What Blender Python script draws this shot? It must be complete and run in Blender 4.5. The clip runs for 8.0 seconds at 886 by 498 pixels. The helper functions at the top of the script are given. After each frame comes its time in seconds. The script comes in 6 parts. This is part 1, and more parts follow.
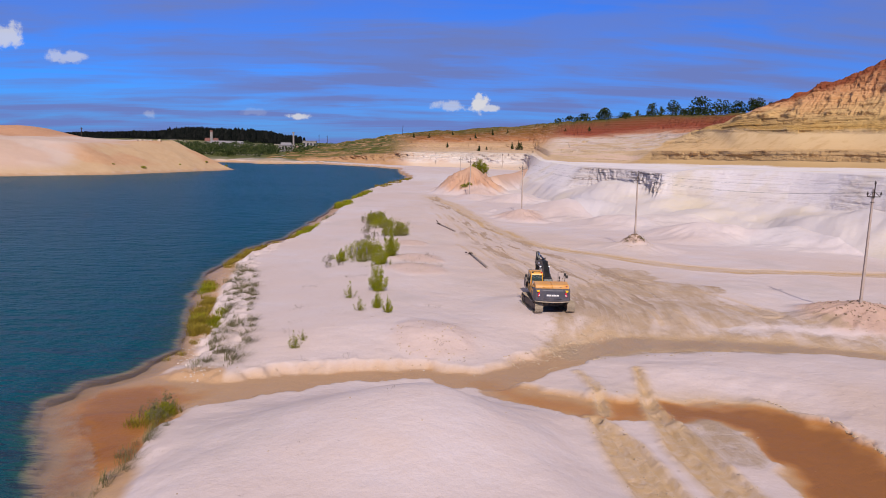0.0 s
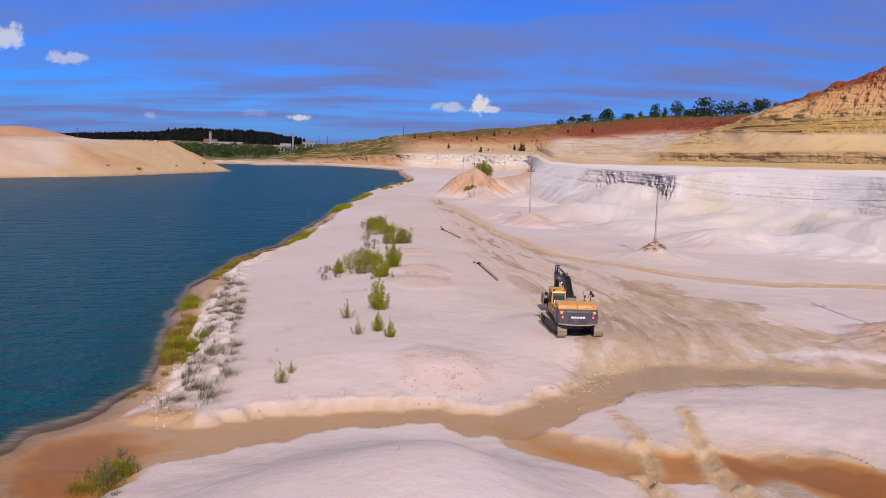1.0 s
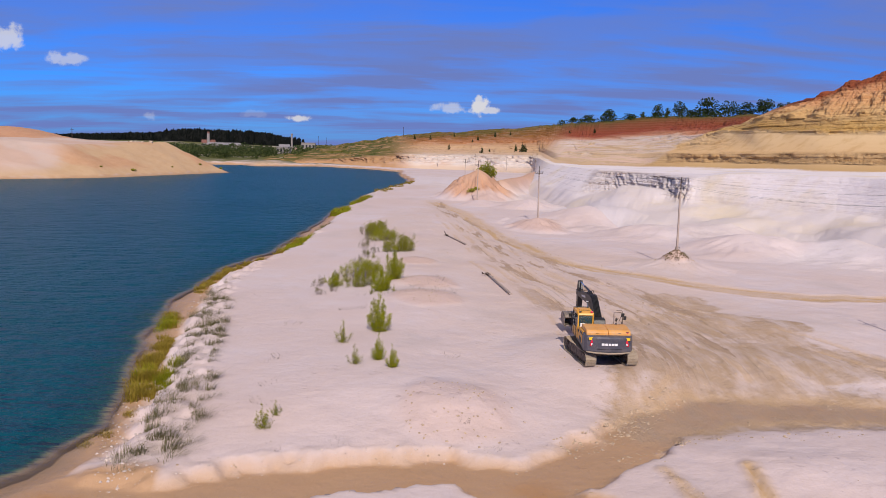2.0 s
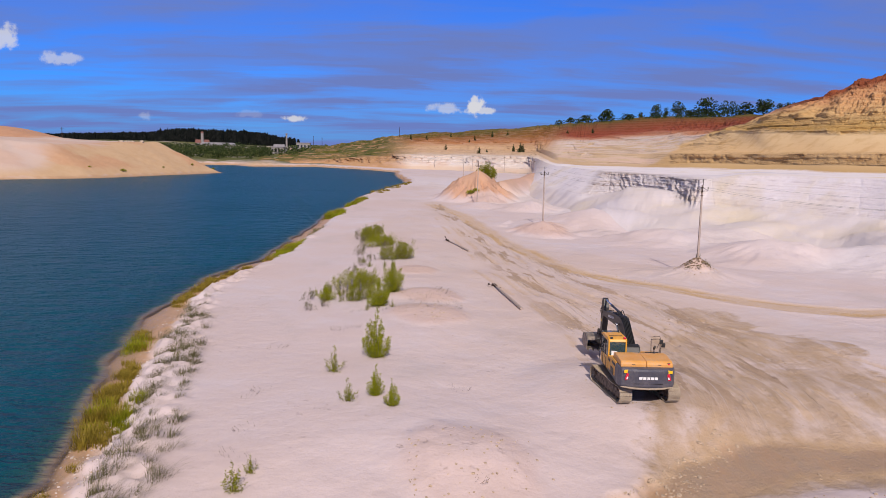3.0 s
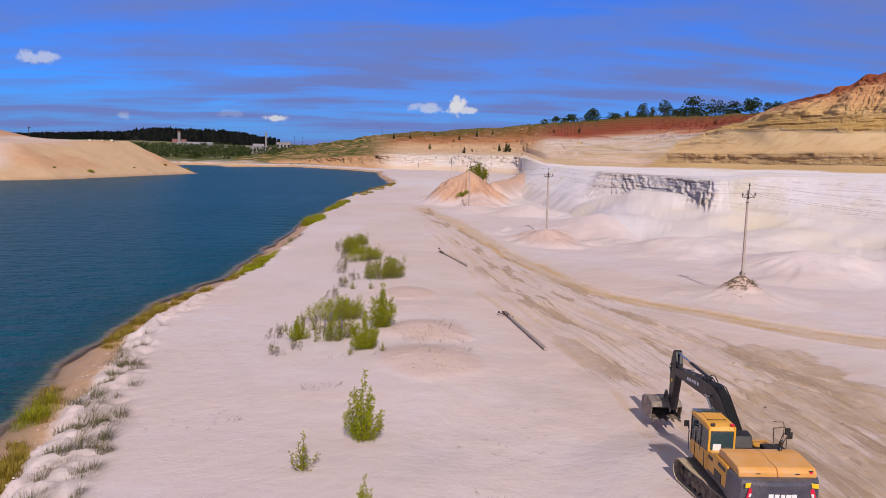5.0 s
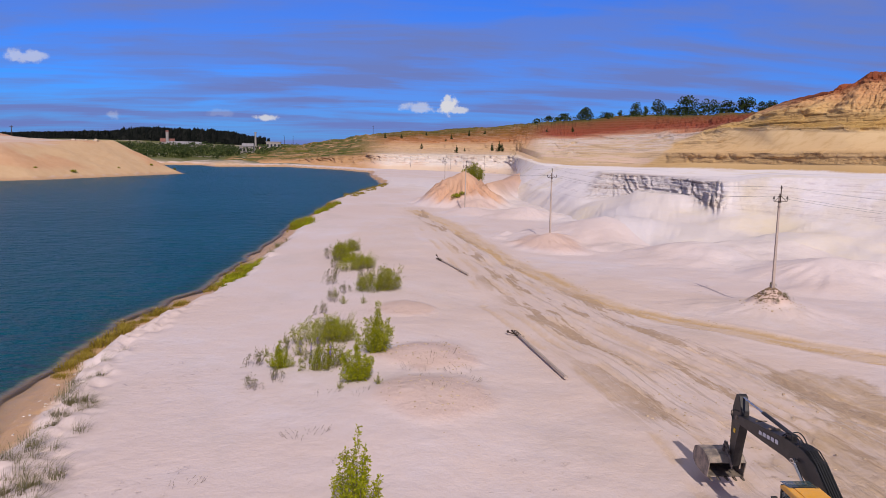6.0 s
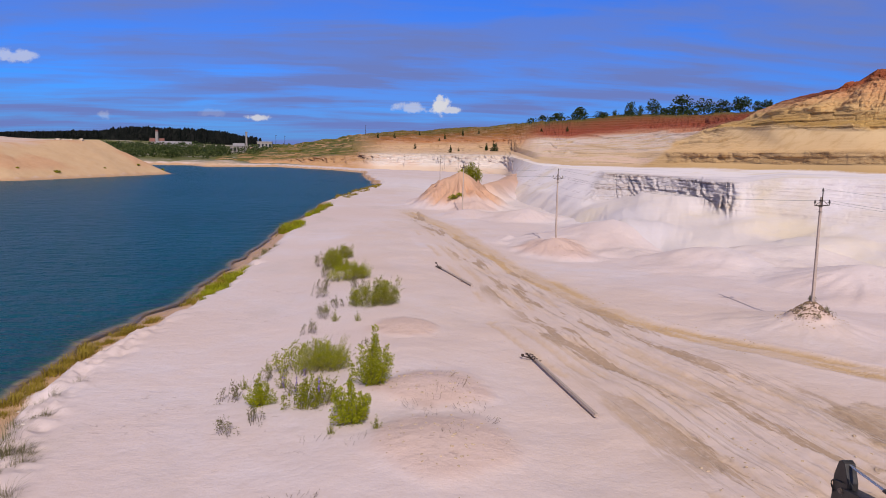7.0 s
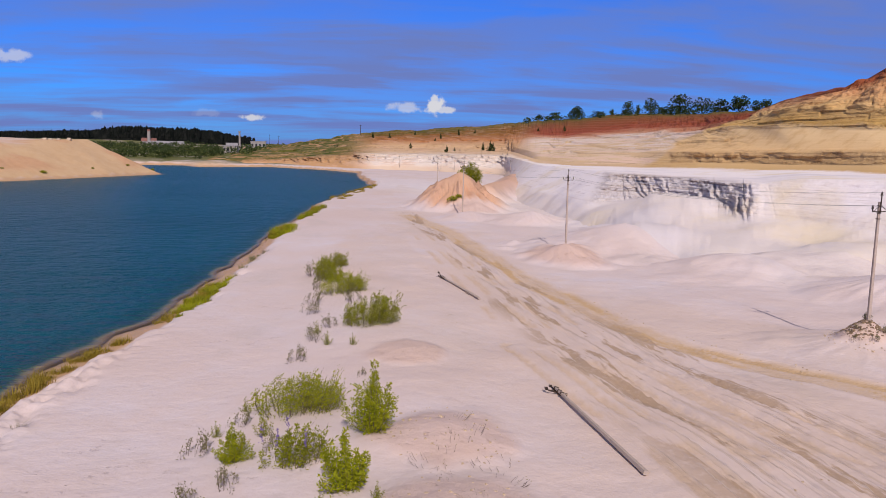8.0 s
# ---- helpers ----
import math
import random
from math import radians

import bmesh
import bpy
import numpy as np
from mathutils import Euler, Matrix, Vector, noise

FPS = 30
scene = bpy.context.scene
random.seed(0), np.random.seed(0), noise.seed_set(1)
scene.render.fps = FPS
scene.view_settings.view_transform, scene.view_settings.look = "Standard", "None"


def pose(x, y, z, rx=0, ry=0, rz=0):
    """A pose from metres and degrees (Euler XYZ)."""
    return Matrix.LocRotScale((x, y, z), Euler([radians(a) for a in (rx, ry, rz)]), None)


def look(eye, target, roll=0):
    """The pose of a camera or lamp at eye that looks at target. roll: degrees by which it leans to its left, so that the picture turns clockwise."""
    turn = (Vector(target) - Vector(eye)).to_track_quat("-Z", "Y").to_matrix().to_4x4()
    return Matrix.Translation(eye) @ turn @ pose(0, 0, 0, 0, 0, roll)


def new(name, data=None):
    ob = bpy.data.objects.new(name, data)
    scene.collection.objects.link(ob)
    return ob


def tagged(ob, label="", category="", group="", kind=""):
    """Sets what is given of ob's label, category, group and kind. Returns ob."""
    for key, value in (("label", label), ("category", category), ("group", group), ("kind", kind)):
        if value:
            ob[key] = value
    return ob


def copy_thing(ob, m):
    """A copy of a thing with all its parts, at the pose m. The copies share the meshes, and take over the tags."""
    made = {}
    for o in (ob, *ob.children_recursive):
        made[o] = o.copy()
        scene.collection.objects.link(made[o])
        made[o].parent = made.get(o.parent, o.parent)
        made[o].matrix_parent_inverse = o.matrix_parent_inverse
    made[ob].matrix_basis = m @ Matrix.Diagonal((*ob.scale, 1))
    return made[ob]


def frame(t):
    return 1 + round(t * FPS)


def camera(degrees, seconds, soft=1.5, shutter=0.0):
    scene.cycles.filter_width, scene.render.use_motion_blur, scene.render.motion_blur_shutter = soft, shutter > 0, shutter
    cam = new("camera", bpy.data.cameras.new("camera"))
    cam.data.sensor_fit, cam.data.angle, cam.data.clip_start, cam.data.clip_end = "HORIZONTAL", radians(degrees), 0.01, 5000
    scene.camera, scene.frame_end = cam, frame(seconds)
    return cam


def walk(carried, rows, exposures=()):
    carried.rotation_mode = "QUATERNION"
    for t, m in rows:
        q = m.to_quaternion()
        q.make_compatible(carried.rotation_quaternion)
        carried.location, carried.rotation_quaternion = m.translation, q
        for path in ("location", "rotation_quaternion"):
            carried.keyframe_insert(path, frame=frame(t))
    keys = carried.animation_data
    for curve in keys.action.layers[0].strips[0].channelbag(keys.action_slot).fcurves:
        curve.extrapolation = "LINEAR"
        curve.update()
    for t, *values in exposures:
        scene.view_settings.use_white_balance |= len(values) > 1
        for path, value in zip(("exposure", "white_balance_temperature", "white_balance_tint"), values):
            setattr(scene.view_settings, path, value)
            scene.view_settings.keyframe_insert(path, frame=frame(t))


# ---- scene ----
cam = camera(62.1, 8.0, 0.8)
METRES, EYE, TILT, LEAN, TURN = 54.0, 14.4, -3.5, 0.0, -2.2
ROWS = [
    (0.0, 0.0, 0.0, 0.0, 0.09, -4.45, -1.22),
    (0.5, -0.0064, 0.067, 0.0039, 0.11, -4.4, -1.24),
    (1.0, -0.0126, 0.1327, 0.0075, 0.12, -4.36, -1.26),
    (1.5, -0.0188, 0.1963, 0.0113, 0.12, -4.32, -1.26),
    (3.0, -0.0376, 0.3841, 0.0203, -0.24, -4.26, -1.3),
    (3.5, -0.0438, 0.4451, 0.023, -0.55, -4.25, -1.28),
    (4.0, -0.0499, 0.5058, 0.026, -0.89, -4.25, -1.26),
    (4.5, -0.0563, 0.5661, 0.0292, -1.25, -4.25, -1.23),
    (6.0, -0.073, 0.7502, 0.0388, -2.31, -4.27, -1.15),
    (6.5, -0.0781, 0.8077, 0.0413, -2.61, -4.27, -1.13),
    (7.0, -0.083, 0.8701, 0.0438, -2.89, -4.26, -1.1),
    (7.5, -0.0876, 0.9322, 0.0464, -3.11, -4.26, -1.09),
    (8.0, -0.0917, 0.9945, 0.0494, -3.29, -4.26, -1.07),
]
walk(cam, [(t, pose(0, 0, EYE, TILT, LEAN, TURN) @ pose(METRES * x, METRES * y, METRES * z, 90 + pitch, roll, yaw)) for t, x, y, z, yaw, pitch, roll in ROWS],
     [(0.0, -0.05, 6600, 12.5), (8.0, -0.05, 6600, 12.5)])

# ---- world, sun, exposure ----
SUN_UP, SUN_FROM = radians(38), radians(177)      # height, bearing from +y clockwise
world = bpy.data.worlds.new("sky")
scene.world = world
world.use_nodes = True


def tree_of(owner):
    return owner.node_tree.nodes, owner.node_tree.links


def build_sky():
    n, l = tree_of(world)
    n.clear()
    out = n.new("ShaderNodeOutputWorld")
    bg = n.new("ShaderNodeBackground")
    sky = n.new("ShaderNodeTexSky")
    sky.sky_type, sky.sun_disc = "NISHITA", False
    sky.sun_elevation, sky.sun_rotation = SUN_UP, SUN_FROM
    sky.air_density, sky.dust_density, sky.ozone_density, sky.altitude = 1.0, 0.3, 3.0, 200
    deep = n.new("ShaderNodeMix")
    deep.data_type, deep.blend_type = "RGBA", "MULTIPLY"
    deep.inputs["Factor"].default_value = 1
    deep.inputs["B"].default_value = SKY_TINT
    l.new(sky.outputs["Color"], deep.inputs["A"])
    geo = n.new("ShaderNodeTexCoord")
    sep = n.new("ShaderNodeSeparateXYZ")
    l.new(geo.outputs["Generated"], sep.inputs[0])

    def math(op, a, b=None, clamp=False):
        m = n.new("ShaderNodeMath")
        m.operation, m.use_clamp = op, clamp
        for i, v in enumerate((a, b)):
            if v is None:
                continue
            if hasattr(v, "is_output"):
                l.new(v, m.inputs[i])
            else:
                m.inputs[i].default_value = v
        return m.outputs[0]

    # a cloud sheet, seen in perspective: direction over height
    up = math("MAXIMUM", sep.outputs["Z"], 0.0)
    up = math("ADD", up, 0.12)
    flat = n.new("ShaderNodeCombineXYZ")
    l.new(math("DIVIDE", sep.outputs["X"], up), flat.inputs[0])
    l.new(math("DIVIDE", sep.outputs["Y"], up), flat.inputs[1])
    total = None
    for scale, lo, hi, amount, stretch in CLOUD_SHEETS:
        mp = n.new("ShaderNodeMapping")
        mp.inputs["Scale"].default_value = (stretch, 1, 1)
        mp.inputs["Location"].default_value = (2.3 * scale, 7.1 - scale, 0)
        l.new(flat.outputs[0], mp.inputs[0])
        tx = n.new("ShaderNodeTexNoise")
        tx.inputs["Scale"].default_value, tx.inputs["Detail"].default_value = scale, 10
        tx.inputs["Roughness"].default_value, tx.inputs["Distortion"].default_value = 0.55, 0.4
        l.new(mp.outputs[0], tx.inputs["Vector"])
        mr = n.new("ShaderNodeMapRange")
        mr.interpolation_type = "SMOOTHSTEP"
        mr.inputs["From Min"].default_value, mr.inputs["From Max"].default_value = lo, hi
        mr.inputs["To Max"].default_value = amount
        l.new(tx.outputs["Fac"], mr.inputs["Value"])
        total = mr.outputs[0] if total is None else math("ADD", total, mr.outputs[0], True)
    # unseen white sheet overhead, added to make the fill light less blue
    over = n.new("ShaderNodeMapRange")
    over.interpolation_type = "SMOOTHSTEP"
    over.inputs["From Min"].default_value, over.inputs["From Max"].default_value, over.inputs["To Max"].default_value = 0.24, 0.6, 0.85
    l.new(sep.outputs["Z"], over.inputs["Value"])
    total = math("MAXIMUM", total, over.outputs[0])
    veil = n.new("ShaderNodeMix")
    veil.data_type = "RGBA"
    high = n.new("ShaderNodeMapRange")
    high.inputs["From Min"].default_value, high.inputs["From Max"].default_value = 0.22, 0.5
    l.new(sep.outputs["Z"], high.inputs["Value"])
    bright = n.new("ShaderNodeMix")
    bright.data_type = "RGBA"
    bright.inputs["A"].default_value, bright.inputs["B"].default_value = VEIL, OVERHEAD_FILL
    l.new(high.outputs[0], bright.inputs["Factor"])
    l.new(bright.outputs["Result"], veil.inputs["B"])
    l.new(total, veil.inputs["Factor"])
    l.new(deep.outputs["Result"], veil.inputs["A"])
    # small heaped clouds near the horizon: flat base, ragged top
    rag = n.new("ShaderNodeTexNoise")
    rag.inputs["Scale"].default_value, rag.inputs["Detail"].default_value = 75, 10
    rag.inputs["Roughness"].default_value = 0.6
    l.new(geo.outputs["Generated"], rag.inputs["Vector"])
    ragged = math("SUBTRACT", rag.outputs["Fac"], 0.5)
    heaped = None
    for bearing, height, wide, tall, amount in CUMULUS:
        cz = np.tan(radians(height))
        dx = math("DIVIDE", math("SUBTRACT", math("DIVIDE", sep.outputs["X"], math("MAXIMUM", sep.outputs["Y"], 0.05)), float(np.tan(radians(bearing)))), wide)
        dz = math("DIVIDE", math("SUBTRACT", math("DIVIDE", sep.outputs["Z"], math("MAXIMUM", sep.outputs["Y"], 0.05)), float(cz)), tall)
        d = math("SQRT", math("ADD", math("MULTIPLY", dx, dx), math("MULTIPLY", dz, dz)))
        d = math("ADD", d, math("MULTIPLY", ragged, 2.4))
        mr = n.new("ShaderNodeMapRange")
        mr.interpolation_type = "SMOOTHSTEP"
        mr.inputs["From Min"].default_value, mr.inputs["From Max"].default_value = 1.05, 0.45
        mr.inputs["To Max"].default_value = amount
        l.new(d, mr.inputs["Value"])
        front = math("GREATER_THAN", sep.outputs["Y"], 0.1)
        v = math("MULTIPLY", mr.outputs[0], front)
        heaped = v if heaped is None else math("MAXIMUM", heaped, v)
    puff = n.new("ShaderNodeMix")
    puff.data_type = "RGBA"
    puff.inputs["B"].default_value = CLOUD_WHITE
    l.new(heaped, puff.inputs["Factor"])
    l.new(veil.outputs["Result"], puff.inputs["A"])
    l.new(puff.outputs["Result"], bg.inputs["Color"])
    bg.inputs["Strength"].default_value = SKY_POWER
    l.new(bg.outputs[0], out.inputs["Surface"])


SKY_POWER = 0.085
SKY_TINT = (0.13, 0.54, 1.58, 1)
VEIL = (1.75, 2.6, 6.5, 1)
# colour of the sky above the view, whitened to neutralise the fill
OVERHEAD_FILL = (4.1, 4.0, 4.3, 1)
CLOUD_WHITE = (8.0, 8.2, 8.8, 1)
CLOUD_SHEETS = [(0.5, 0.32, 0.58, 0.45, 0.6), (1.5, 0.40, 0.60, 0.55, 0.4), (4.2, 0.44, 0.68, 0.22, 0.3)]
# bearing, height in degrees, half width, half height as tangents, strength
CUMULUS = [(4.75, 3.28, 0.013, 0.013, 1.0), (4.65, 3.8, 0.007, 0.008, 0.9), (5.15, 2.95, 0.024, 0.005, 0.8), (2.5, 3.05, 0.024, 0.008, 0.55), (-8.9, 2.0, 0.018, 0.0048, 0.85), (-19.5, 1.9, 0.012, 0.006, 0.28),
           (-12.2, 2.3, 0.02, 0.005, 0.14), (-28, 7.4, 0.026, 0.018, 0.75), (-24.5, 6, 0.034, 0.009, 0.55)]
build_sky()
sun = new("sun", bpy.data.lights.new("sun", "SUN"))
sun.data.energy, sun.data.angle, sun.data.color = 4.0, radians(0.5), (1.0, 0.90, 0.80)
sun.matrix_world = look((0, 0, 0), (-np.sin(SUN_FROM) * np.cos(SUN_UP), -np.cos(SUN_FROM) * np.cos(SUN_UP), -np.sin(SUN_UP)))


# ---- materials ----
def make_material(name):
    m = bpy.data.materials.new(name)
    m.use_nodes = True
    n, l = tree_of(m)
    return m, n, l, n["Principled BSDF"]


def noise_node(n, l, scale, detail=4, rough=0.55, vector=None, stretch=None):
    tx = n.new("ShaderNodeTexNoise")
    tx.inputs["Scale"].default_value, tx.inputs["Detail"].default_value, tx.inputs["Roughness"].default_value = scale, detail, rough
    if vector is None:
        vector = n.new("ShaderNodeTexCoord").outputs["Object"]
    if stretch:
        mp = n.new("ShaderNodeMapping")
        mp.inputs["Scale"].default_value = stretch
        l.new(vector, mp.inputs[0])
        vector = mp.outputs[0]
    l.new(vector, tx.inputs["Vector"])
    return tx.outputs["Fac"]


def range_node(n, l, value, lo, hi, a=0.0, b=1.0):
    mr = n.new("ShaderNodeMapRange")
    mr.inputs["From Min"].default_value, mr.inputs["From Max"].default_value = lo, hi
    mr.inputs["To Min"].default_value, mr.inputs["To Max"].default_value = a, b
    l.new(value, mr.inputs["Value"])
    return mr.outputs[0]


def blend(n, l, factor, a, b, kind="MIX"):
    mx = n.new("ShaderNodeMix")
    mx.data_type, mx.blend_type = "RGBA", kind
    for key, v in (("Factor", factor), ("A", a), ("B", b)):
        if hasattr(v, "is_output"):
            l.new(v, mx.inputs[key])
        else:
            mx.inputs[key].default_value = v if key == "Factor" else (*v, 1)
    return mx.outputs["Result"]


def ramp_node(n, l, value, stops):
    r = n.new("ShaderNodeValToRGB")
    e = r.color_ramp.elements
    for i, (p, c) in enumerate(stops):
        s = e[i] if i < 2 else e.new(p)
        s.position, s.color = p, (*c, 1)
    l.new(value, r.inputs[0])
    return r.outputs[0]


def mul(n, l, a, b, op="MULTIPLY"):
    m = n.new("ShaderNodeMath")
    m.operation, m.use_clamp = op, False
    for i, v in enumerate((a, b)):
        if hasattr(v, "is_output"):
            l.new(v, m.inputs[i])
        else:
            m.inputs[i].default_value = v
    return m.outputs[0]


def attr(n, name):
    a = n.new("ShaderNodeAttribute")
    a.attribute_name = name
    return a.outputs["Fac"]


def bump(n, l, bsdf, height, strength, distance):
    b = n.new("ShaderNodeBump")
    b.inputs["Strength"].default_value, b.inputs["Distance"].default_value = strength, distance
    l.new(height, b.inputs["Height"])
    l.new(b.outputs[0], bsdf.inputs["Normal"])


def plain(name, color, rough=0.6, metal=0.0, vary=0.25, scale=6.0, dirt=None, dirt_amount=0.5):
    """A surface of one paint or stuff, with two scales of variation, fine relief and dirt."""
    m, n, l, b = make_material(name)
    big, fine = noise_node(n, l, scale), noise_node(n, l, scale * 9, 6)
    dark, light = [c * (1 - vary) for c in color], [min(1, c * (1 + vary)) for c in color]
    col = blend(n, l, range_node(n, l, big, 0.3, 0.7), dark, light)
    if dirt:
        f = mul(n, l, range_node(n, l, mul(n, l, big, fine), 0.2, 0.34), dirt_amount)
        col = blend(n, l, f, col, dirt)
    l.new(col, b.inputs["Base Color"])
    l.new(range_node(n, l, fine, 0.3, 0.7, rough - 0.08, rough + 0.1), b.inputs["Roughness"])
    b.inputs["Metallic"].default_value = metal
    bump(n, l, b, fine, 0.25, 0.01)
    return m


def sand_material():
    m, n, l, b = make_material("quarry sand")

    def both(a, c, op="MULTIPLY"):
        return mul(n, l, a, c, op)

    big, mid, fine = noise_node(n, l, 0.045, 5, 0.6), noise_node(n, l, 0.35, 6, 0.6), noise_node(n, l, 5, 6, 0.65)
    col = blend(n, l, range_node(n, l, big, 0.35, 0.65), (0.57, 0.475, 0.46), (0.61, 0.565, 0.615))
    col = blend(n, l, range_node(n, l, mid, 0.3, 0.75), col, (0.60, 0.505, 0.49))
    # damp grey blotches and pale dry ones
    col = blend(n, l, both(range_node(n, l, noise_node(n, l, 0.13, 5, 0.6, stretch=(1, 0.6, 1)), 0.55, 0.68), 0.5), col, (0.50, 0.445, 0.44))
    col = blend(n, l, attr(n, "pale"), col, blend(n, l, range_node(n, l, mid, 0.35, 0.65), (0.60, 0.56, 0.60), (0.68, 0.64, 0.66)))
    col = blend(n, l, both(range_node(n, l, fine, 0.45, 0.75), 0.22), col, (0.50, 0.39, 0.32))
    crust = both(attr(n, "red"), attr(n, "ochre"), "MAXIMUM")
    marks = both(range_node(n, l, noise_node(n, l, 1.6, 9, 0.72), 0.60, 0.66), both(both(range_node(n, l, noise_node(n, l, 0.12, 4, 0.6), 0.52, 0.66), 0.5), both(crust, 1.5), "ADD"))
    col = blend(n, l, both(marks, 0.45), col, (0.44, 0.31, 0.23))
    col = blend(n, l, attr(n, "ochre"), col, blend(n, l, mid, (0.50, 0.33, 0.18), (0.58, 0.43, 0.28)))
    col = blend(n, l, attr(n, "red"), col, blend(n, l, mid, (0.46, 0.23, 0.12), (0.60, 0.36, 0.22)))
    wet = attr(n, "wet")
    wet = range_node(n, l, both(wet, both(mid, 0.35), "ADD"), 0.35, 0.85)
    col = blend(n, l, wet, col, ramp_node(n, l, both(attr(n, "rust"), both(both(mid, 0.5, "SUBTRACT"), 0.3), "ADD"), [(0, (0.46, 0.30, 0.18)), (0.25, (0.45, 0.26, 0.12)), (0.55, (0.40, 0.175, 0.05)), (0.9, (0.27, 0.105, 0.025))]))
    # churned damp ground with torn edges
    torn = both(attr(n, "mud"), both(both(noise_node(n, l, 0.8, 8, 0.68), 0.5, "SUBTRACT"), 1.1), "ADD")
    churned = both(range_node(n, l, torn, 0.25, 0.6), range_node(n, l, noise_node(n, l, 1.0, 6, 0.65, stretch=(0.75, 0.18, 1)), 0.36, 0.56, 0.35, 1.0))
    col = blend(n, l, both(churned, range_node(n, l, noise_node(n, l, 0.5, 6, 0.65), 0.3, 0.6, 0.65, 1.0)), col, blend(n, l, mid, (0.37, 0.27, 0.185), (0.47, 0.36, 0.265)))
    driven = both(attr(n, "tan"), range_node(n, l, noise_node(n, l, 1.6, 7, 0.7), 0.36, 0.52, 0.75, 1.1))
    col = blend(n, l, driven, col, blend(n, l, mid, (0.47, 0.32, 0.17), (0.56, 0.41, 0.26)))
    # wheel marks drawn out along the driven lane: patches, then thin grooves
    run = n.new("ShaderNodeCombineXYZ")
    l.new(attr(n, "lane_side"), run.inputs[0])
    l.new(attr(n, "lane_run"), run.inputs[1])
    lane = attr(n, "lane")
    sway = both(both(noise_node(n, l, 0.045, 2, 0.4), 0.5, "SUBTRACT"), 3.0)
    shifted = n.new("ShaderNodeVectorMath")
    shifted.operation = "ADD"
    l.new(run.outputs[0], shifted.inputs[0])
    move = n.new("ShaderNodeCombineXYZ")
    l.new(sway, move.inputs[0])
    l.new(move.outputs[0], shifted.inputs[1])
    way = shifted.outputs[0]
    damp = both(range_node(n, l, noise_node(n, l, 1.0, 6, 0.62, way, (0.42, 0.06, 1)), 0.535, 0.56), lane)
    damp = both(damp, range_node(n, l, noise_node(n, l, 2.2, 5, 0.7), 0.3, 0.5, 0.45, 1.0))
    col = blend(n, l, both(damp, 0.95), col, blend(n, l, mid, (0.34, 0.245, 0.17), (0.41, 0.305, 0.225)))
    groove = both(range_node(n, l, noise_node(n, l, 1.0, 4, 0.6, way, (2.4, 0.05, 1)), 0.58, 0.61), lane)
    col = blend(n, l, both(groove, 0.42), col, (0.47, 0.37, 0.29))
    ridge = both(range_node(n, l, noise_node(n, l, 1.0, 4, 0.6, way, (3.1, 0.06, 7)), 0.59, 0.625), lane)
    col = blend(n, l, both(ridge, 0.3), col, (0.63, 0.56, 0.55))
    grass = both(attr(n, "grass"), range_node(n, l, noise_node(n, l, 0.03, 6, 0.7), 0.3, 0.5))
    col = blend(n, l, grass, col, blend(n, l, noise_node(n, l, 0.06, 5, 0.7), (0.03, 0.06, 0.015), (0.17, 0.16, 0.04)))
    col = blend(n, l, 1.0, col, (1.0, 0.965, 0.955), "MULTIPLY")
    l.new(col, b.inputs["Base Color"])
    l.new(range_node(n, l, wet, 0, 1, 0.95, 0.5), b.inputs["Roughness"])
    b.inputs["Specular IOR Level"].default_value = 0.25
    h = both(both(fine, 0.12), both(mid, both(marks, -0.5), "ADD"), "ADD")
    h = both(h, both(both(noise_node(n, l, 0.5, 8, 0.75), both(attr(n, "red"), both(attr(n, "ochre"), 0.3), "MAXIMUM")), 5.0), "ADD")
    h = both(h, both(both(noise_node(n, l, 3.2, 6, 0.7), both(attr(n, "tan"), churned, "MAXIMUM")), 1.0), "ADD")
    h = both(h, both(both(ridge, 0.35), both(both(groove, -0.55), both(damp, -0.25), "ADD"), "ADD"), "ADD")
    # wind ripples on the open sand
    ripple = noise_node(n, l, 1.0, 3, 0.5, stretch=(0.7, 4.2, 1))
    h = both(h, both(both(ripple, 0.1), range_node(n, l, noise_node(n, l, 0.10, 4, 0.6), 0.42, 0.6)), "ADD")
    bump(n, l, b, both(h, both(noise_node(n, l, 1.1, 5, 0.6), 0.6), "ADD"), 0.6, 0.19)
    return m


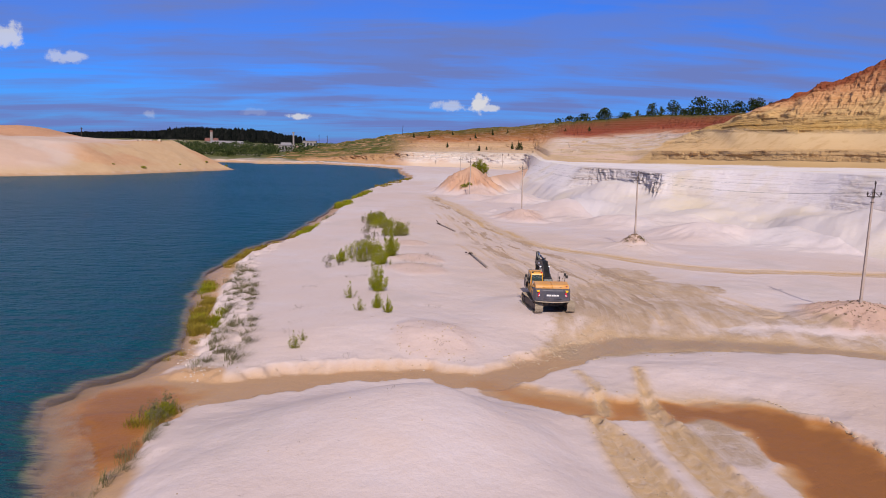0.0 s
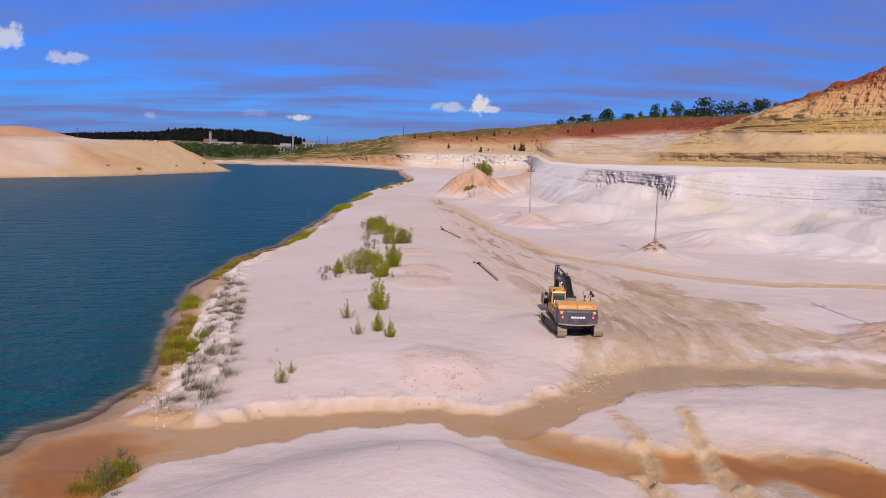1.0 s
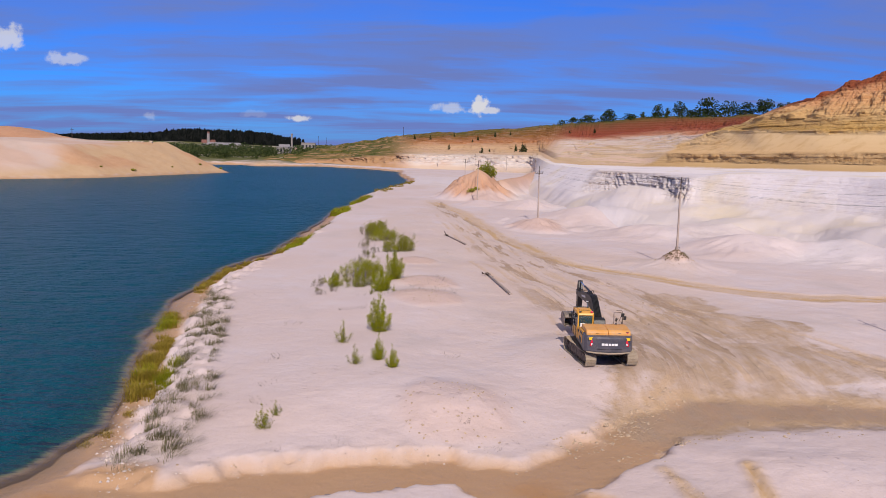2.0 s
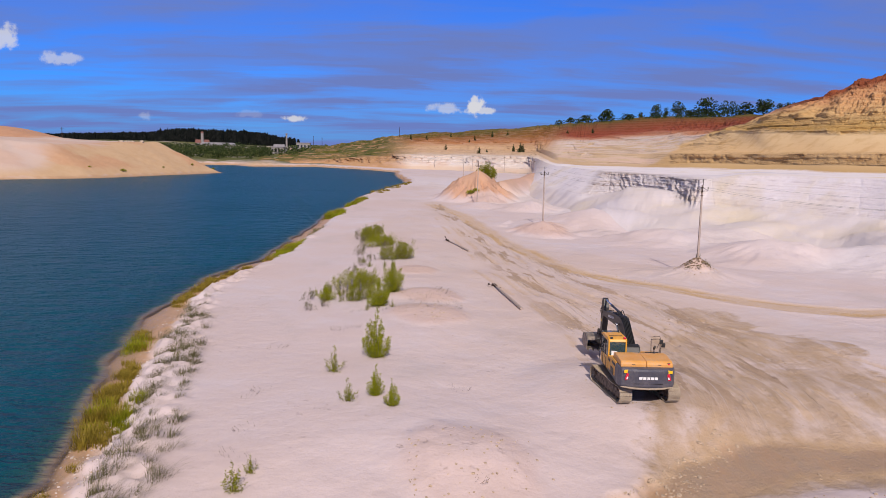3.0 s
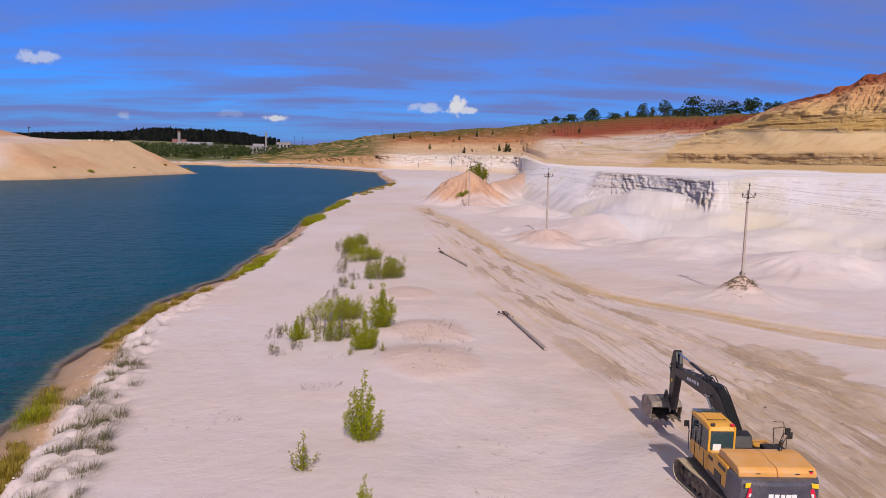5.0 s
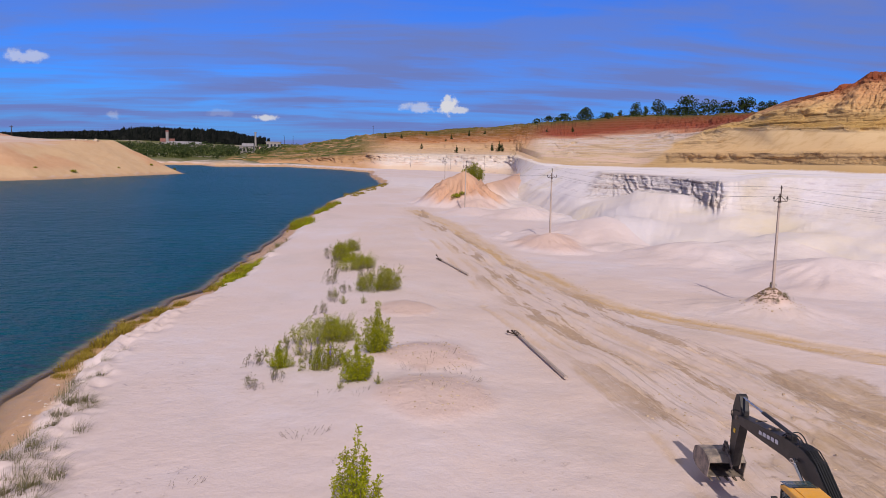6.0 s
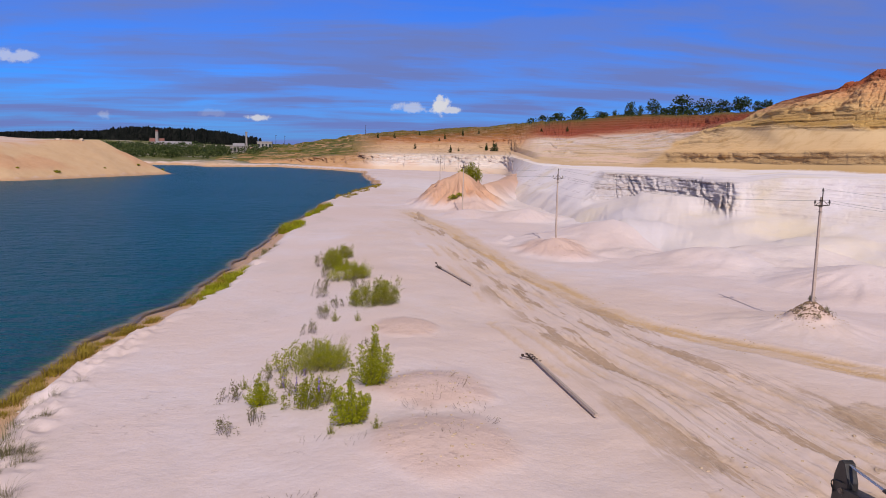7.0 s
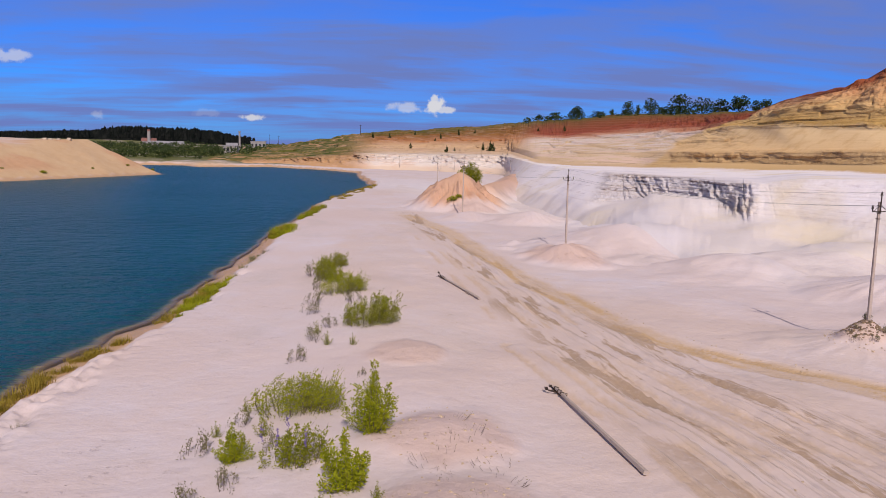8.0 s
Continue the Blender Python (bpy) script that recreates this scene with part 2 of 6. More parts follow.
def wall_material():
    m, n, l, b = make_material("quarry wall strata")
    warp = noise_node(n, l, 0.06, 6, 0.65)
    fine = noise_node(n, l, 1.3, 7, 0.7)
    layers = noise_node(n, l, 1.0, 5, 0.65, stretch=(0.05, 0.05, 2.2))
    lev = mul(n, l, attr(n, "level"), mul(n, l, mul(n, l, warp, 0.5, "SUBTRACT"), 0.9), "ADD")
    lev = mul(n, l, lev, mul(n, l, mul(n, l, fine, 0.5, "SUBTRACT"), 0.35), "ADD")
    pos = mul(n, l, lev, 1 / 9)
    k = 1 / 9
    white = (0.755, 0.70, 0.725)
    far = ramp_node(n, l, pos, [(0, (0.60, 0.46, 0.34)), (0.8 * k, (0.64, 0.50, 0.40)), (1.3 * k, (0.73, 0.66, 0.63)), (2.2 * k, (0.70, 0.60, 0.52)),
                                (3.2 * k, (0.62, 0.44, 0.29)), (5 * k, (0.58, 0.38, 0.22)), (6 * k, (0.47, 0.21, 0.09)), (7.2 * k, (0.29, 0.12, 0.04)), (8 * k, (0.16, 0.11, 0.03)), (1, (0.09, 0.10, 0.03))])
    near = ramp_node(n, l, pos, [(0, (0.60, 0.54, 0.54)), (0.7 * k, (0.63, 0.56, 0.55)), (1.2 * k, white), (2.9 * k, white), (3.15 * k, (0.62, 0.44, 0.27)),
                                 (5.1 * k, (0.66, 0.51, 0.37)), (5.9 * k, (0.68, 0.57, 0.50)), (6.4 * k, (0.60, 0.30, 0.19)), (7.1 * k, (0.32, 0.075, 0.04)), (8 * k, (0.17, 0.10, 0.035)), (1, (0.09, 0.10, 0.03))])
    spur = ramp_node(n, l, pos, [(0, (0.60, 0.54, 0.54)), (0.7 * k, (0.63, 0.56, 0.55)), (1.2 * k, white), (2.9 * k, white), (3.15 * k, (0.54, 0.36, 0.17)),
                                 (5.1 * k, (0.70, 0.475, 0.25)), (5.95 * k, (0.72, 0.52, 0.29)), (6.2 * k, (0.69, 0.44, 0.15)), (7.0 * k, (0.69, 0.47, 0.23)), (7.45 * k, (0.68, 0.37, 0.19)), (7.85 * k, (0.30, 0.09, 0.045)), (1, (0.26, 0.08, 0.04))])
    col = blend(n, l, attr(n, "near"), far, near)
    col = blend(n, l, attr(n, "spur"), col, spur)
    tint = noise_node(n, l, 0.05, 4, 0.6)
    low = mul(n, l, range_node(n, l, lev, 2.9, 2.6), attr(n, "near"))
    col = blend(n, l, mul(n, l, low, range_node(n, l, tint, 0.52, 0.66, 0, 0.75)), col, (0.66, 0.56, 0.42))
    # lilac-grey streaks put the talus's shading lines into the colour
    shade_streaks = noise_node(n, l, 0.5, 8, 0.7, stretch=(1, 1, 0.4))
    col = blend(n, l, mul(n, l, low, range_node(n, l, shade_streaks, 0.5, 0.66, 0, 0.22)), col, (0.54, 0.50, 0.55))
    col = blend(n, l, mul(n, l, low, range_node(n, l, tint, 0.46, 0.34, 0, 0.6)), col, (0.57, 0.53, 0.58))
    col = blend(n, l, attr(n, "earth"), col, blend(n, l, warp, (0.56, 0.36, 0.20), (0.38, 0.20, 0.09)))
    col = blend(n, l, mul(n, l, range_node(n, l, layers, 0.4, 0.7), mul(n, l, mul(n, l, attr(n, "rock"), 0.5), 0.06, "ADD")), col, blend(n, l, 1.0, col, (0.82, 0.68, 0.50), "MULTIPLY"))
    col = blend(n, l, mul(n, l, range_node(n, l, fine, 0.5, 0.75), mul(n, l, mul(n, l, attr(n, "rock"), 0.55), 0.1, "ADD")), col, blend(n, l, 1.0, col, (0.72, 0.57, 0.42), "MULTIPLY"))
    # horizontal joints in the rock, darkened by colour alone
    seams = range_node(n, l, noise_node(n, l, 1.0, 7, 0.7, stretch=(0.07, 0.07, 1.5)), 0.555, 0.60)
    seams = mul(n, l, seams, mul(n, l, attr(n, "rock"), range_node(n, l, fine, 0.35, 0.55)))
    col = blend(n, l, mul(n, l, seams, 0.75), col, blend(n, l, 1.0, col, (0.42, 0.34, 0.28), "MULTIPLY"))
    grey = mul(n, l, attr(n, "face"), range_node(n, l, noise_node(n, l, 1.0, 6, 0.7, stretch=(0.16, 0.16, 0.9)), 0.5, 0.62))
    col = blend(n, l, mul(n, l, mul(n, l, grey, attr(n, "near")), mul(n, l, attr(n, "dark"), 0.4)), col, (0.30, 0.27, 0.31))
    pink = mul(n, l, range_node(n, l, noise_node(n, l, 0.11, 6, 0.75, stretch=(1, 0.5, 3)), 0.5, 0.66), 0.6)
    col = blend(n, l, mul(n, l, pink, mul(n, l, 1.0, attr(n, "near"), "SUBTRACT")), col, (0.60, 0.38, 0.27))
    band = mul(n, l, range_node(n, l, lev, 4.9, 5.3), range_node(n, l, lev, 6.35, 6.05))
    band = mul(n, l, band, mul(n, l, attr(n, "near"), mul(n, l, 1.0, attr(n, "spur"), "SUBTRACT")))
    col = blend(n, l, mul(n, l, band, range_node(n, l, noise_node(n, l, 0.035, 6, 0.7, stretch=(1, 0.4, 3)), 0.42, 0.6, 0, 0.85)), col, (0.70, 0.60, 0.57))
    # patchy benches between the white face and the red band
    mixed = mul(n, l, mul(n, l, range_node(n, l, lev, 3.0, 3.3), range_node(n, l, lev, 6.3, 5.9)), mul(n, l, attr(n, "near"), mul(n, l, 1.0, attr(n, "spur"), "SUBTRACT")))
    bands = noise_node(n, l, 1.0, 7, 0.7, stretch=(0.045, 0.03, 0.7))
    col = blend(n, l, mul(n, l, mixed, range_node(n, l, bands, 0.51, 0.55, 0, 0.85)), col, (0.60, 0.42, 0.25))
    col = blend(n, l, mul(n, l, mixed, range_node(n, l, bands, 0.46, 0.42, 0, 0.85)), col, (0.68, 0.49, 0.39))
    col = blend(n, l, mul(n, l, mixed, range_node(n, l, noise_node(n, l, 1.0, 6, 0.7, stretch=(0.03, 0.02, 1.6)), 0.57, 0.59, 0, 0.6)), col, (0.40, 0.27, 0.17))
    green = mul(n, l, attr(n, "grass"), range_node(n, l, noise_node(n, l, 0.05, 6, 0.7), 0.38, 0.5))
    col = blend(n, l, green, col, blend(n, l, range_node(n, l, warp, 0.35, 0.65), (0.05, 0.075, 0.015), (0.15, 0.13, 0.03)))
    # runnels of darker sand on the tan slope
    slope = mul(n, l, mul(n, l, range_node(n, l, lev, 4.9, 5.2), range_node(n, l, lev, 6.2, 5.9)), attr(n, "spur"))
    col = blend(n, l, mul(n, l, slope, range_node(n, l, noise_node(n, l, 0.22, 7, 0.68, stretch=(1, 1, 0.35)), 0.48, 0.62, 0, 0.75)), col, blend(n, l, 1.0, col, (0.84, 0.76, 0.66), "MULTIPLY"))
    # thin bedding lines, the shade of crevices painted in, and a fine speckle
    thin = range_node(n, l, noise_node(n, l, 1.0, 5, 0.65, stretch=(0.035, 0.035, 4.5)), 0.57, 0.60)
    broken = range_node(n, l, noise_node(n, l, 0.35, 5, 0.65), 0.42, 0.58)
    bed = mul(n, l, mul(n, l, thin, broken), mul(n, l, mul(n, l, range_node(n, l, attr(n, "level"), 0.98, 1.15), range_node(n, l, attr(n, "level"), 2.25, 2.05)), attr(n, "near")))
    col = blend(n, l, mul(n, l, bed, 0.55), col, blend(n, l, 1.0, col, (0.60, 0.52, 0.55), "MULTIPLY"))
    cleft_shade = range_node(n, l, noise_node(n, l, 1.0, 8, 0.72, stretch=(0.22, 0.22, 0.75)), 0.585, 0.605)
    cleft_shade = mul(n, l, cleft_shade, mul(n, l, attr(n, "rock"), mul(n, l, 1.0, attr(n, "face"), "SUBTRACT")))
    col = blend(n, l, mul(n, l, cleft_shade, 0.45), col, blend(n, l, 1.0, col, (0.36, 0.27, 0.22), "MULTIPLY"))
    speck = noise_node(n, l, 3.5, 5, 0.7)
    col = blend(n, l, mul(n, l, range_node(n, l, speck, 0.52, 0.62), mul(n, l, mul(n, l, attr(n, "rock"), mul(n, l, 1.0, attr(n, "face"), "SUBTRACT")), 0.28)), col, blend(n, l, 1.0, col, (0.74, 0.66, 0.60), "MULTIPLY"))
    l.new(col, b.inputs["Base Color"])
    b.inputs["Roughness"].default_value = 0.95
    b.inputs["Specular IOR Level"].default_value = 0.15
    bump(n, l, b, mul(n, l, mul(n, l, fine, layers, "ADD"), mul(n, l, mul(n, l, attr(n, "rock"), 0.9), 0.1, "ADD")), 0.9, 0.8)
    return m


def water_material():
    m, n, l, b = make_material("lake water")
    big = noise_node(n, l, 0.012, 4)
    deep = blend(n, l, big, (0.002, 0.052, 0.082), (0.004, 0.080, 0.120))
    murky = ramp_node(n, l, mul(n, l, attr(n, "depth"), 0.5), [(0.03, (0.38, 0.28, 0.22)), (0.2, (0.31, 0.235, 0.19)), (0.38, (0.13, 0.13, 0.10)), (0.58, (0.02, 0.066, 0.068)), (1, (0.003, 0.05, 0.07))])
    col = blend(n, l, range_node(n, l, attr(n, "depth"), 1.2, 2.6), murky, deep)
    l.new(col, b.inputs["Base Color"])
    b.inputs["Roughness"].default_value, b.inputs["IOR"].default_value = 0.28, 1.33
    b.inputs["Specular IOR Level"].default_value = 0.085
    l.new(range_node(n, l, attr(n, "depth"), 0.0, 0.75, 0.03, 1.0), b.inputs["Alpha"])
    waves = mul(n, l, noise_node(n, l, 0.75, 3, 0.6, stretch=(0.55, 1.15, 1)), mul(n, l, noise_node(n, l, 2.2, 3, 0.6, stretch=(0.6, 1.2, 1)), 0.3), "ADD")
    gust = range_node(n, l, noise_node(n, l, 0.03, 4, 0.6, stretch=(0.4, 1.2, 1)), 0.35, 0.65, 0.55, 1.0)
    swell = mul(n, l, noise_node(n, l, 0.3, 3, 0.55, stretch=(0.6, 1.2, 1)), 1.4)
    calm = range_node(n, l, attr(n, "depth"), 0.1, 1.4, 0.04, 1.0)
    bump(n, l, b, mul(n, l, mul(n, l, mul(n, l, mul(n, l, waves, swell, "ADD"), 1.3, "SUBTRACT"), gust), calm), 1.0, 1.3)
    return m


SAND, WALL, WATER = sand_material(), wall_material(), water_material()


# ---- the lie of the land ----
def smooth(a, b, v):
    t = np.clip((v - a) / (b - a), 0, 1)
    return t * t * (3 - 2 * t)


def lattice(ix, iy, seed):
    h = np.sin(ix * 127.1 + iy * 311.7 + seed * 74.7) * 43758.5453
    return h - np.floor(h)


def value_noise(x, y, seed=0):
    ix, iy = np.floor(x), np.floor(y)
    fx, fy = x - ix, y - iy
    fx, fy = fx * fx * (3 - 2 * fx), fy * fy * (3 - 2 * fy)
    a, b = lattice(ix, iy, seed), lattice(ix + 1, iy, seed)
    c, d = lattice(ix, iy + 1, seed), lattice(ix + 1, iy + 1, seed)
    return (a + (b - a) * fx) * (1 - fy) + (c + (d - c) * fx) * fy - 0.5


def fractal(x, y, size, octaves=4, seed=0, gain=0.5):
    total, amp, f = 0, 1.0, 1.0 / size
    for k in range(octaves):
        total = total + amp * value_noise(x * f + 17 * k, y * f - 9 * k, seed + k)
        amp, f = amp * gain, f * 2.03
    return total


def to_line(x, y, line):
    """Distance to a polyline of (x, y, width), and the width at the nearest place."""
    best, width = np.full(np.shape(x), 1e9), np.zeros(np.shape(x))
    for (ax, ay, aw), (bx, by, bw) in zip(line, line[1:]):
        ux, uy = bx - ax, by - ay
        t = np.clip(((x - ax) * ux + (y - ay) * uy) / (ux * ux + uy * uy), 0, 1)
        d = np.hypot(x - ax - t * ux, y - ay - t * uy)
        near = d < best
        best, width = np.where(near, d, best), np.where(near, aw + t * (bw - aw), width)
    return best, width


def to_path(x, y, line):
    """Distance along a polyline, signed distance to its side, and its width there."""
    best, run, side, width, done = np.full(np.shape(x), 1e9), 0 * x, 0 * x, 0 * x, 0.0
    for (ax, ay, aw), (bx, by, bw) in zip(line, line[1:]):
        ux, uy = bx - ax, by - ay
        long = np.hypot(ux, uy)
        t = np.clip(((x - ax) * ux + (y - ay) * uy) / long ** 2, 0, 1)
        d = np.hypot(x - ax - t * ux, y - ay - t * uy)
        near = d < best
        sign = np.where((x - ax) * uy - (y - ay) * ux > 0, 1.0, -1.0)
        best, run = np.where(near, d, best), np.where(near, done + t * long, run)
        side, width = np.where(near, d * sign, side), np.where(near, aw + t * (bw - aw), width)
        done += long
    return run, side, width


def inside(x, y, ring):
    odd = np.zeros(np.shape(x), bool)
    for (ax, ay), (bx, by) in zip(ring, ring[1:] + ring[:1]):
        cross = ((ay > y) != (by > y)) & (x < (bx - ax) * (y - ay) / ((by - ay) or 1e-9) + ax)
        odd ^= cross
    return odd


EAST_SHORE = [(-30, -150), (-12.5, -20), (-11.6, 20), (-12.9, 29.5), (-14.8, 33.5), (-16.7, 36.7), (-17.9, 39.5), (-17.7, 42), (-16.0, 44.2), (-15.3, 46.5), (-15.7, 51), (-16.6, 56), (-18.5, 66), (-20.0, 73), (-22.1, 86), (-22.0, 97),
              (-18.8, 113), (-18.2, 139), (-17.8, 152), (-17.8, 173), (-15.5, 202), (-15.8, 224), (-9, 270), (-2, 318), (-4, 345), (-9, 400), (-10, 450)]
FAR_SHORE = [(-30, 490), (-68, 530), (-107, 505), (-120, 530), (-150, 520), (-118, 440), (-95, 388), (-124, 308), (-153, 278), (-230, 215), (-400, 120), (-500, -150)]
LAKE = EAST_SHORE + FAR_SHORE
CREEK = [(-16.6, 41.0, 2.4), (-14.5, 41.0, 2.5), (-12.2, 41.1, 2.1), (-9.6, 42.3, 1.8), (-7.0, 43.2, 1.6), (-2.8, 44.7, 1.1), (1, 45.0, 1.0), (4.6, 43.6, 1.5), (8.5, 47, 1.3), (12, 50.6, 1.4),
         (15.5, 53.4, 1.3), (24, 53.2, 0.9), (30, 52.0, 0.8), (36, 49, 0.7), (60, 40, 0.7)]
BRANCH = [(4.6, 43.0, 1.2), (6.6, 40.2, 1.2), (9.5, 38.3, 1.5), (14, 38.6, 1.5), (18.6, 37, 2.0), (19.6, 34, 2.2), (19.5, 30, 2.6), (19.3, 22, 3.4), (19, 0, 4.0)]
DELTA = [(-15.6, 39.4, 3.1), (-14.9, 36.5, 2.3), (-14.5, 33, 1.2), (-14.9, 28, 0.5), (-14.5, 20, 0.3)]
RUTS = [[(9.6, 37.3, 0.25), (9.6, 33, 0.45), (9.8, 30, 0.6), (9.9, 27, 0.7), (10, 18, 0.7)], [(10.0, 35.6, 0.2), (10.4, 33, 0.35), (10.8, 28, 0.45), (11, 18, 0.5)],
        [(14.1, 44.6, 0.06), (13.5, 40.4, 0.16), (13.1, 37, 0.35), (12.6, 32.5, 0.45), (12.9, 28, 0.5), (13, 18, 0.5)], [(13.5, 38, 0.25), (13.5, 34, 0.4), (13.9, 28, 0.5), (14, 18, 0.5)],
        [(10.4, 44.5, 0.03), (10.8, 41.5, 0.06), (10.4, 38, 0.12)]]
TYRES = [[(12.0, 55, 0), (16.0, 60, 0), (18.5, 67, 0), (16, 78, 0), (12.5, 92, 0), (9, 112, 0), (6, 150, 0)], [(22, 52, 0), (21, 62, 0), (18, 74, 0), (14, 88, 0), (11.5, 105, 0), (10, 140, 0)],
         [(14, 67, 0), (13.5, 76, 0), (10.5, 90, 0), (7.5, 108, 0), (4, 160, 0)], [(30, 60, 0), (25, 70, 0), (18, 84, 0), (13, 100, 0)], [(11, 64, 0), (11.5, 75, 0), (9.8, 86, 0), (7, 100, 0)]]
HAUL_ROAD = [(3.5, 191, 1.6), (9, 163, 1.6), (11.5, 135, 1.4), (14.5, 115, 1.3), (15.9, 106, 1.2), (18.4, 100.2, 1.2), (22, 94.2, 1.3), (27, 88.3, 1.5), (32, 83.6, 1.6), (38, 81.4, 1.6), (52, 81.5, 1.6), (110, 84, 1.6)]
LANE = [(17, 52, 5), (18, 62, 6), (17.5, 72, 6.5), (15.5, 84, 6), (13, 96, 5), (11.5, 108, 4), (10, 125, 3), (7.5, 148, 2), (5, 175, 1.6), (3.8, 196, 1.6)]
YARD = [[(13.5, 57.5, 2.6), (22, 60, 5.5), (30, 59, 4.0)], [(20, 60, 5), (22, 70, 5.6), (23, 80, 3.2)]]
# x, y, height over the floor, radius, redness
HEAPS = [(30.0, 98.9, 1.15, 2.3, 0.3), (30.0, 98.9, 1.0, 7.0, 0), (20.0, 138.6, 2.05, 6.4, 0.36), (37.2, 58.6, 1.6, 6.5, 0.55), (15.5, 208, 7.6, 13, 0.8), (17.5, 197, 2.2, 7, 0.3), (15, 186, 1.2, 8, 0.1), (25, 181, 2.0, 9, 0.1), (17.6, 54.4, 0.5, 3.6, 0),
         (46, 116, 2.4, 11, 0.1), (42, 134, 1.4, 12, 0), (1.6, 50.2, 0.7, 4.2, 0.15), (0.2, 84.2, 0.5, 3.6, 0.3), (0.2, 77, 0.45, 4, 0.25), (-0.5, 97, 0.35, 3, 0.25), (30, 69, 0.4, 8, 0)]

# pale mounds before and against the white face: x, y, height, radius
MOUNDS = [(31, 150, 3.3, 12), (44.5, 174, 2.4, 14), (60, 111, 2.6, 11), (51, 132, 2.0, 11), (37, 164, 2.0, 10), (68, 102, 2.2, 9), (36, 131, 1.2, 9)]


def mound_height(x, y):
    z = np.zeros_like(x)
    for hx, hy, hh, hr in MOUNDS:
        d = np.hypot(x - hx, y - hy) / hr * (1 + 0.5 * fractal(x + hx, y, hr * 0.7, 4, 12))
        shape = np.clip(1 - d, 0, 1)
        z = z + hh * (0.85 * shape + 0.15 * shape * shape * (3 - 2 * shape))
    return z


EXCAVATOR_FLOOR = 1.4


def land(x, y):
    """Height of the ground, and how wet, red, tan-tracked and grown it is."""
    ring = LAKE + LAKE[:1]
    sd, _ = to_line(x, y, [(a, b, 0) for a, b in ring])
    sd = sd + 0.8 * fractal(x, y, 3.0, 3, 5) + 2.0 * fractal(x, y, 14, 2, 8) * smooth(120, 300, y)
    in_lake = inside(x, y, LAKE)
    sd = np.where(in_lake, -np.abs(sd), sd)
    rough = fractal(x, y, 6, 5, 2)
    spine = np.exp(-((x + 1.5 - 0.02 * (y - 80)) / np.where(x > 0, 6.0, 7.5)) ** 2) * smooth(40, 56, y) * smooth(190, 120, y)
    close = 0.9 * smooth(42, 44.5, y) * smooth(80, 62, y) * (x > -30) * (x < 0)
    z = 0.08 * np.clip(sd, 0, 3) + smooth(1.0, 3.0, sd + close + 1.2 * fractal(x, y, 2.2, 3, 31)) * 0.62 + 0.75 * spine + smooth(45, 20, y) * 0.3
    z = z + smooth(3, 20, sd) * (0.3 * fractal(x, y, 22, 3, 3) + 0.2 * rough) + 0.6 * smooth(120, 180, y)
    deep = np.clip(-sd, 0, 99)
    shelf = 0.45 + 1.4 * smooth(51, 44, y) * (x > -40) + 1.6 * np.clip(fractal(x, y, 13, 2, 9) + 0.05, 0, 1)
    bed = np.maximum(-6, -0.16 * np.minimum(deep, shelf) - 0.75 * smooth(shelf, shelf + 1.4, deep) - 0.42 * np.clip(deep - shelf, 0, 99))
    z = np.where(sd < 0, bed, z)
    wet = smooth(2.2, 0.2, sd + close) * (sd > -6)
    red, tan, ochre, rust, mud = (np.zeros_like(z) for k in range(5))
    flats = smooth(-12.2, -12.9, x - 0.2 * (y - 38) + 0.8 * fractal(x, y, 2.5, 4, 13)) * smooth(46, 43.5, y)
    wet = np.maximum(wet, flats)
    mud = np.maximum(mud, 0.4 * smooth(0.35, -0.5, sd) * (sd > -8))
    # the crumbling bank above the shore
    z = z + 0.42 * fractal(x, y, 0.8, 4, 16, 0.62) * smooth(0.6, 1.6, sd + close) * smooth(4.8, 3.2, sd) * smooth(110, 95, y) * smooth(42, 45, y)
    # the sand dune before the creek
    u, v = (x - 0.3) * 0.98 + (y - 33.6) * 0.2, -(x - 0.3) * 0.2 + (y - 33.6) * 0.98
    z = z + 2.05 * np.exp(-(u / np.where(u > 0, 5.2, 7.6)) ** 2 - (v / np.where(v > 0, 4.3, 7.5)) ** 2) * smooth(1, 4, sd)
    for hx, hy, hh, hr, hc in HEAPS:
        d = np.hypot(x - hx, y - hy) / hr * (1 + 0.4 * fractal(x + hx, y, hr * 0.8, 3, 11))
        shape = np.clip(1 - d, 0, 1)
        shape = 0.65 * shape ** 1.15 + 0.35 * shape * shape * (3 - 2 * shape)
        gully = 1 + (0.8 if hc > 0.5 else 0.3) * fractal(np.arctan2(y - hy, x - hx) * 7, d * 1.5, 1.0, 3, 23) * smooth(0.02, 0.3, 1 - d) * smooth(0.15, 0.5, d)
        z = z + hh * shape * gully
        red = np.maximum(red, hc * smooth(0.02, 0.35, shape))
    z = z + mound_height(x, y)
    # a low spoil ridge behind the red heap
    d, w = to_line(x, y, [(24, 226, 6), (36, 262, 8), (44, 300, 9), (60, 345, 10)])
    ridge = smooth(1, 0, d / np.maximum(w, 1) * (1 + 0.5 * fractal(x, y, 9, 3, 41)))
    z, red = z + 4.2 * ridge, np.maximum(red, 0.7 * ridge)
    # creek and its branch
    basin = smooth(1.0, 0.45, np.hypot((x - 13.5) / 8.5, (y - 30) / 12) + 0.15 * fractal(x, y, 5, 3, 44))
    z = z + (np.minimum(z, 0.5 + 0.15 * rough) - z) * basin
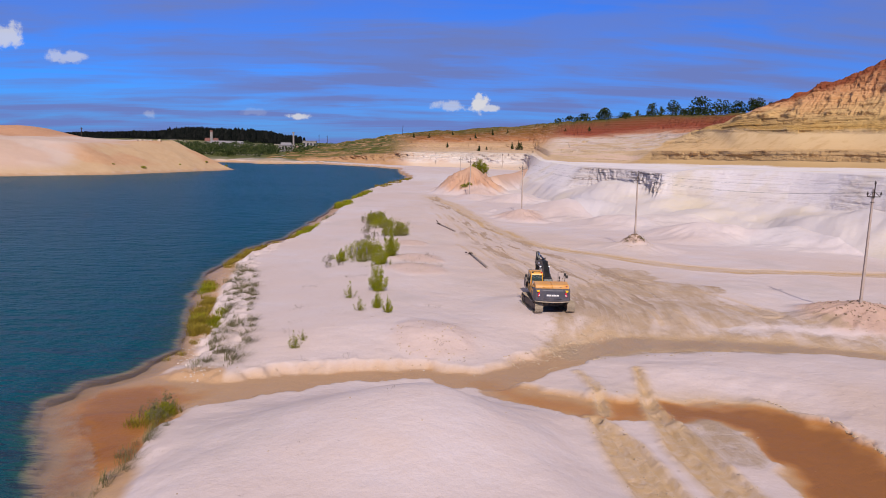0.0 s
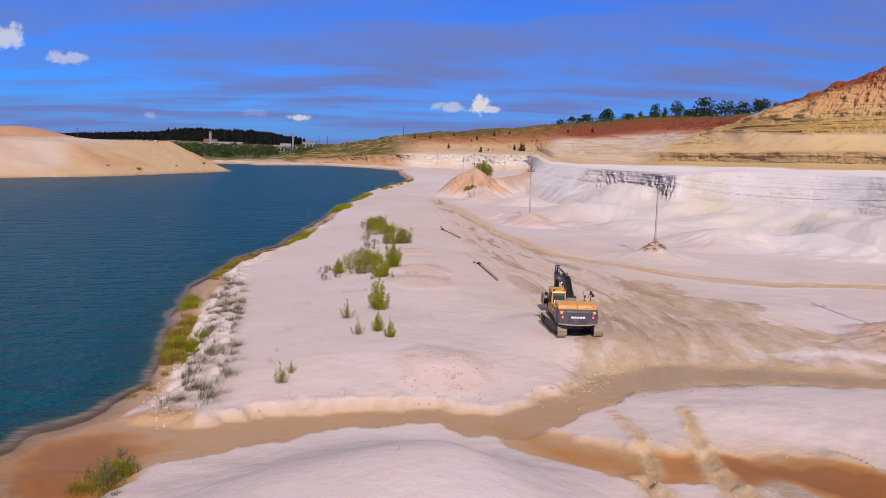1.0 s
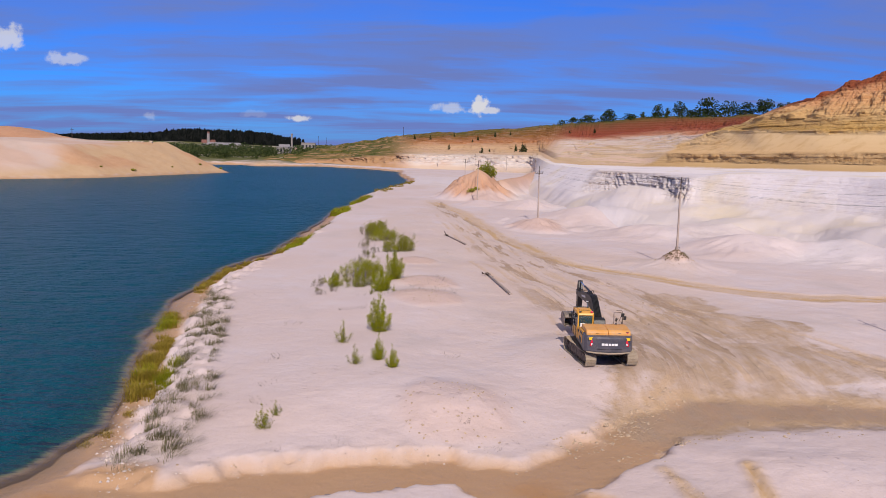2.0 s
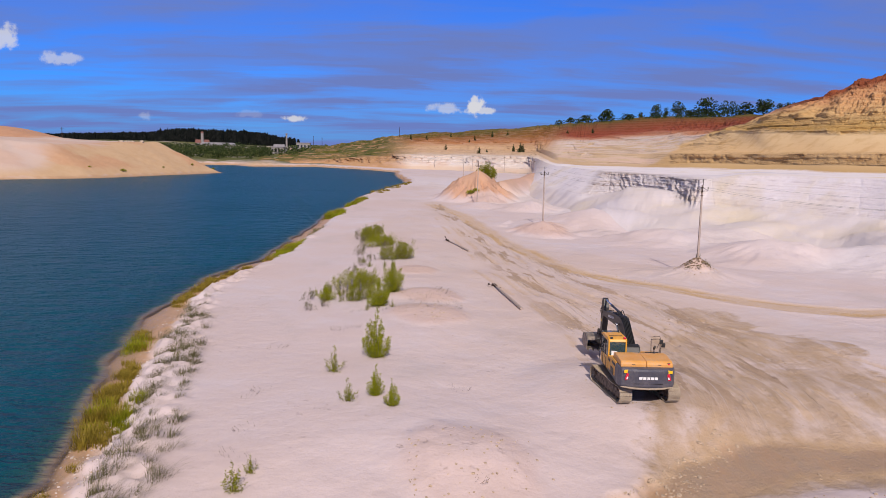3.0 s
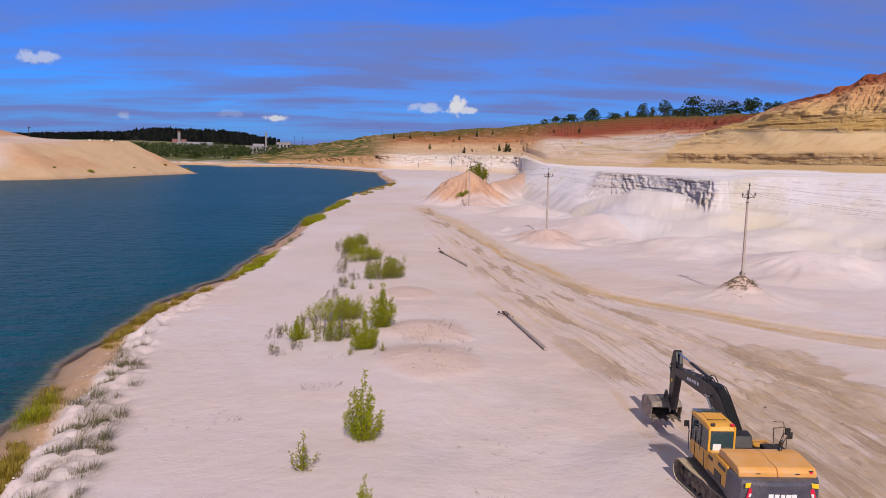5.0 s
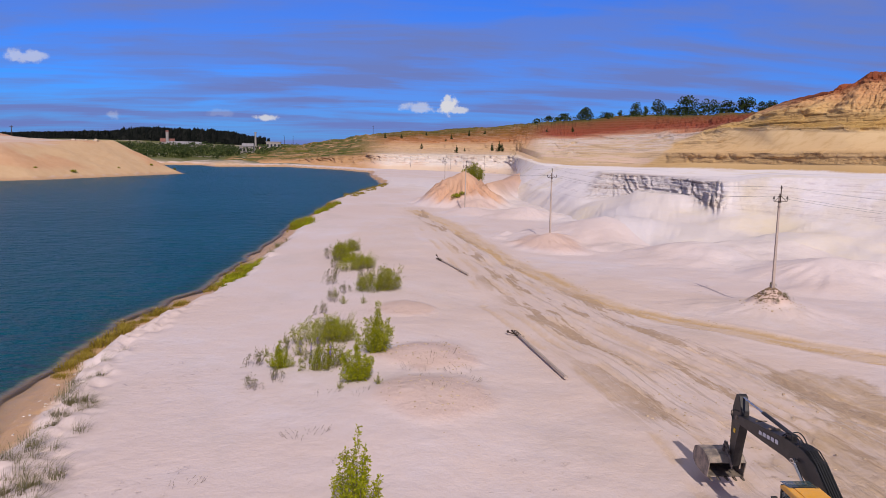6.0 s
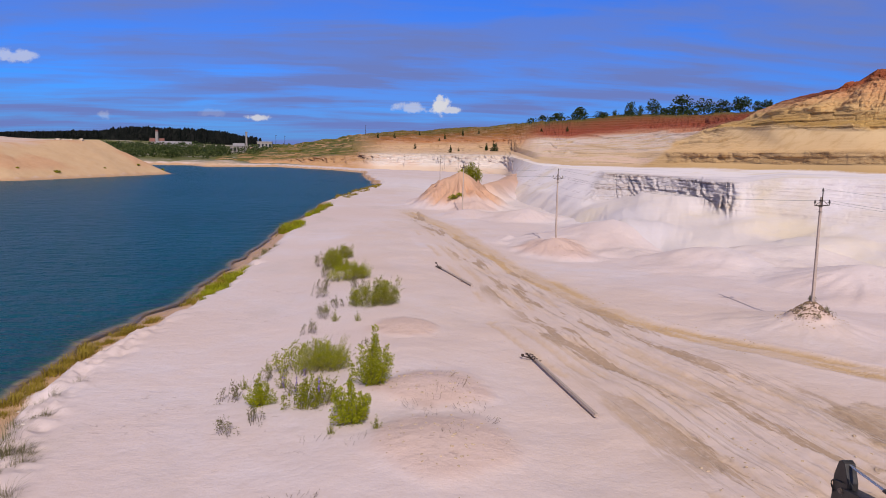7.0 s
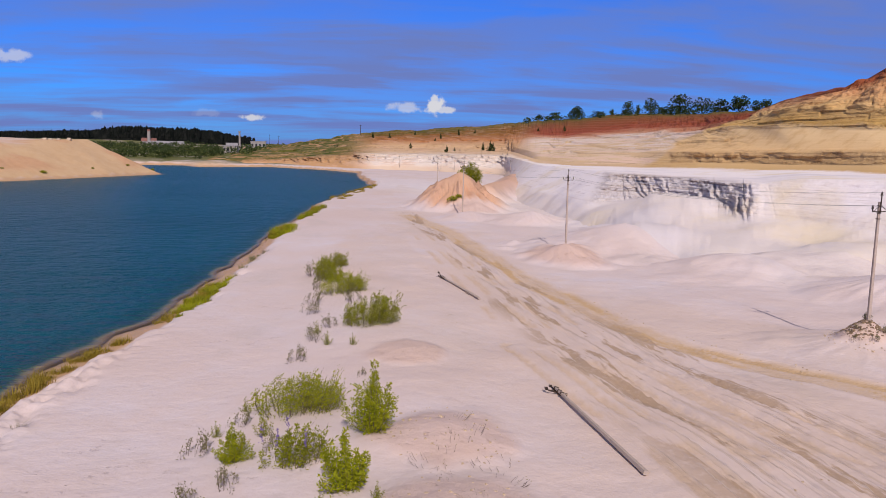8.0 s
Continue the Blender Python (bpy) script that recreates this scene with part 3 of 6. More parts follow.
    for line, floor_z, stain in ((CREEK, -0.05, 0.75), (DELTA, 0.04, 0.9), (BRANCH, 0.13, 1.0)):
        d, w = to_line(x, y, line)
        d = d + 0.75 * fractal(x, y, 2.2, 5, 14, 0.6) + 0.3 * fractal(x, y, 0.9, 3, 15)
        gentle = smooth(7, 12, x) * smooth(46, 51, y) if line is CREEK else smooth(10, 16, x) * smooth(36, 38, y) * 0.8 if line is BRANCH else 0 * x
        f = smooth(0.15, 0.75, d - w) * (1 - gentle) + smooth(0.0, 4.5, d - w) * gentle
        f = f * (0.62 + 0.38 * smooth(0.8, 7.0, d - w))
        z = np.where(d - w < 7.0, np.minimum(z, floor_z + 0.04 * rough + (np.maximum(z, floor_z) - floor_z) * f), z)
        if line is CREEK:
            crumbling = smooth(0.1, 0.4, d - w) * smooth(2.0, 0.8, d - w) * smooth(0.6, 1.6, y - 41.9 - 0.25 * (x + 12)) * smooth(5, 2, x) * (x > -15)
            z = z + 0.17 * fractal(x, y, 0.55, 3, 17, 0.6) * crumbling
            mud = np.maximum(mud, gentle * 0.85 * smooth(5.0, 1.5, d - w + 2.4 * fractal(x, y, 4, 4, 47)))
        tan = np.maximum(tan, (0.32 * smooth(1.2, 0.2, d - w) * (1 - gentle) + 0.8 * smooth(2.6, 0.0, d - w + 0.8 * fractal(x, y, 3, 3, 46)) * gentle) * (y < 60) * (0.2 if line is DELTA else 1))
        wet = np.maximum(wet, stain * smooth(1.1, -0.2, d - w) * (~in_lake))
        if line is not CREEK:
            strong = 0.45 + 0.55 * smooth(9, 17, x) if line is BRANCH else 0.8 + 0 * x
            rust = np.maximum(rust, strong * smooth(1.0, -1.4, d - w + 1.6 * fractal(x, y, 2.8, 4, 48)))
    # a dark wet line at the foot of the bank
    foot = x - 0.2 * (y - 38) + 0.8 * fractal(x, y, 2.5, 4, 13)
    rust = np.maximum(rust, smooth(-12.7, -12.9, foot) * smooth(-13.9, -13.3, foot + fractal(x, y, 1.5, 3, 18)) * smooth(36, 33, y) * (sd > 0.2))
    tan = tan * (1 - 0.9 * smooth(0.35, 0.8, wet))
    # a grey puddle bed between the tracks, and a torn edge in the wet sand
    puddle = smooth(1.15, 0.6, np.hypot((x - 15.3) / 1.9, (y - 34.0) / 3.4) + 0.3 * fractal(x, y, 2.5, 3, 49))
    z, mud, tan = z + (0.22 - z) * puddle, np.maximum(mud, 0.6 * puddle), tan * (1 - puddle)
    wet, rust = wet * (1 - 0.6 * puddle), rust * (1 - puddle)
    s_tear, d_tear, _ = to_path(x, y, [(19.2, 40.6, 0), (20.7, 38.2, 0), (21.8, 36.5, 0), (22.2, 34, 0), (22.2, 31, 0), (22.4, 26, 0)])
    d_tear = d_tear + 0.25 * fractal(x, y, 1.2, 3, 50)
    z = z + 0.28 * smooth(-0.1, 0.12, d_tear) * smooth(2.5, 0.2, d_tear) * smooth(0, 1.5, s_tear)
    # wheel and track ruts
    for line in RUTS:
        d, w = to_line(x, y, line)
        d = d + 0.3 * fractal(x, y, 4, 3, 19)
        crumb = fractal(x, y, 0.4, 2, 20)
        z = z - (0.2 + 0.1 * crumb) * smooth(w + 0.12, w - 0.12, d) + (0.08 + 0.14 * crumb) * np.exp(-((d - w - 0.22) / 0.18) ** 2)
        tan = np.maximum(tan, (0.85 + 0.3 * crumb) * smooth(w + 0.7, w - 0.1, d))
        rust, wet = rust * (1 - 0.6 * smooth(w + 0.3, w, d)), wet * (1 - 0.6 * smooth(w + 0.3, w, d))
    for road in (HAUL_ROAD,):
        s_road, d, w = to_path(x, y, road)
        d = d + 0.9 * fractal(x, y, 9, 5, 29, 0.6)
        band = smooth(w + 0.7, w - 0.5, np.abs(d))
        groove = smooth(0.0, 0.3, fractal(d, s_road / 9, 0.7, 3, 30))
        z = z - band * (0.08 + 0.06 * groove) + 0.07 * np.exp(-((np.abs(d) - w - 0.4) / 0.35) ** 2)
        tan = np.maximum(tan, band * (0.6 + 0.4 * groove))
    # the driven lane beyond the machine and the churned damp yard round it
    s_lane, d_lane, w = to_path(x, y, LANE)
    lane = smooth(1.3, 0.55, np.abs(d_lane) / w + 0.4 * fractal(x, y, 7, 4, 33)) * smooth(54, 61, y)
    bend = d_lane + 0.8 * fractal(x, y, 11, 2, 34)
    broad = smooth(0.13, 0.17, fractal(bend, s_lane / 8, 0.85, 3, 37))
    thin = smooth(0.15, 0.21, fractal(bend, s_lane / 16, 0.42, 2, 38))
    z = z - lane * (0.09 * broad + 0.06 * thin)
    tan = np.maximum(tan, lane * (0.14 + 0.10 * broad + 0.10 * thin))
    tan = np.maximum(tan, 0.22 * smooth(3.2, 0.8, np.abs(d_lane) / w) * smooth(54, 66, y) * (1 - np.clip(red, 0, 1)))
    for line in YARD:
        d, w = to_line(x, y, line)
        yard = smooth(1.4, 0.55, d / w + 1.1 * fractal(x * 0.7 + y * 0.2, y * 1.2, 6, 5, 35, 0.6))
        mud = np.maximum(mud, yard * np.clip(0.88 + 0.7 * fractal(x, y, 3.5, 4, 36), 0.15, 1) * smooth(2.0, 3.4, np.hypot(x - 17.6, y - 54.4)))
    mud = mud * (1 - 0.4 * thin * lane)
    churn = smooth(0.5, 0.9, mud)
    z = z + 0.05 * churn * fractal(x, y, 1.4, 3, 40)
    for line in TYRES:
        d, w = to_line(x, y, line)
        d = np.abs(d + 0.35 * fractal(x, y, 9, 2, 39) - 1.1)
        broken = smooth(-0.25, 0.05, fractal(x, y, 5, 3, 43))
        z = z - 0.06 * broken * smooth(0.34, 0.2, d) + 0.05 * broken * np.exp(-((d - 0.45) / 0.15) ** 2)
        tan = np.maximum(tan, 0.5 * broken * smooth(0.42, 0.2, d))
        mud = mud * (1 - 0.35 * broken * smooth(0.42, 0.2, d))
    patch = smooth(0.12, 0.3, fractal(x, y * 0.4, 13, 5, 91))
    tan = np.maximum(tan, 0.16 * patch * smooth(4, 12, sd) * smooth(60, 120, y + 4 * x) * (x < 60))
    flat = smooth(7.5, 3.2, np.hypot(x - 11, y - 60.2))
    z = z + (EXCAVATOR_FLOOR + 0.02 * rough - z) * flat
    # the far bank: spoil heap west of the lake, fields and the wooded hill to the north
    west = smooth(-80, -98, x) * smooth(560, 470, y)
    crest = np.minimum(np.clip(sd, 0, 99) * 0.52, 13.2 + 2.2 * smooth(-150, -240, x) + 2.4 * fractal(x, y, 34, 5, 51))
    z = np.where((sd > 0) & (west > 0), z * (1 - west) + crest * west + 0.4 * fractal(x, y, 9, 4, 53) * smooth(2, 8, sd), z)
    ochre = west * (0.42 + 0.58 * smooth(-146, -132, x + 9 * fractal(x, y, 14, 4, 55)) + 0.5 * smooth(10, 2, sd)) * (sd > 0.5)
    ochre = np.clip(ochre, 0, 1)
    red = np.maximum(red, 0.6 * ochre * west * smooth(0.08, 0.22, fractal(x - 0.5 * y, y, 16, 4, 58)) * smooth(4, 9, sd))
    upper = smooth(-198, -240, x) * smooth(425, 452, y) * smooth(620, 520, y) * west
    z, red, ochre = z + 5.0 * upper, np.maximum(red, 0.95 * smooth(-195, -212, x) * smooth(400, 420, y) * (y < 640) * west), ochre * (1 - upper)
    far = smooth(500, 900, y + 0.15 * np.abs(x))
    z = z + far * (12.5 + 4 * fractal(x, y, 180, 4, 57)) * (~in_lake)
    z = z + 3.0 * smooth(190, 60, np.hypot((x + 290) * 0.8, y - 970))
    grass = np.maximum(smooth(505, 560, y - 0.1 * x) * (sd > 4), smooth(-300, -420, x))
    grass = np.maximum(grass, smooth(700, 800, y) * 1.0)
    pale = smooth(34, 52, x + 0.25 * (y - 110)) * smooth(98, 118, y + 0.3 * (x - 30)) * (1 - smooth(260, 420, y)) * (1 - np.clip(2 * red, 0, 1))
    return z, wet, red, tan, grass, ochre, rust, mud, lane, d_lane, s_lane, pale


def ground_z(x, y):
    return float(land(np.array([float(x)]), np.array([float(y)]))[0][0])


def spread(stops):
    """Grid lines: stops of (place, step); the step changes evenly between them."""
    out = [stops[0][0]]
    for (a, sa), (b, sb) in zip(stops, stops[1:]):
        p = a
        while p < b - 1e-6:
            p += sa + (sb - sa) * (p - a) / (b - a)
            out.append(min(p, b))
    return np.array(out)


def sheet(name, xs, ys, z, keep=None):
    X, Y = np.meshgrid(xs, ys)
    nx, ny = len(xs), len(ys)
    co = np.stack([X, Y, z], -1).reshape(-1, 3)
    i = np.arange(nx * ny).reshape(ny, nx)
    quads = np.stack([i[:-1, :-1], i[:-1, 1:], i[1:, 1:], i[1:, :-1]], -1).reshape(-1, 4)
    if keep is not None:
        quads = quads[keep.reshape(-1)[quads].any(1)]
    return grid_mesh(name, co, quads)


def grid_mesh(name, co, quads):
    me = bpy.data.meshes.new(name)
    me.vertices.add(len(co))
    me.vertices.foreach_set("co", co.astype(np.float32).ravel())
    me.loops.add(len(quads) * 4)
    me.loops.foreach_set("vertex_index", quads.astype(np.int32).ravel())
    me.polygons.add(len(quads))
    me.polygons.foreach_set("loop_start", np.arange(0, len(quads) * 4, 4, dtype=np.int32))
    me.polygons.foreach_set("use_smooth", np.ones(len(quads), bool))
    me.update(calc_edges=True)
    return me


def give(me, **layers):
    for key, v in layers.items():
        a = me.attributes.new(key, "FLOAT", "POINT")
        a.data.foreach_set("value", np.ascontiguousarray(v, dtype=np.float32).ravel())


xs = spread([(-3000, 300), (-600, 40), (-250, 5), (-100, 2), (-32, 0.45), (-22, 0.22), (30, 0.19), (38, 0.3), (60, 0.6), (120, 3), (300, 15), (800, 80), (3000, 300)])
ys = spread([(-400, 60), (-60, 12), (15, 0.5), (22, 0.22), (30, 0.17), (64, 0.18), (105, 0.26), (150, 0.5), (220, 0.8), (260, 1.3), (420, 2.4), (600, 4), (1200, 30), (4000, 300)])
X, Y = np.meshgrid(xs, ys)
Z, WET, RED, TAN, GRASS, OCHRE, RUST, MUD, LANE_MASK, LANE_SIDE, LANE_RUN, PALE = land(X, Y)
me = sheet("ground", xs, ys, Z)
give(me, wet=WET, red=RED, tan=TAN, grass=GRASS, ochre=OCHRE, rust=RUST, mud=MUD, lane=LANE_MASK, lane_side=LANE_SIDE, lane_run=LANE_RUN, pale=PALE)
me.materials.append(SAND)
tagged(new("ground", me), "pale pinkish quarry sand with wet creek beds and vehicle tracks", "ground", kind="structure")

wx = spread([(-900, 30), (-200, 8), (-40, 1.2), (-26, 0.4), (10, 0.4), (40, 1.0)])
wy = spread([(-200, 20), (15, 1), (28, 0.4), (60, 0.5), (130, 1.2), (600, 9)])
WX, WY = np.meshgrid(wx, wy)
GZ = land(WX, WY)[0]
me = sheet("lake", wx, wy, np.zeros_like(GZ), (GZ < 0.06) & ((WX < 12) | (GZ < 0)))
give(me, depth=-GZ)
me.materials.append(WATER)
tagged(new("lake", me), "rippled blue-green quarry lake with a muddy shallow edge", "lake", kind="structure")


# ---- the quarry wall: nine contours from foot to rim, from the far end round to the near side ----
CONTOURS = [
    [(-112, 532, -0.3), (-62, 541, 0.3), (-9, 480, 0.2), (28, 460, 0.2), (62, 420, 0.2), (30, 250, -0.4), (30, 173, -0.4), (29, 140, -0.4), (32, 130, -0.4), (38, 128, -0.4), (43, 128, -0.4), (51, 126, -0.4), (56, 112, -0.4), (70, 40, -0.4)],
    [(-112, 536, 0.8), (-62, 546, 2.4), (-9, 485, 3.6), (29, 470, 4.4), (67, 430, 4.6), (37, 260, 4), (36, 188, 4.6), (46, 186, 5.4), (51, 172, 6.2), (52, 155, 5.6), (56, 150, 5.4), (60, 141, 5.0), (67, 127, 5.2), (85, 40, 6)],
    [(-112, 541, 1.2), (-62, 552, 4.6), (-9, 500, 9.9), (31, 490, 9.9), (69, 445, 10.6), (46, 270, 9.6), (45, 205, 9.8), (48, 193, 9.6), (53, 177, 9.5), (54, 159, 9.4), (58, 154, 10.6), (64, 146, 10.9), (71, 131, 11.2), (90, 40, 11)],
    [(-113, 552, 1.6), (-63, 568, 6), (-10, 540, 10.7), (34, 540, 11.3), (80, 500, 11.8), (53, 306, 9.8), (56, 270, 9.5), (74, 262, 9.7), (83, 245, 10.3), (89, 225, 10.4), (92, 210, 10.7), (96, 190, 10.9), (103, 168, 11.4), (120, 40, 12)],
    [(-114, 562, 2), (-64, 582, 7.2), (-11, 580, 13.2), (37, 580, 14.2), (87, 540, 13.9), (60, 336, 10.5), (64, 300, 9.9), (82, 285, 10.3), (88, 255, 11.7), (93, 232, 12.1), (95, 215, 12.2), (98, 193, 12.8), (106, 171, 13.0), (123, 40, 13)],
    [(-115, 572, 2.5), (-65, 596, 8.2), (-11, 590, 14.8), (38, 590, 16.7), (89, 550, 16.9), (64, 353, 13), (72, 330, 13.1), (88, 300, 14.4), (89, 258, 14.4), (94, 234, 14.6), (96, 217, 14.8), (100, 195, 15.3), (107, 173, 15.3), (125, 40, 15)],
    [(-120, 620, 4), (-68, 640, 10.5), (-11, 640, 18.4), (40, 620, 19.8), (98, 600, 22.6), (101, 520, 21.5), (112, 480, 20.9), (131, 420, 22.7), (118, 335, 21.6), (111, 284, 22.8), (103, 242, 21.8), (105, 208, 20.5), (113, 184, 20.5), (140, 40, 20)],
    [(-126, 680, 6), (-71, 690, 13), (-12, 680, 21.9), (45, 680, 24.7), (105, 640, 27.3), (117, 590, 26), (134, 560, 24.9), (167, 520, 30.5), (165, 430, 28.3), (127, 302, 26.5), (107, 246, 26), (110, 213, 25.5), (119, 190, 25.5), (146, 40, 24)],
    [(-140, 760, 9), (-78, 770, 16.5), (-13, 760, 26.7), (54, 800, 33.0), (127, 760, 39.1), (149, 735, 41), (177, 720, 43.2), (225, 680, 46.3), (258, 640, 46.4), (287, 600, 48.0), (118, 240, 33), (131, 236, 38), (146, 225, 44), (185, 40, 46)],
]


def quarry_wall():
    per, rowsper = 80, [16, 46, 12, 14, 28, 64, 46, 60]
    even = np.arange(0, 13 * per + 1) / per
    s = np.concatenate([np.linspace(0, 6, 480, False), np.linspace(6, 11, 520, False), np.linspace(11, 12.4, 420, False), np.linspace(12.4, 13, 25)])
    lines = []
    for c in CONTOURS:
        a = np.array(c, float)
        v = np.stack([np.interp(even, np.arange(14), a[:, k]) for k in range(3)], -1)
        kernel = np.hanning(per // 2 + 2)[1:-1]
        pad = np.pad(v, ((per // 4, per // 4), (0, 0)), "edge")
        v = np.stack([np.convolve(pad[:, k], kernel / kernel.sum(), "valid") for k in range(3)], -1)
        lines.append(np.stack([np.interp(s, even, v[:len(even), k]) for k in range(3)], -1))
    rim = lines[-1]
    lines.append(rim + np.array([60, 130, -1.0]))
    lines.append(rim + np.array([700, 1600, -6.0]))
    rows, level = [], []
    for j, (a, b) in enumerate(zip(lines, lines[1:])):
        k = (rowsper + [4, 3])[j]
        for i in range(k):
            f = i / k
            rows.append(a + (b - a) * f)
            level.append(j + f)
    P = np.array(rows)
    lev = np.array(level)[:, None] + 0 * s[None]
    S = s[None] + 0 * lev
    x, y, z = P[..., 0], P[..., 1], P[..., 2]
    out = np.array([-0.75, -0.66])
    run = np.cumsum(np.r_[0, np.hypot(*np.diff(lines[2][:, :2], axis=0).T)])[None] + 0 * lev
    size = 1 + 1.2 * smooth(5.2, 3.8, S)
    near = smooth(4.3, 5.3, S)
    start = np.interp(lev, [3, 5, 6, 7, 8], [7.1, 7.4, 8.2, 9.0, 9.3]) + 0.5 * fractal(run, z * 2, 18, 4, 85)
    spur = smooth(start, start + 0.22, S)
    dark = (0.55 * smooth(6.4, 7.0, S) + 0.45 * smooth(7.7, 8.0, S)) * (1 - 0.85 * smooth(8.95, 9.1, S)) + 0.15 * smooth(12.11, 12.14, S) * smooth(12.3, 12.2, S)

    def within(a, b, soft=0.25):
        return smooth(a - soft, a + soft, lev) * smooth(b + soft, b - soft, lev)

    push = np.zeros_like(x)
    # white face: flat ledges, buttresses and open joints
    face = within(0.95, 2.1, 0.12) * (smooth(6.0, 6.4, S) * (1 - 0.86 * smooth(8.75, 9.25, S) * (1 - 0.35 * smooth(12.06, 12.12, S))) + smooth(4.4, 3.8, S) * 0.12)
    ledge = np.floor(z * 2.4 + 1.5 * fractal(run, z, 12, 2, 61)) / 2.4
    push += 0.5 * face * (1.0 * value_noise(run / 5, ledge * 3, 62) + 1.8 * fractal(run, 0 * z, 15, 4, 63) + 0.6 * fractal(run, z * 2, 1.4, 3, 64))
    push += face * 0.3 * ((z * 1.7 + 1.0 * fractal(run, z, 16, 3, 60)) % 1.0) * (0.3 + 1.4 * (value_noise(run / 4, np.floor(z * 2), 59) + 0.5))
    block = lattice(np.floor(run / 1.7 + 0.5 * ledge + 0.4 * fractal(run, z, 6, 2, 86)), np.floor(z * 1.5 + 1.2 * fractal(run, z, 12, 2, 61)), 66) - 0.5
    push += face * (0.06 + 0.36 * np.clip(dark, 0, 1)) * block
    # leaning columns whose flanks turn to the sun
    column = (run / 3.6 + 0.2 * z + 4.5 * fractal(run, z * 1.2, 11, 4, 89)) % 1.0
    push += face * np.clip(dark, 0, 1) * 0.95 * (smooth(0.0, 0.62, column) * smooth(1.0, 0.8, column) - 0.3) * smooth(-0.12, 0.12, fractal(run, ledge * 2, 6, 3, 90))
    joint = np.abs(fractal(run + z * 0.35, z * 0.1, 7, 2, 65))
    push -= face * (0.7 - 0.45 * smooth(8.8, 9.2, S)) * smooth(0.035, 0.0, joint)
    # talus and sandy benches
    z = z + mound_height(x, y) * smooth(1.1, 0.75, lev) * near
    z = z + within(0.15, 1.0, 0.2) * (1.5 * fractal(x, y, 17, 3, 77) + 0.9 * (0.25 - np.abs(fractal(x, y, 8, 3, 78)))) * near
    z = z + within(2.1, 3.0) * 0.5 * fractal(x, y, 14, 4, 67)
    # brown hard ledge: blocky and undercut
    hard = within(3.9, 5.05, 0.1) * smooth(7.5, 7.7, S)
    push += hard * (1.1 * fractal(run, z * 1.5, 3.0, 4, 68) + 0.3 * smooth(4.35, 4.75, lev) - 0.22 * smooth(4.1, 4.4, lev) * smooth(4.6, 4.5, lev))
    # slope of loose tan sand, then broken rock and gullied earth
    push += within(5.0, 6.0) * 1.6 * fractal(run, lev * 5, 24, 5, 69)
    rock = within(5.95, 7.05, 0.12)
    push += rock * (1 - 0.55 * smooth(8.8, 9.3, S)) * (1.3 * fractal(run, z * 1.6, 5.0, 6, 70, 0.65) + 0.4 * ((z * 0.85 + 1.2 * fractal(run, z, 14, 4, 71)) % 1.0) * (0.4 + 1.2 * (value_noise(run / 2.4, np.floor(z), 75) + 0.5)))
    block = lattice(np.floor(run / 2.6 + 0.7 * fractal(run, z, 9, 3, 87)), np.floor(z * 1.1 + 1.2 * fractal(run, z, 14, 4, 71)), 88) - 0.5
    push += (rock * 0.7 + 0.35 * hard) * block
    rill = 1 - np.abs(fractal(run * 1.0, lev * 1.3, 3.6, 5, 72)) * 2
    push += within(6.9, 8.0, 0.15) * (1.5 * rill - 0.7 + 3.2 * fractal(run, z, 7, 6, 73, 0.68))
    z = z + smooth(7.3, 8.0, lev) * (1.8 + 2.2 * smooth(9.0, 9.8, S)) * fractal(run, 0 * z, 14, 6, 74, 0.6)
    # the far side: small terraces and slumps all the way up
    rough_far = np.maximum((smooth(4.7, 4.1, S) * within(4.2, 7.9, 0.3) + smooth(4.3, 3.9, S) * within(1.2, 4.2, 0.3)), smooth(5.4, 6.5, S) * smooth(9.4, 8.6, S) * within(5.2, 7.9, 0.2) * 0.8)
    push += rough_far * (2.6 * fractal(run, z * 2, 15, 5, 81, 0.6) + 0.8 * fractal(run, z * 3, 4, 4, 82, 0.6))
    step = 1.5 + 1.2 * smooth(4, 7, lev)
    shelf = np.floor(z / step + 1.6 * fractal(run, 0 * z, 40, 4, 83)) * step
    shift = 1.6 * fractal(run, 0 * z, 40, 4, 83) * step
    benches = smooth(5.0, 5.6, S) * smooth(8.6, 7.8, S) * within(4.9, 6.2, 0.2)
    z = z + np.maximum(rough_far * 0.42, benches * 0.4) * (shelf - shift + 0.5 * step - z)
    push *= 1 - 0.85 * np.exp(-((S - 4.6) / 0.45) ** 2) * smooth(2.0, 2.3, lev)
    push *= np.where(lev > 5.9, 0.45 + 0.55 * smooth(6.5, 8, S), 1) * np.where(lev < 6, size, 1)
    x, y = x + push * out[0], y + push * out[1]
    z = z + 0.35 * push * smooth(5, 6, lev)
    co = np.stack([x, y, z], -1).reshape(-1, 3)
    nr, nc = lev.shape
    i = np.arange(nr * nc).reshape(nr, nc)
    quads = np.stack([i[:-1, :-1], i[:-1, 1:], i[1:, 1:], i[1:, :-1]], -1).reshape(-1, 4)
    me = grid_mesh("quarry_wall", co, quads)
    grass = np.maximum(np.maximum(smooth(5.0, 3.0, S) * smooth(6.0, 8, lev) * 0.8, smooth(2.4, 1.6, S) * smooth(1.6, 3.0, lev)), smooth(7.6, 8.1, lev) * (1 - smooth(9.0, 9.8, S)))
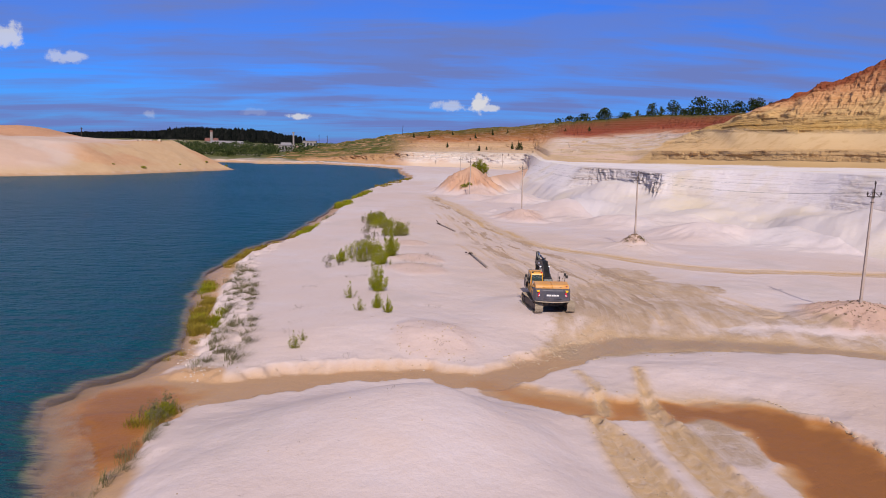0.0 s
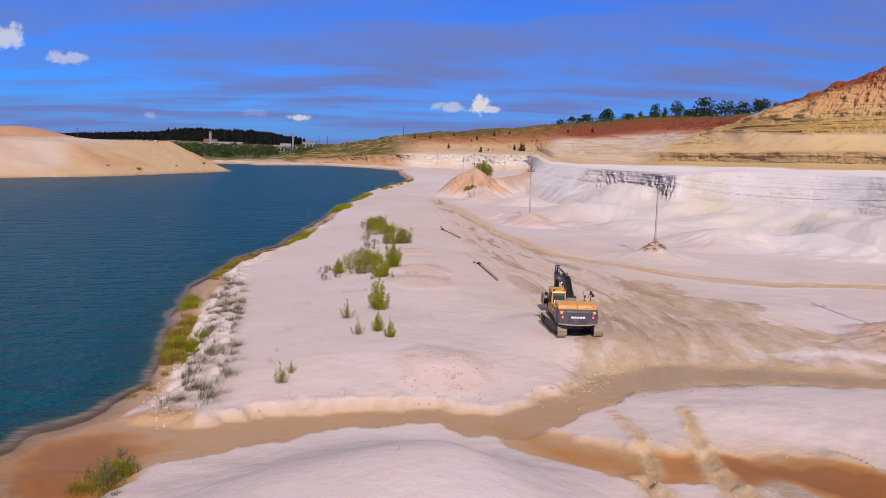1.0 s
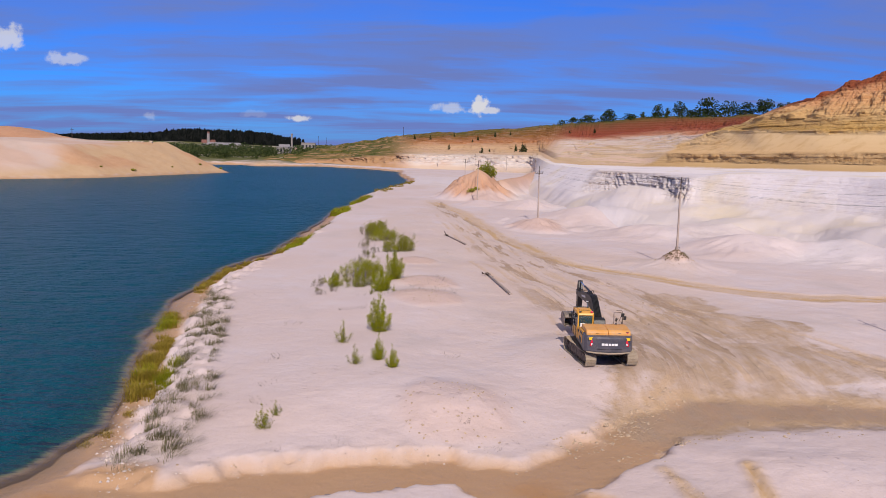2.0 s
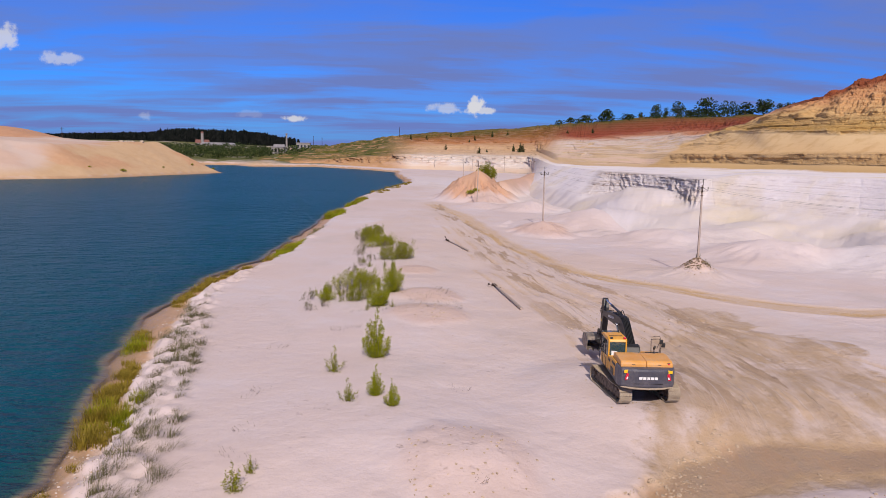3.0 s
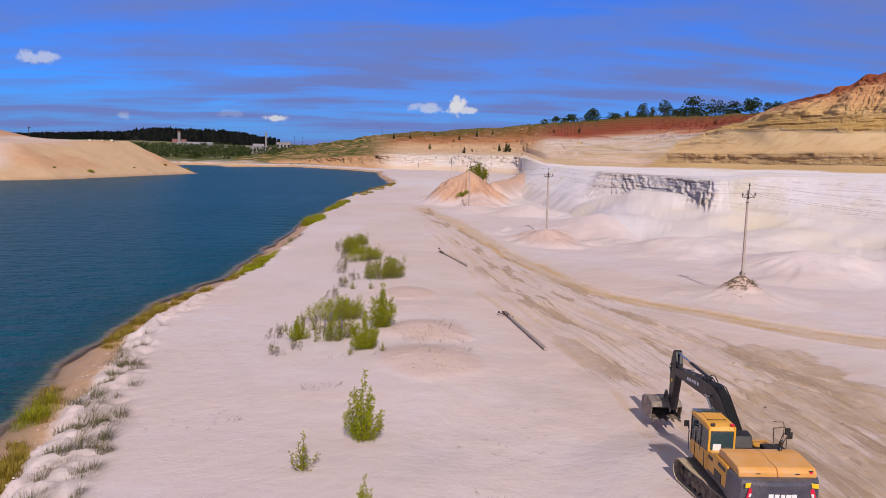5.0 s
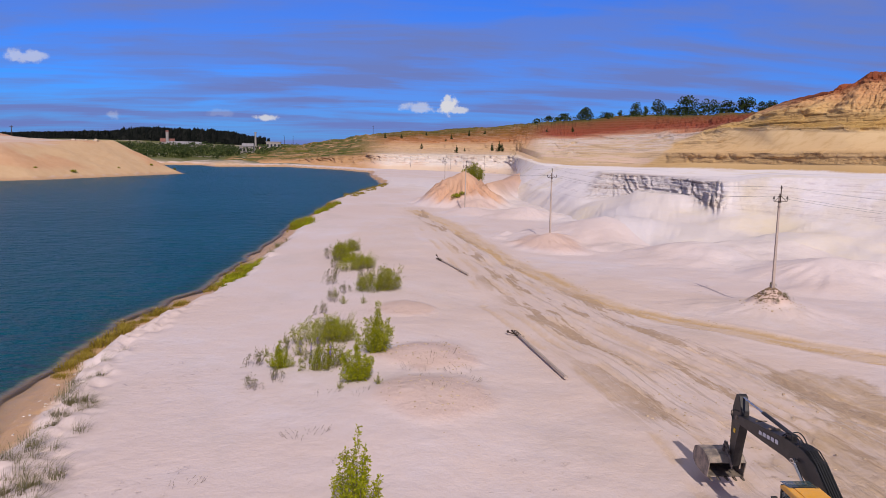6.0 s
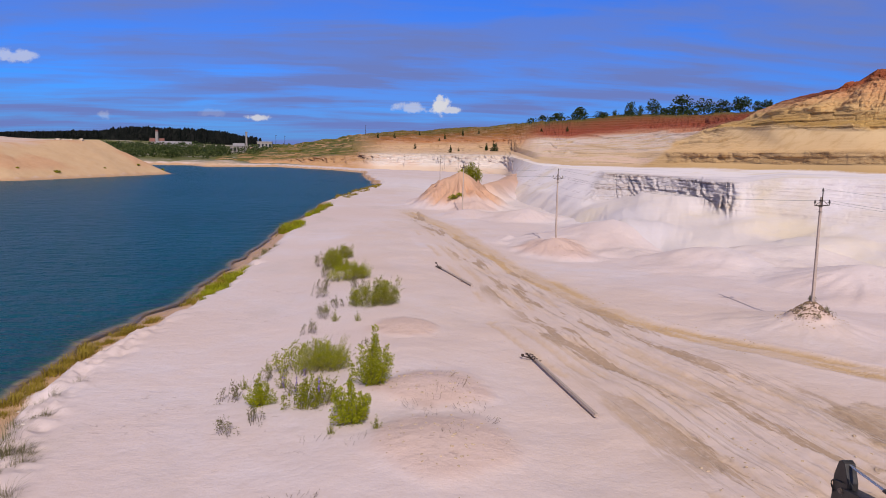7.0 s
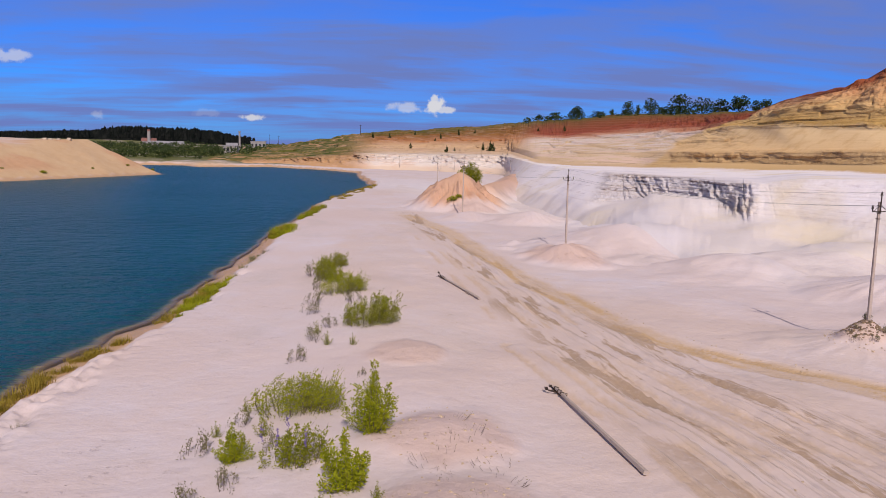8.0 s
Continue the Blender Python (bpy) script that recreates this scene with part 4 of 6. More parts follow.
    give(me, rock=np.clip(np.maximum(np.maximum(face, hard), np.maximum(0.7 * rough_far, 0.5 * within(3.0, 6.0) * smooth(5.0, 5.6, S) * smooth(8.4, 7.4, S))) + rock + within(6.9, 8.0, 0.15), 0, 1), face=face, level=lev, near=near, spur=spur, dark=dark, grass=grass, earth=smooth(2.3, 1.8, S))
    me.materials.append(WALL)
    return tagged(new("quarry_wall", me), "terraced quarry wall of white sand, brown ledge and red earth", "quarry wall", kind="structure")


quarry_wall()


# ---- building helpers ----
def part(name, bm, material, parent, label=""):
    me = bpy.data.meshes.new(name)
    bmesh.ops.recalc_face_normals(bm, faces=bm.faces[:])
    bm.to_mesh(me)
    bm.free()
    me.materials.append(material)
    ob = new(name, me)
    ob.parent = parent
    return tagged(ob, label)


def share(name, me, parent, m):
    """One more piece on a mesh that others use too."""
    ob = new(name, me)
    ob.parent = parent
    ob.matrix_local = m
    return ob


def thing(name, m, label, category, group="", kind=""):
    ob = new(name)
    ob.empty_display_size = 0.3
    ob.matrix_world = m
    return tagged(ob, label, category, group, kind)


def box(bm, c, s, bevel=0.0, turn=None):
    m = Matrix.Translation(c) @ (turn or Matrix()) @ Matrix.Diagonal((*s, 1))
    vs = bmesh.ops.create_cube(bm, size=1, matrix=m)["verts"]
    if bevel:
        es = list({e for v in vs for e in v.link_edges})
        bmesh.ops.bevel(bm, geom=es, offset=bevel, segments=2, affect="EDGES", profile=0.5)
    return bm


def prism(bm, outline, x0, x1, bevel=0.0):
    """A side outline of (y, z), drawn out from x0 to x1."""
    a = [bm.verts.new((x0, y, z)) for y, z in outline]
    b = [bm.verts.new((x1, y, z)) for y, z in outline]
    fs = [bm.faces.new(a), bm.faces.new(b[::-1])]
    for i in range(len(a)):
        j = (i + 1) % len(a)
        fs.append(bm.faces.new((a[i], b[i], b[j], a[j])))
    if bevel:
        es = list({e for f in fs for e in f.edges})
        bmesh.ops.bevel(bm, geom=es, offset=bevel, segments=2, affect="EDGES", profile=0.5)
    return bm


def tube(bm, pts, r, sides=8, r_end=None):
    pts = [Vector(p) for p in pts]
    rings = []
    for i, p in enumerate(pts):
        d = (pts[min(i + 1, len(pts) - 1)] - pts[max(i - 1, 0)]).normalized()
        q = d.to_track_quat("Z", "Y")
        rr = r if r_end is None else r + (r_end - r) * i / (len(pts) - 1)
        rings.append([bm.verts.new(p + q @ Vector((rr * math.cos(6.2832 * k / sides), rr * math.sin(6.2832 * k / sides), 0))) for k in range(sides)])
    for a, b in zip(rings, rings[1:]):
        for k in range(sides):
            bm.faces.new((a[k], a[(k + 1) % sides], b[(k + 1) % sides], b[k]))
    bm.faces.new(rings[0][::-1])
    bm.faces.new(rings[-1])
    return bm


def disc(bm, c, r, half, sides=20, bevel=0.0):
    """A wheel or pin across x."""
    vs = bmesh.ops.create_cone(bm, cap_ends=True, segments=sides, radius1=r, radius2=r, depth=2 * half,
                               matrix=Matrix.Translation(c) @ Matrix.Rotation(radians(90), 4, "Y"))["verts"]
    if bevel:
        es = [e for e in {e for v in vs for e in v.link_edges} if len(e.link_faces) == 2 and any(len(f.verts) > 4 for f in e.link_faces)]
        bmesh.ops.bevel(bm, geom=es, offset=bevel, segments=2, affect="EDGES", profile=0.5)
    return bm


def arc(a, b, mid, n=8):
    a, b, mid = Vector(a), Vector(b), Vector(mid)
    return [a * (1 - t) ** 2 + mid * 2 * t * (1 - t) + b * t * t for t in [i / n for i in range(n + 1)]]


DUST = (0.42, 0.33, 0.25)
YELLOW = plain("machine yellow paint", (0.76, 0.35, 0.015), 0.4, 0, 0.1, 1.5, DUST, 0.25)
ORANGE = plain("sun-faded hood paint", (0.70, 0.33, 0.075), 0.5, 0, 0.12, 1.2, DUST, 0.4)
SLATE = plain("slate grey paint", (0.062, 0.062, 0.085), 0.45, 0, 0.15, 1.5, DUST, 0.12)
BLACK = plain("black machine paint", (0.013, 0.012, 0.013), 0.45, 0, 0.3, 2.5, DUST, 0.04)
RUBBER = plain("black rubber", (0.012, 0.012, 0.013), 0.6, 0, 0.2, 8)
SHOE_STEEL = plain("sand-caked track steel", (0.42, 0.34, 0.25), 0.8, 0, 0.3, 4, (0.12, 0.09, 0.07), 0.5)
GRIMY = plain("dark greased steel", (0.07, 0.05, 0.04), 0.7, 0.2, 0.4, 5, DUST, 0.5)
BUCKET_STEEL = plain("worn bucket steel", (0.22, 0.185, 0.165), 0.6, 0.3, 0.35, 3, DUST, 0.7)
CHROME = plain("bright rod steel", (0.6, 0.6, 0.62), 0.2, 1.0, 0.05, 4)
LETTER = plain("white lettering film", (0.75, 0.75, 0.75), 0.5, 0, 0.03, 8)
REDLENS = plain("red lamp lens", (0.6, 0.015, 0.05), 0.25, 0, 0.1, 9)
SIGNAL = plain("yellow reflective film", (0.85, 0.55, 0.02), 0.4, 0, 0.05, 9)
CONCRETE = plain("weathered concrete", (0.43, 0.345, 0.30), 0.85, 0, 0.25, 2.5, (0.18, 0.14, 0.12), 0.35)
IRON = plain("rusty iron", (0.05, 0.032, 0.025), 0.8, 0.3, 0.4, 12)
PORCELAIN = plain("dark insulator glass", (0.06, 0.045, 0.04), 0.25, 0, 0.2, 20)
WIRE = plain("dull aluminium wire", (0.25, 0.25, 0.26), 0.5, 0.6, 0.1, 10)


def glass_material():
    m, n, l, b = make_material("tinted cab glass")
    b.inputs["Base Color"].default_value = (0.05, 0.09, 0.10, 1)
    b.inputs["Roughness"].default_value = 0.06
    b.inputs["Alpha"].default_value = 0.62
    b.inputs["Specular IOR Level"].default_value = 0.7
    return m


GLASS = glass_material()


# ---- the excavator ----
def excavator(x, y, z, track_turn, house_turn):
    ex = thing("excavator", pose(x, y, z), "yellow and slate grey tracked excavator parked on the sand", "excavator")
    under = Matrix.Rotation(radians(track_turn), 4, "Z")
    upper = Matrix.Rotation(radians(house_turn), 4, "Z")

    squeeze = [False]

    def low(bm):
        # the arm is set low: heights over the foot pin shrink
        for v in bm.verts:
            if v.co.z > 1.5:
                v.co.z = 1.5 + (v.co.z - 1.5) * 0.71
        return bm

    def put(name, bm, mat, parent=ex, label="", at=upper):
        if squeeze[0]:
            low(bm)
        ob = part(name, bm, mat, parent, label)
        if parent is ex:
            ob.matrix_local = at
        return ob

    # undercarriage
    bm = bmesh.new()
    box(bm, (0, 0, 0.62), (2.1, 1.5, 0.34), 0.05)
    for sy in (-0.75, 0.75):
        box(bm, (0, sy, 0.52), (2.3, 0.4, 0.3), 0.04)
    put("undercarriage", bm, GRIMY, at=under)
    bm = bmesh.new()
    bmesh.ops.create_cone(bm, cap_ends=True, segments=32, radius1=0.72, radius2=0.72, depth=0.24, matrix=Matrix.Translation((0, 0, 0.92)))
    put("slew_ring", bm, GRIMY, at=under)
    # one grouser shoe, shared by both tracks
    bm = bmesh.new()
    box(bm, (0, 0, 0), (0.66, 0.185, 0.03))
    for gy in (-0.06, 0.0, 0.06):
        box(bm, (0, gy, 0.027), (0.66, 0.016, 0.028))
    shoe = bpy.data.meshes.new("shoe")
    bm.to_mesh(shoe)
    bm.free()
    shoe.materials.append(SHOE_STEEL)
    R, L = 0.43, 1.80
    around = 4 * L + 2 * math.pi * R
    for side in (-1, 1):
        cx = side * 1.315
        bm = bmesh.new()
        prism(bm, [(-1.6, 0.36), (-1.4, 0.26), (1.4, 0.26), (1.6, 0.36), (1.5, 0.66), (0.6, 0.76), (-0.6, 0.76), (-1.5, 0.66)], cx - 0.19, cx + 0.19, 0.03)
        track = put("track", bm, GRIMY, label="sand-caked crawler track", at=under)
        bm = bmesh.new()
        disc(bm, (cx, -L, 0.49), 0.36, 0.10, 22, 0.02)
        disc(bm, (cx, -L, 0.49), 0.20, 0.24, 18, 0.03)
        for k in range(21):
            a = 6.2832 * k / 21
            box(bm, (cx, -L + 0.38 * math.cos(a), 0.49 + 0.38 * math.sin(a)), (0.08, 0.06, 0.05))
        part("sprocket", bm, GRIMY, track)
        bm = bmesh.new()
        disc(bm, (cx, L, 0.49), 0.38, 0.12, 24, 0.04)
        disc(bm, (cx, L, 0.49), 0.14, 0.22, 16, 0.02)
        part("idler", bm, GRIMY, track)
        for k in range(8):
            bm = bmesh.new()
            disc(bm, (cx, -1.33 + 0.38 * k, 0.22), 0.12, 0.17, 14, 0.02)
            part("roller", bm, GRIMY, track)
        for ry in (-0.6, 0.6):
            bm = bmesh.new()
            disc(bm, (cx, ry, 0.82), 0.07, 0.12, 12)
            part("carrier_roller", bm, GRIMY, track)
        count = 50
        for k in range(count):
            s = around * k / count
            if s < 2 * L:
                py, pz, a = -L + s, 0.49 - R, 180
            elif s < 2 * L + math.pi * R:
                f = (s - 2 * L) / R
                py, pz, a = L + R * math.sin(f), 0.49 - R * math.cos(f), 180 + math.degrees(f)
            elif s < 4 * L + math.pi * R:
                q = s - 2 * L - math.pi * R
                py, pz, a = L - q, 0.49 + R - 0.05 * abs(math.sin(math.pi * q / L)), 0
            else:
                f = (s - 4 * L - math.pi * R) / R
                py, pz, a = -L - R * math.sin(f), 0.49 + R * math.cos(f), math.degrees(f)
            share("shoe", shoe, track, pose(cx, py, pz, a, 0, 0))

    # counterweight with a bowed back
    bm = bmesh.new()
    back = [(-1.44, -1.75), (-1.44, -2.35), (-1.30, -2.62), (-0.75, -2.80), (0, -2.86), (0.75, -2.80), (1.30, -2.62), (1.44, -2.35), (1.44, -1.75)]
    rings = []
    for zz, grow in ((1.02, -0.13), (1.10, -0.02), (1.20, 0.02), (1.95, 0.0), (2.05, -0.03), (2.09, -0.10)):
        rings.append([bm.verts.new((px * (1 + grow / 1.44), py - (grow if py < -2 else 0), zz)) for px, py in back])
    for a, b in zip(rings, rings[1:]):
        for i in range(len(back) - 1):
            bm.faces.new((a[i], a[i + 1], b[i + 1], b[i]))
        bm.faces.new((a[-1], a[0], b[0], b[-1]))
    bm.faces.new(rings[0][::-1])
    bm.faces.new(rings[-1])
    weight = put("counterweight", bm, SLATE, label="bowed slate grey counterweight")
    bm = bmesh.new()
    tube(bm, [(-1.30, -2.56, 1.10), (-0.75, -2.80, 1.08), (0, -2.87, 1.07), (0.75, -2.80, 1.08), (1.30, -2.56, 1.10)], 0.05, 8)
    part("scraped_edge", bm, SHOE_STEEL, weight, "pale scraped lower edge")
    bm = bmesh.new()
    box(bm, (0.0, -2.868, 1.34), (1.5, 0.012, 0.02), 0)
    part("seam", bm, BLACK, weight)
    # brand mark: five plain white blocks
    for k, wide in enumerate((0.17, 0.16, 0.13, 0.17, 0.16)):
        bm = bmesh.new()
        px = 0.0 + (k - 2) * 0.195
        box(bm, (px, -2.872 + 0.05 * abs(px), 1.62), (wide, 0.014, 0.13), 0, Matrix.Rotation(-0.06 * (px > 0.05) + 0.06 * (px < -0.05), 4, "Z"))
        part("mark", bm, LETTER, weight, "plain white mark")
    for sx in (-1, 1):
        bm = bmesh.new()
        t = Matrix.Rotation(radians(-18 * sx), 4, "Z") @ Matrix.Rotation(radians(-16 * sx), 4, "Y")
        box(bm, (sx * 1.06, -2.735, 1.66), (0.15, 0.05, 0.34), 0.02, t)
        lamp = part("tail_light", bm, REDLENS, weight, "slanting red tail light")
        bm = bmesh.new()
        box(bm, (sx * 1.05, -2.75, 1.60), (0.08, 0.05, 0.12), 0.01, t)
        part("lens", bm, LETTER, lamp, "pale reversing lens")
        bm = bmesh.new()
        box(bm, (sx * 1.09, -2.72, 1.93), (0.27, 0.02, 0.16), 0.005, Matrix.Rotation(radians(-18 * sx), 4, "Z"))
        part("reflector", bm, SIGNAL, weight, "yellow reflective plate")
    # house
    bm = bmesh.new()
    box(bm, (0, -0.2, 1.12), (2.7, 3.6, 0.22), 0.03)
    put("deck", bm, BLACK)
    bm = bmesh.new()
    prism(bm, [(-1.74, 1.2), (0.1, 1.2), (0.1, 2.0), (-0.5, 2.0), (-0.62, 2.12), (-1.74, 2.12)], -1.42, -0.55, 0.04)
    left = put("side_body", bm, YELLOW, label="yellow side panels with dark air slots")
    bm = bmesh.new()
    prism(bm, [(-1.74, 1.2), (0.5, 1.2), (0.5, 1.95), (-0.4, 2.05), (-1.74, 2.12)], 0.62, 1.42, 0.04)
    right = put("side_body", bm, YELLOW)
    bm = bmesh.new()
    box(bm, (0.03, -0.75, 1.6), (1.25, 1.9, 0.85), 0.03)
    put("engine_bay", bm, BLACK)
    for sy, sz, ly, lz in ((-1.3, 1.92, 0.62, 0.13), (-1.0, 1.45, 0.62, 0.34), (-0.3, 1.82, 0.36, 0.13)):
        bm = bmesh.new()
        box(bm, (-1.425, sy, sz), (0.03, ly, lz), 0.01)
        vent = part("air_slot", bm, BLACK, left, "black air slot")
        for k in range(3):
            bm = bmesh.new()
            box(bm, (-1.442, sy, sz + (k - 1) * lz * 0.3), (0.012, ly * 0.94, 0.018))
            part("louvre", bm, SLATE, vent)
    bm = bmesh.new()
    box(bm, (-1.415, -0.85, 1.26), (0.03, 1.7, 0.12), 0.01)
    part("sill_stripe", bm, SLATE, left, "slate grey sill")
    # hood: two faded leaves with rounded shoulders
    for k, (x0, x1) in enumerate(((-1.32, -0.02), (-0.01, 1.32))):
        bm = bmesh.new()
        prism(bm, [(-2.44, 2.06), (-2.42, 2.26), (-2.28, 2.37), (-1.2, 2.42), (-0.75, 2.38), (-0.68, 2.06)], x0, x1, 0.045)
        hood = put("hood", bm, ORANGE, label="sun-faded orange engine hood")
        bm = bmesh.new()
        box(bm, ((x0 + x1) / 2, -2.425, 2.2), (0.16, 0.03, 0.03), 0.008)
        part("latch", bm, BLACK, hood)
    bm = bmesh.new()
    tube(bm, [(0.75, -0.95, 2.42), (0.75, -0.95, 2.68), (0.75, -1.06, 2.78)], 0.065, 12)
    put("exhaust", bm, BLACK, label="short black exhaust stack")
    bm = bmesh.new()
    box(bm, (1.0, -0.1, 2.06), (0.75, 0.85, 0.16), 0.03)
    for k in range(4):
        box(bm, (1.0, -0.4 + 0.2 * k, 2.15), (0.65, 0.03, 0.02))
    put("tool_box", bm, BLACK)
    bm = bmesh.new()
    box(bm, (1.02, 0.95, 1.5), (0.75, 0.85, 0.75), 0.05)
    put("fuel_tank", bm, YELLOW)
    # rails and mirrors on the far side
    bm = bmesh.new()
    tube(bm, [(0.72, -0.55, 2.1), (0.70, -0.5, 2.95), (0.72, -0.42, 3.02), (1.18, -0.3, 3.02), (1.3, -0.3, 2.95), (1.3, -0.3, 2.15)], 0.02)
    put("handrail", bm, GRIMY)
    bm = bmesh.new()
    tube(bm, [(1.36, 0.1, 2.0), (1.38, 0.1, 2.9), (1.34, 0.12, 3.05), (1.0, 0.16, 3.05)], 0.018)
    put("handrail", bm, GRIMY)
    for mx, my, mz in ((1.30, -0.32, 2.86), (1.46, -0.2, 2.66), (-1.62, 1.72, 2.35)):
        bm = bmesh.new()
        box(bm, (mx, my, mz), (0.2, 0.07, 0.26), 0.03)
        mirror = put("mirror", bm, BLACK, label="black rear-view mirror")
        bm = bmesh.new()
        tube(bm, [(mx, my + 0.03, mz), (mx - 0.1 * (1 if mx > 0 else -1), my + 0.1, mz - 0.15), (mx - 0.18 * (1 if mx > 0 else -1), my + 0.12, mz - 0.4)], 0.014)
        part("stalk", bm, BLACK, mirror)
    bm = bmesh.new()
    box(bm, (1.12, -2.36, 2.22), (0.16, 0.1, 0.16), 0.02)
    work = put("work_lamp", bm, BLACK)
    bm = bmesh.new()
    box(bm, (1.12, -2.415, 2.22), (0.11, 0.02, 0.11), 0.008)
    part("lens", bm, REDLENS, work)

    # cab
    X0, X1, Y0, Y1, Z0, Z1 = -1.44, -0.46, -0.05, 1.75, 1.22, 2.82
    bm = bmesh.new()
    prism(bm, [(Y0, Z0), (Y1 - 0.05, Z0), (Y1, Z0 + 0.3), (Y1, Z0 + 0.55), (Y0, Z0 + 0.72)], X0, X1, 0.03)
    cab = put("cab", bm, YELLOW, label="yellow operator cab with dark windows")
    bm = bmesh.new()
    prism(bm, [(Y0 - 0.03, Z1 - 0.1), (Y0 + 0.04, Z1 + 0.06), (Y0 + 0.3, Z1 + 0.11), (Y1 - 0.35, Z1 + 0.10), (Y1 + 0.02, Z1 + 0.02), (Y1 + 0.02, Z1 - 0.1)], X0 - 0.02, X1 + 0.02, 0.045)
    roof = part("roof", bm, YELLOW, cab)
    bm = bmesh.new()
    prism(bm, [(Y1 - 0.42, Z1 + 0.115), (Y1 + 0.14, Z1 + 0.07), (Y1 + 0.14, Z1 + 0.05), (Y1 - 0.42, Z1 + 0.095)], X0 + 0.05, X1 - 0.05)
    part("visor", bm, GLASS, roof, "green tinted sun visor")
    bm = bmesh.new()
    box(bm, ((X0 + X1) / 2, 0.95, Z1 + 0.115), (0.62, 0.7, 0.03), 0.012)
    part("roof_hatch", bm, YELLOW, roof)
    bm = bmesh.new()
    for hx, hy, wx, wy in ((0, 0.39, 0.7, 0.04), (0, -0.39, 0.7, 0.04)):
        box(bm, ((X0 + X1) / 2 + hx, 0.95 + hy, Z1 + 0.11), (wx, wy, 0.03))
    part("gasket", bm, RUBBER, roof)
    for px, py in ((X0 + 0.03, Y0 + 0.03), (X1 - 0.03, Y0 + 0.03), (X0 + 0.03, Y1 - 0.06), (X1 - 0.03, Y1 - 0.06), (X0 + 0.03, 0.72)):
        bm = bmesh.new()
        box(bm, (px, py, (Z0 + Z1) / 2 + 0.25), (0.075, 0.085, 1.2), 0.015)
        part("pillar", bm, BLACK if px < -1 and py > 0.5 else YELLOW, cab)
    for name, c, s in (("rear_window", ((X0 + X1) / 2, Y0 + 0.02, 2.33), (0.84, 0.02, 0.78)), ("side_window", (X0 + 0.02, 0.36, 2.3), (0.02, 0.60, 0.86)), ("side_window", (X0 + 0.02, 1.2, 2.22), (0.02, 0.86, 1.0)),
                       ("side_window", (X1 - 0.02, 0.85, 2.33), (0.02, 1.6, 0.8)), ("windscreen", ((X0 + X1) / 2, Y1 - 0.04, 2.25), (0.84, 0.02, 0.95))):
        bm = bmesh.new()
        box(bm, c, s)
        part(name, bm, GLASS, cab)
    bm = bmesh.new()
    box(bm, (X0 - 0.005, 1.2, 1.75), (0.025, 0.02, 1.05))
    box(bm, (X0 - 0.02, 0.86, 1.95), (0.03, 0.05, 0.16), 0.01)
    part("door_seam", bm, BLACK, cab)
    bm = bmesh.new()
    box(bm, (-0.95, 0.55, 1.75), (0.52, 0.5, 0.16), 0.05)
    box(bm, (-0.95, 0.32, 2.1), (0.5, 0.14, 0.72), 0.05)
    part("seat", bm, BLACK, cab)
    bm = bmesh.new()
    box(bm, (-1.12, Y0 + 0.003, 2.12), (0.30, 0.01, 0.24))
    part("notice", bm, LETTER, cab, "white paper in the rear window")
    for lx in (X0 + 0.15, X1 - 0.12):
        bm = bmesh.new()
        box(bm, (lx, Y0 + 0.06, Z1 + 0.13), (0.14, 0.09, 0.1), 0.02)
        part("roof_lamp", bm, BLACK if lx < -1 else REDLENS, cab)
    for ry, rz in ((1.7, 2.3), (0.1, 1.9)):
        bm = bmesh.new()
        tube(bm, [(X0 - 0.06, ry, 1.3), (X0 - 0.08, ry + 0.02, rz)], 0.016)
        part("grab_rail", bm, BLACK, cab)
    bm = bmesh.new()
    prism(bm, [(0.35, 1.3), (1.3, 1.3), (1.2, 2.2), (0.9, 2.42), (0.5, 2.35), (0.3, 1.9)], -0.36, 0.42, 0.05)
    put("boom_mount", bm, BLACK)

    squeeze[0] = True
    # boom, stick and their cylinders
    over = [(0.35, 1.62), (0.50, 1.98), (1.35, 2.98), (2.35, 3.92), (3.0, 4.16), (3.8, 4.16), (5.4, 3.96), (6.85, 3.72)]
    under_side = [(6.95, 3.34), (6.78, 3.2), (5.2, 3.22), (3.9, 3.3), (3.2, 3.2), (2.6, 2.9), (1.55, 2.12), (0.72, 1.48), (0.45, 1.45)]
    bm = bmesh.new()
    prism(bm, over + under_side, -0.14, 0.30, 0.035)
    boom = put("boom", bm, BLACK, label="black goose-neck boom with hoses")
    ox = 0.08
    bx = ox - 0.28
    for k in range(5):
        bm = bmesh.new()
        px = ox - 0.16 + 0.08 * k
        tube(bm, [(px, 0.55, 1.95), (px, 0.55, 2.25), (px, 1.3, 3.02), (px, 2.3, 4.0), (px, 2.75, 4.28), (px, 3.2, 4.26), (px, 3.5, 4.18)], 0.026, 6)
        part("hose", low(bm), RUBBER, boom)
    for px, h in ((ox - 0.1, 0.32), (ox + 0.02, 0.26), (ox + 0.12, 0.36)):
        bm = bmesh.new()
        tube(bm, arc((px, 3.3, 4.2), (px, 4.25, 4.12), (px, 3.7, 4.2 + 2 * h), 9), 0.024, 6)
        part("hose", low(bm), RUBBER, boom)
    bm = bmesh.new()
    for k in range(4):
        py = 3.3 + 0.8 * k
        box(bm, (ox, py, 4.17 - 0.05 * k), (0.42, 0.06, 0.06), 0.01)
    part("hose_clamp", low(bm), GRIMY, boom)
    for side, px in ((-1, -0.155), (1, 0.315)):
        for k in range(5):
            bm = bmesh.new()
            box(bm, (px, 4.35 + 0.24 * k, 3.74 - 0.028 * k), (0.008, 0.17, 0.2))
            part("mark", low(bm), LETTER, boom, "plain white mark")
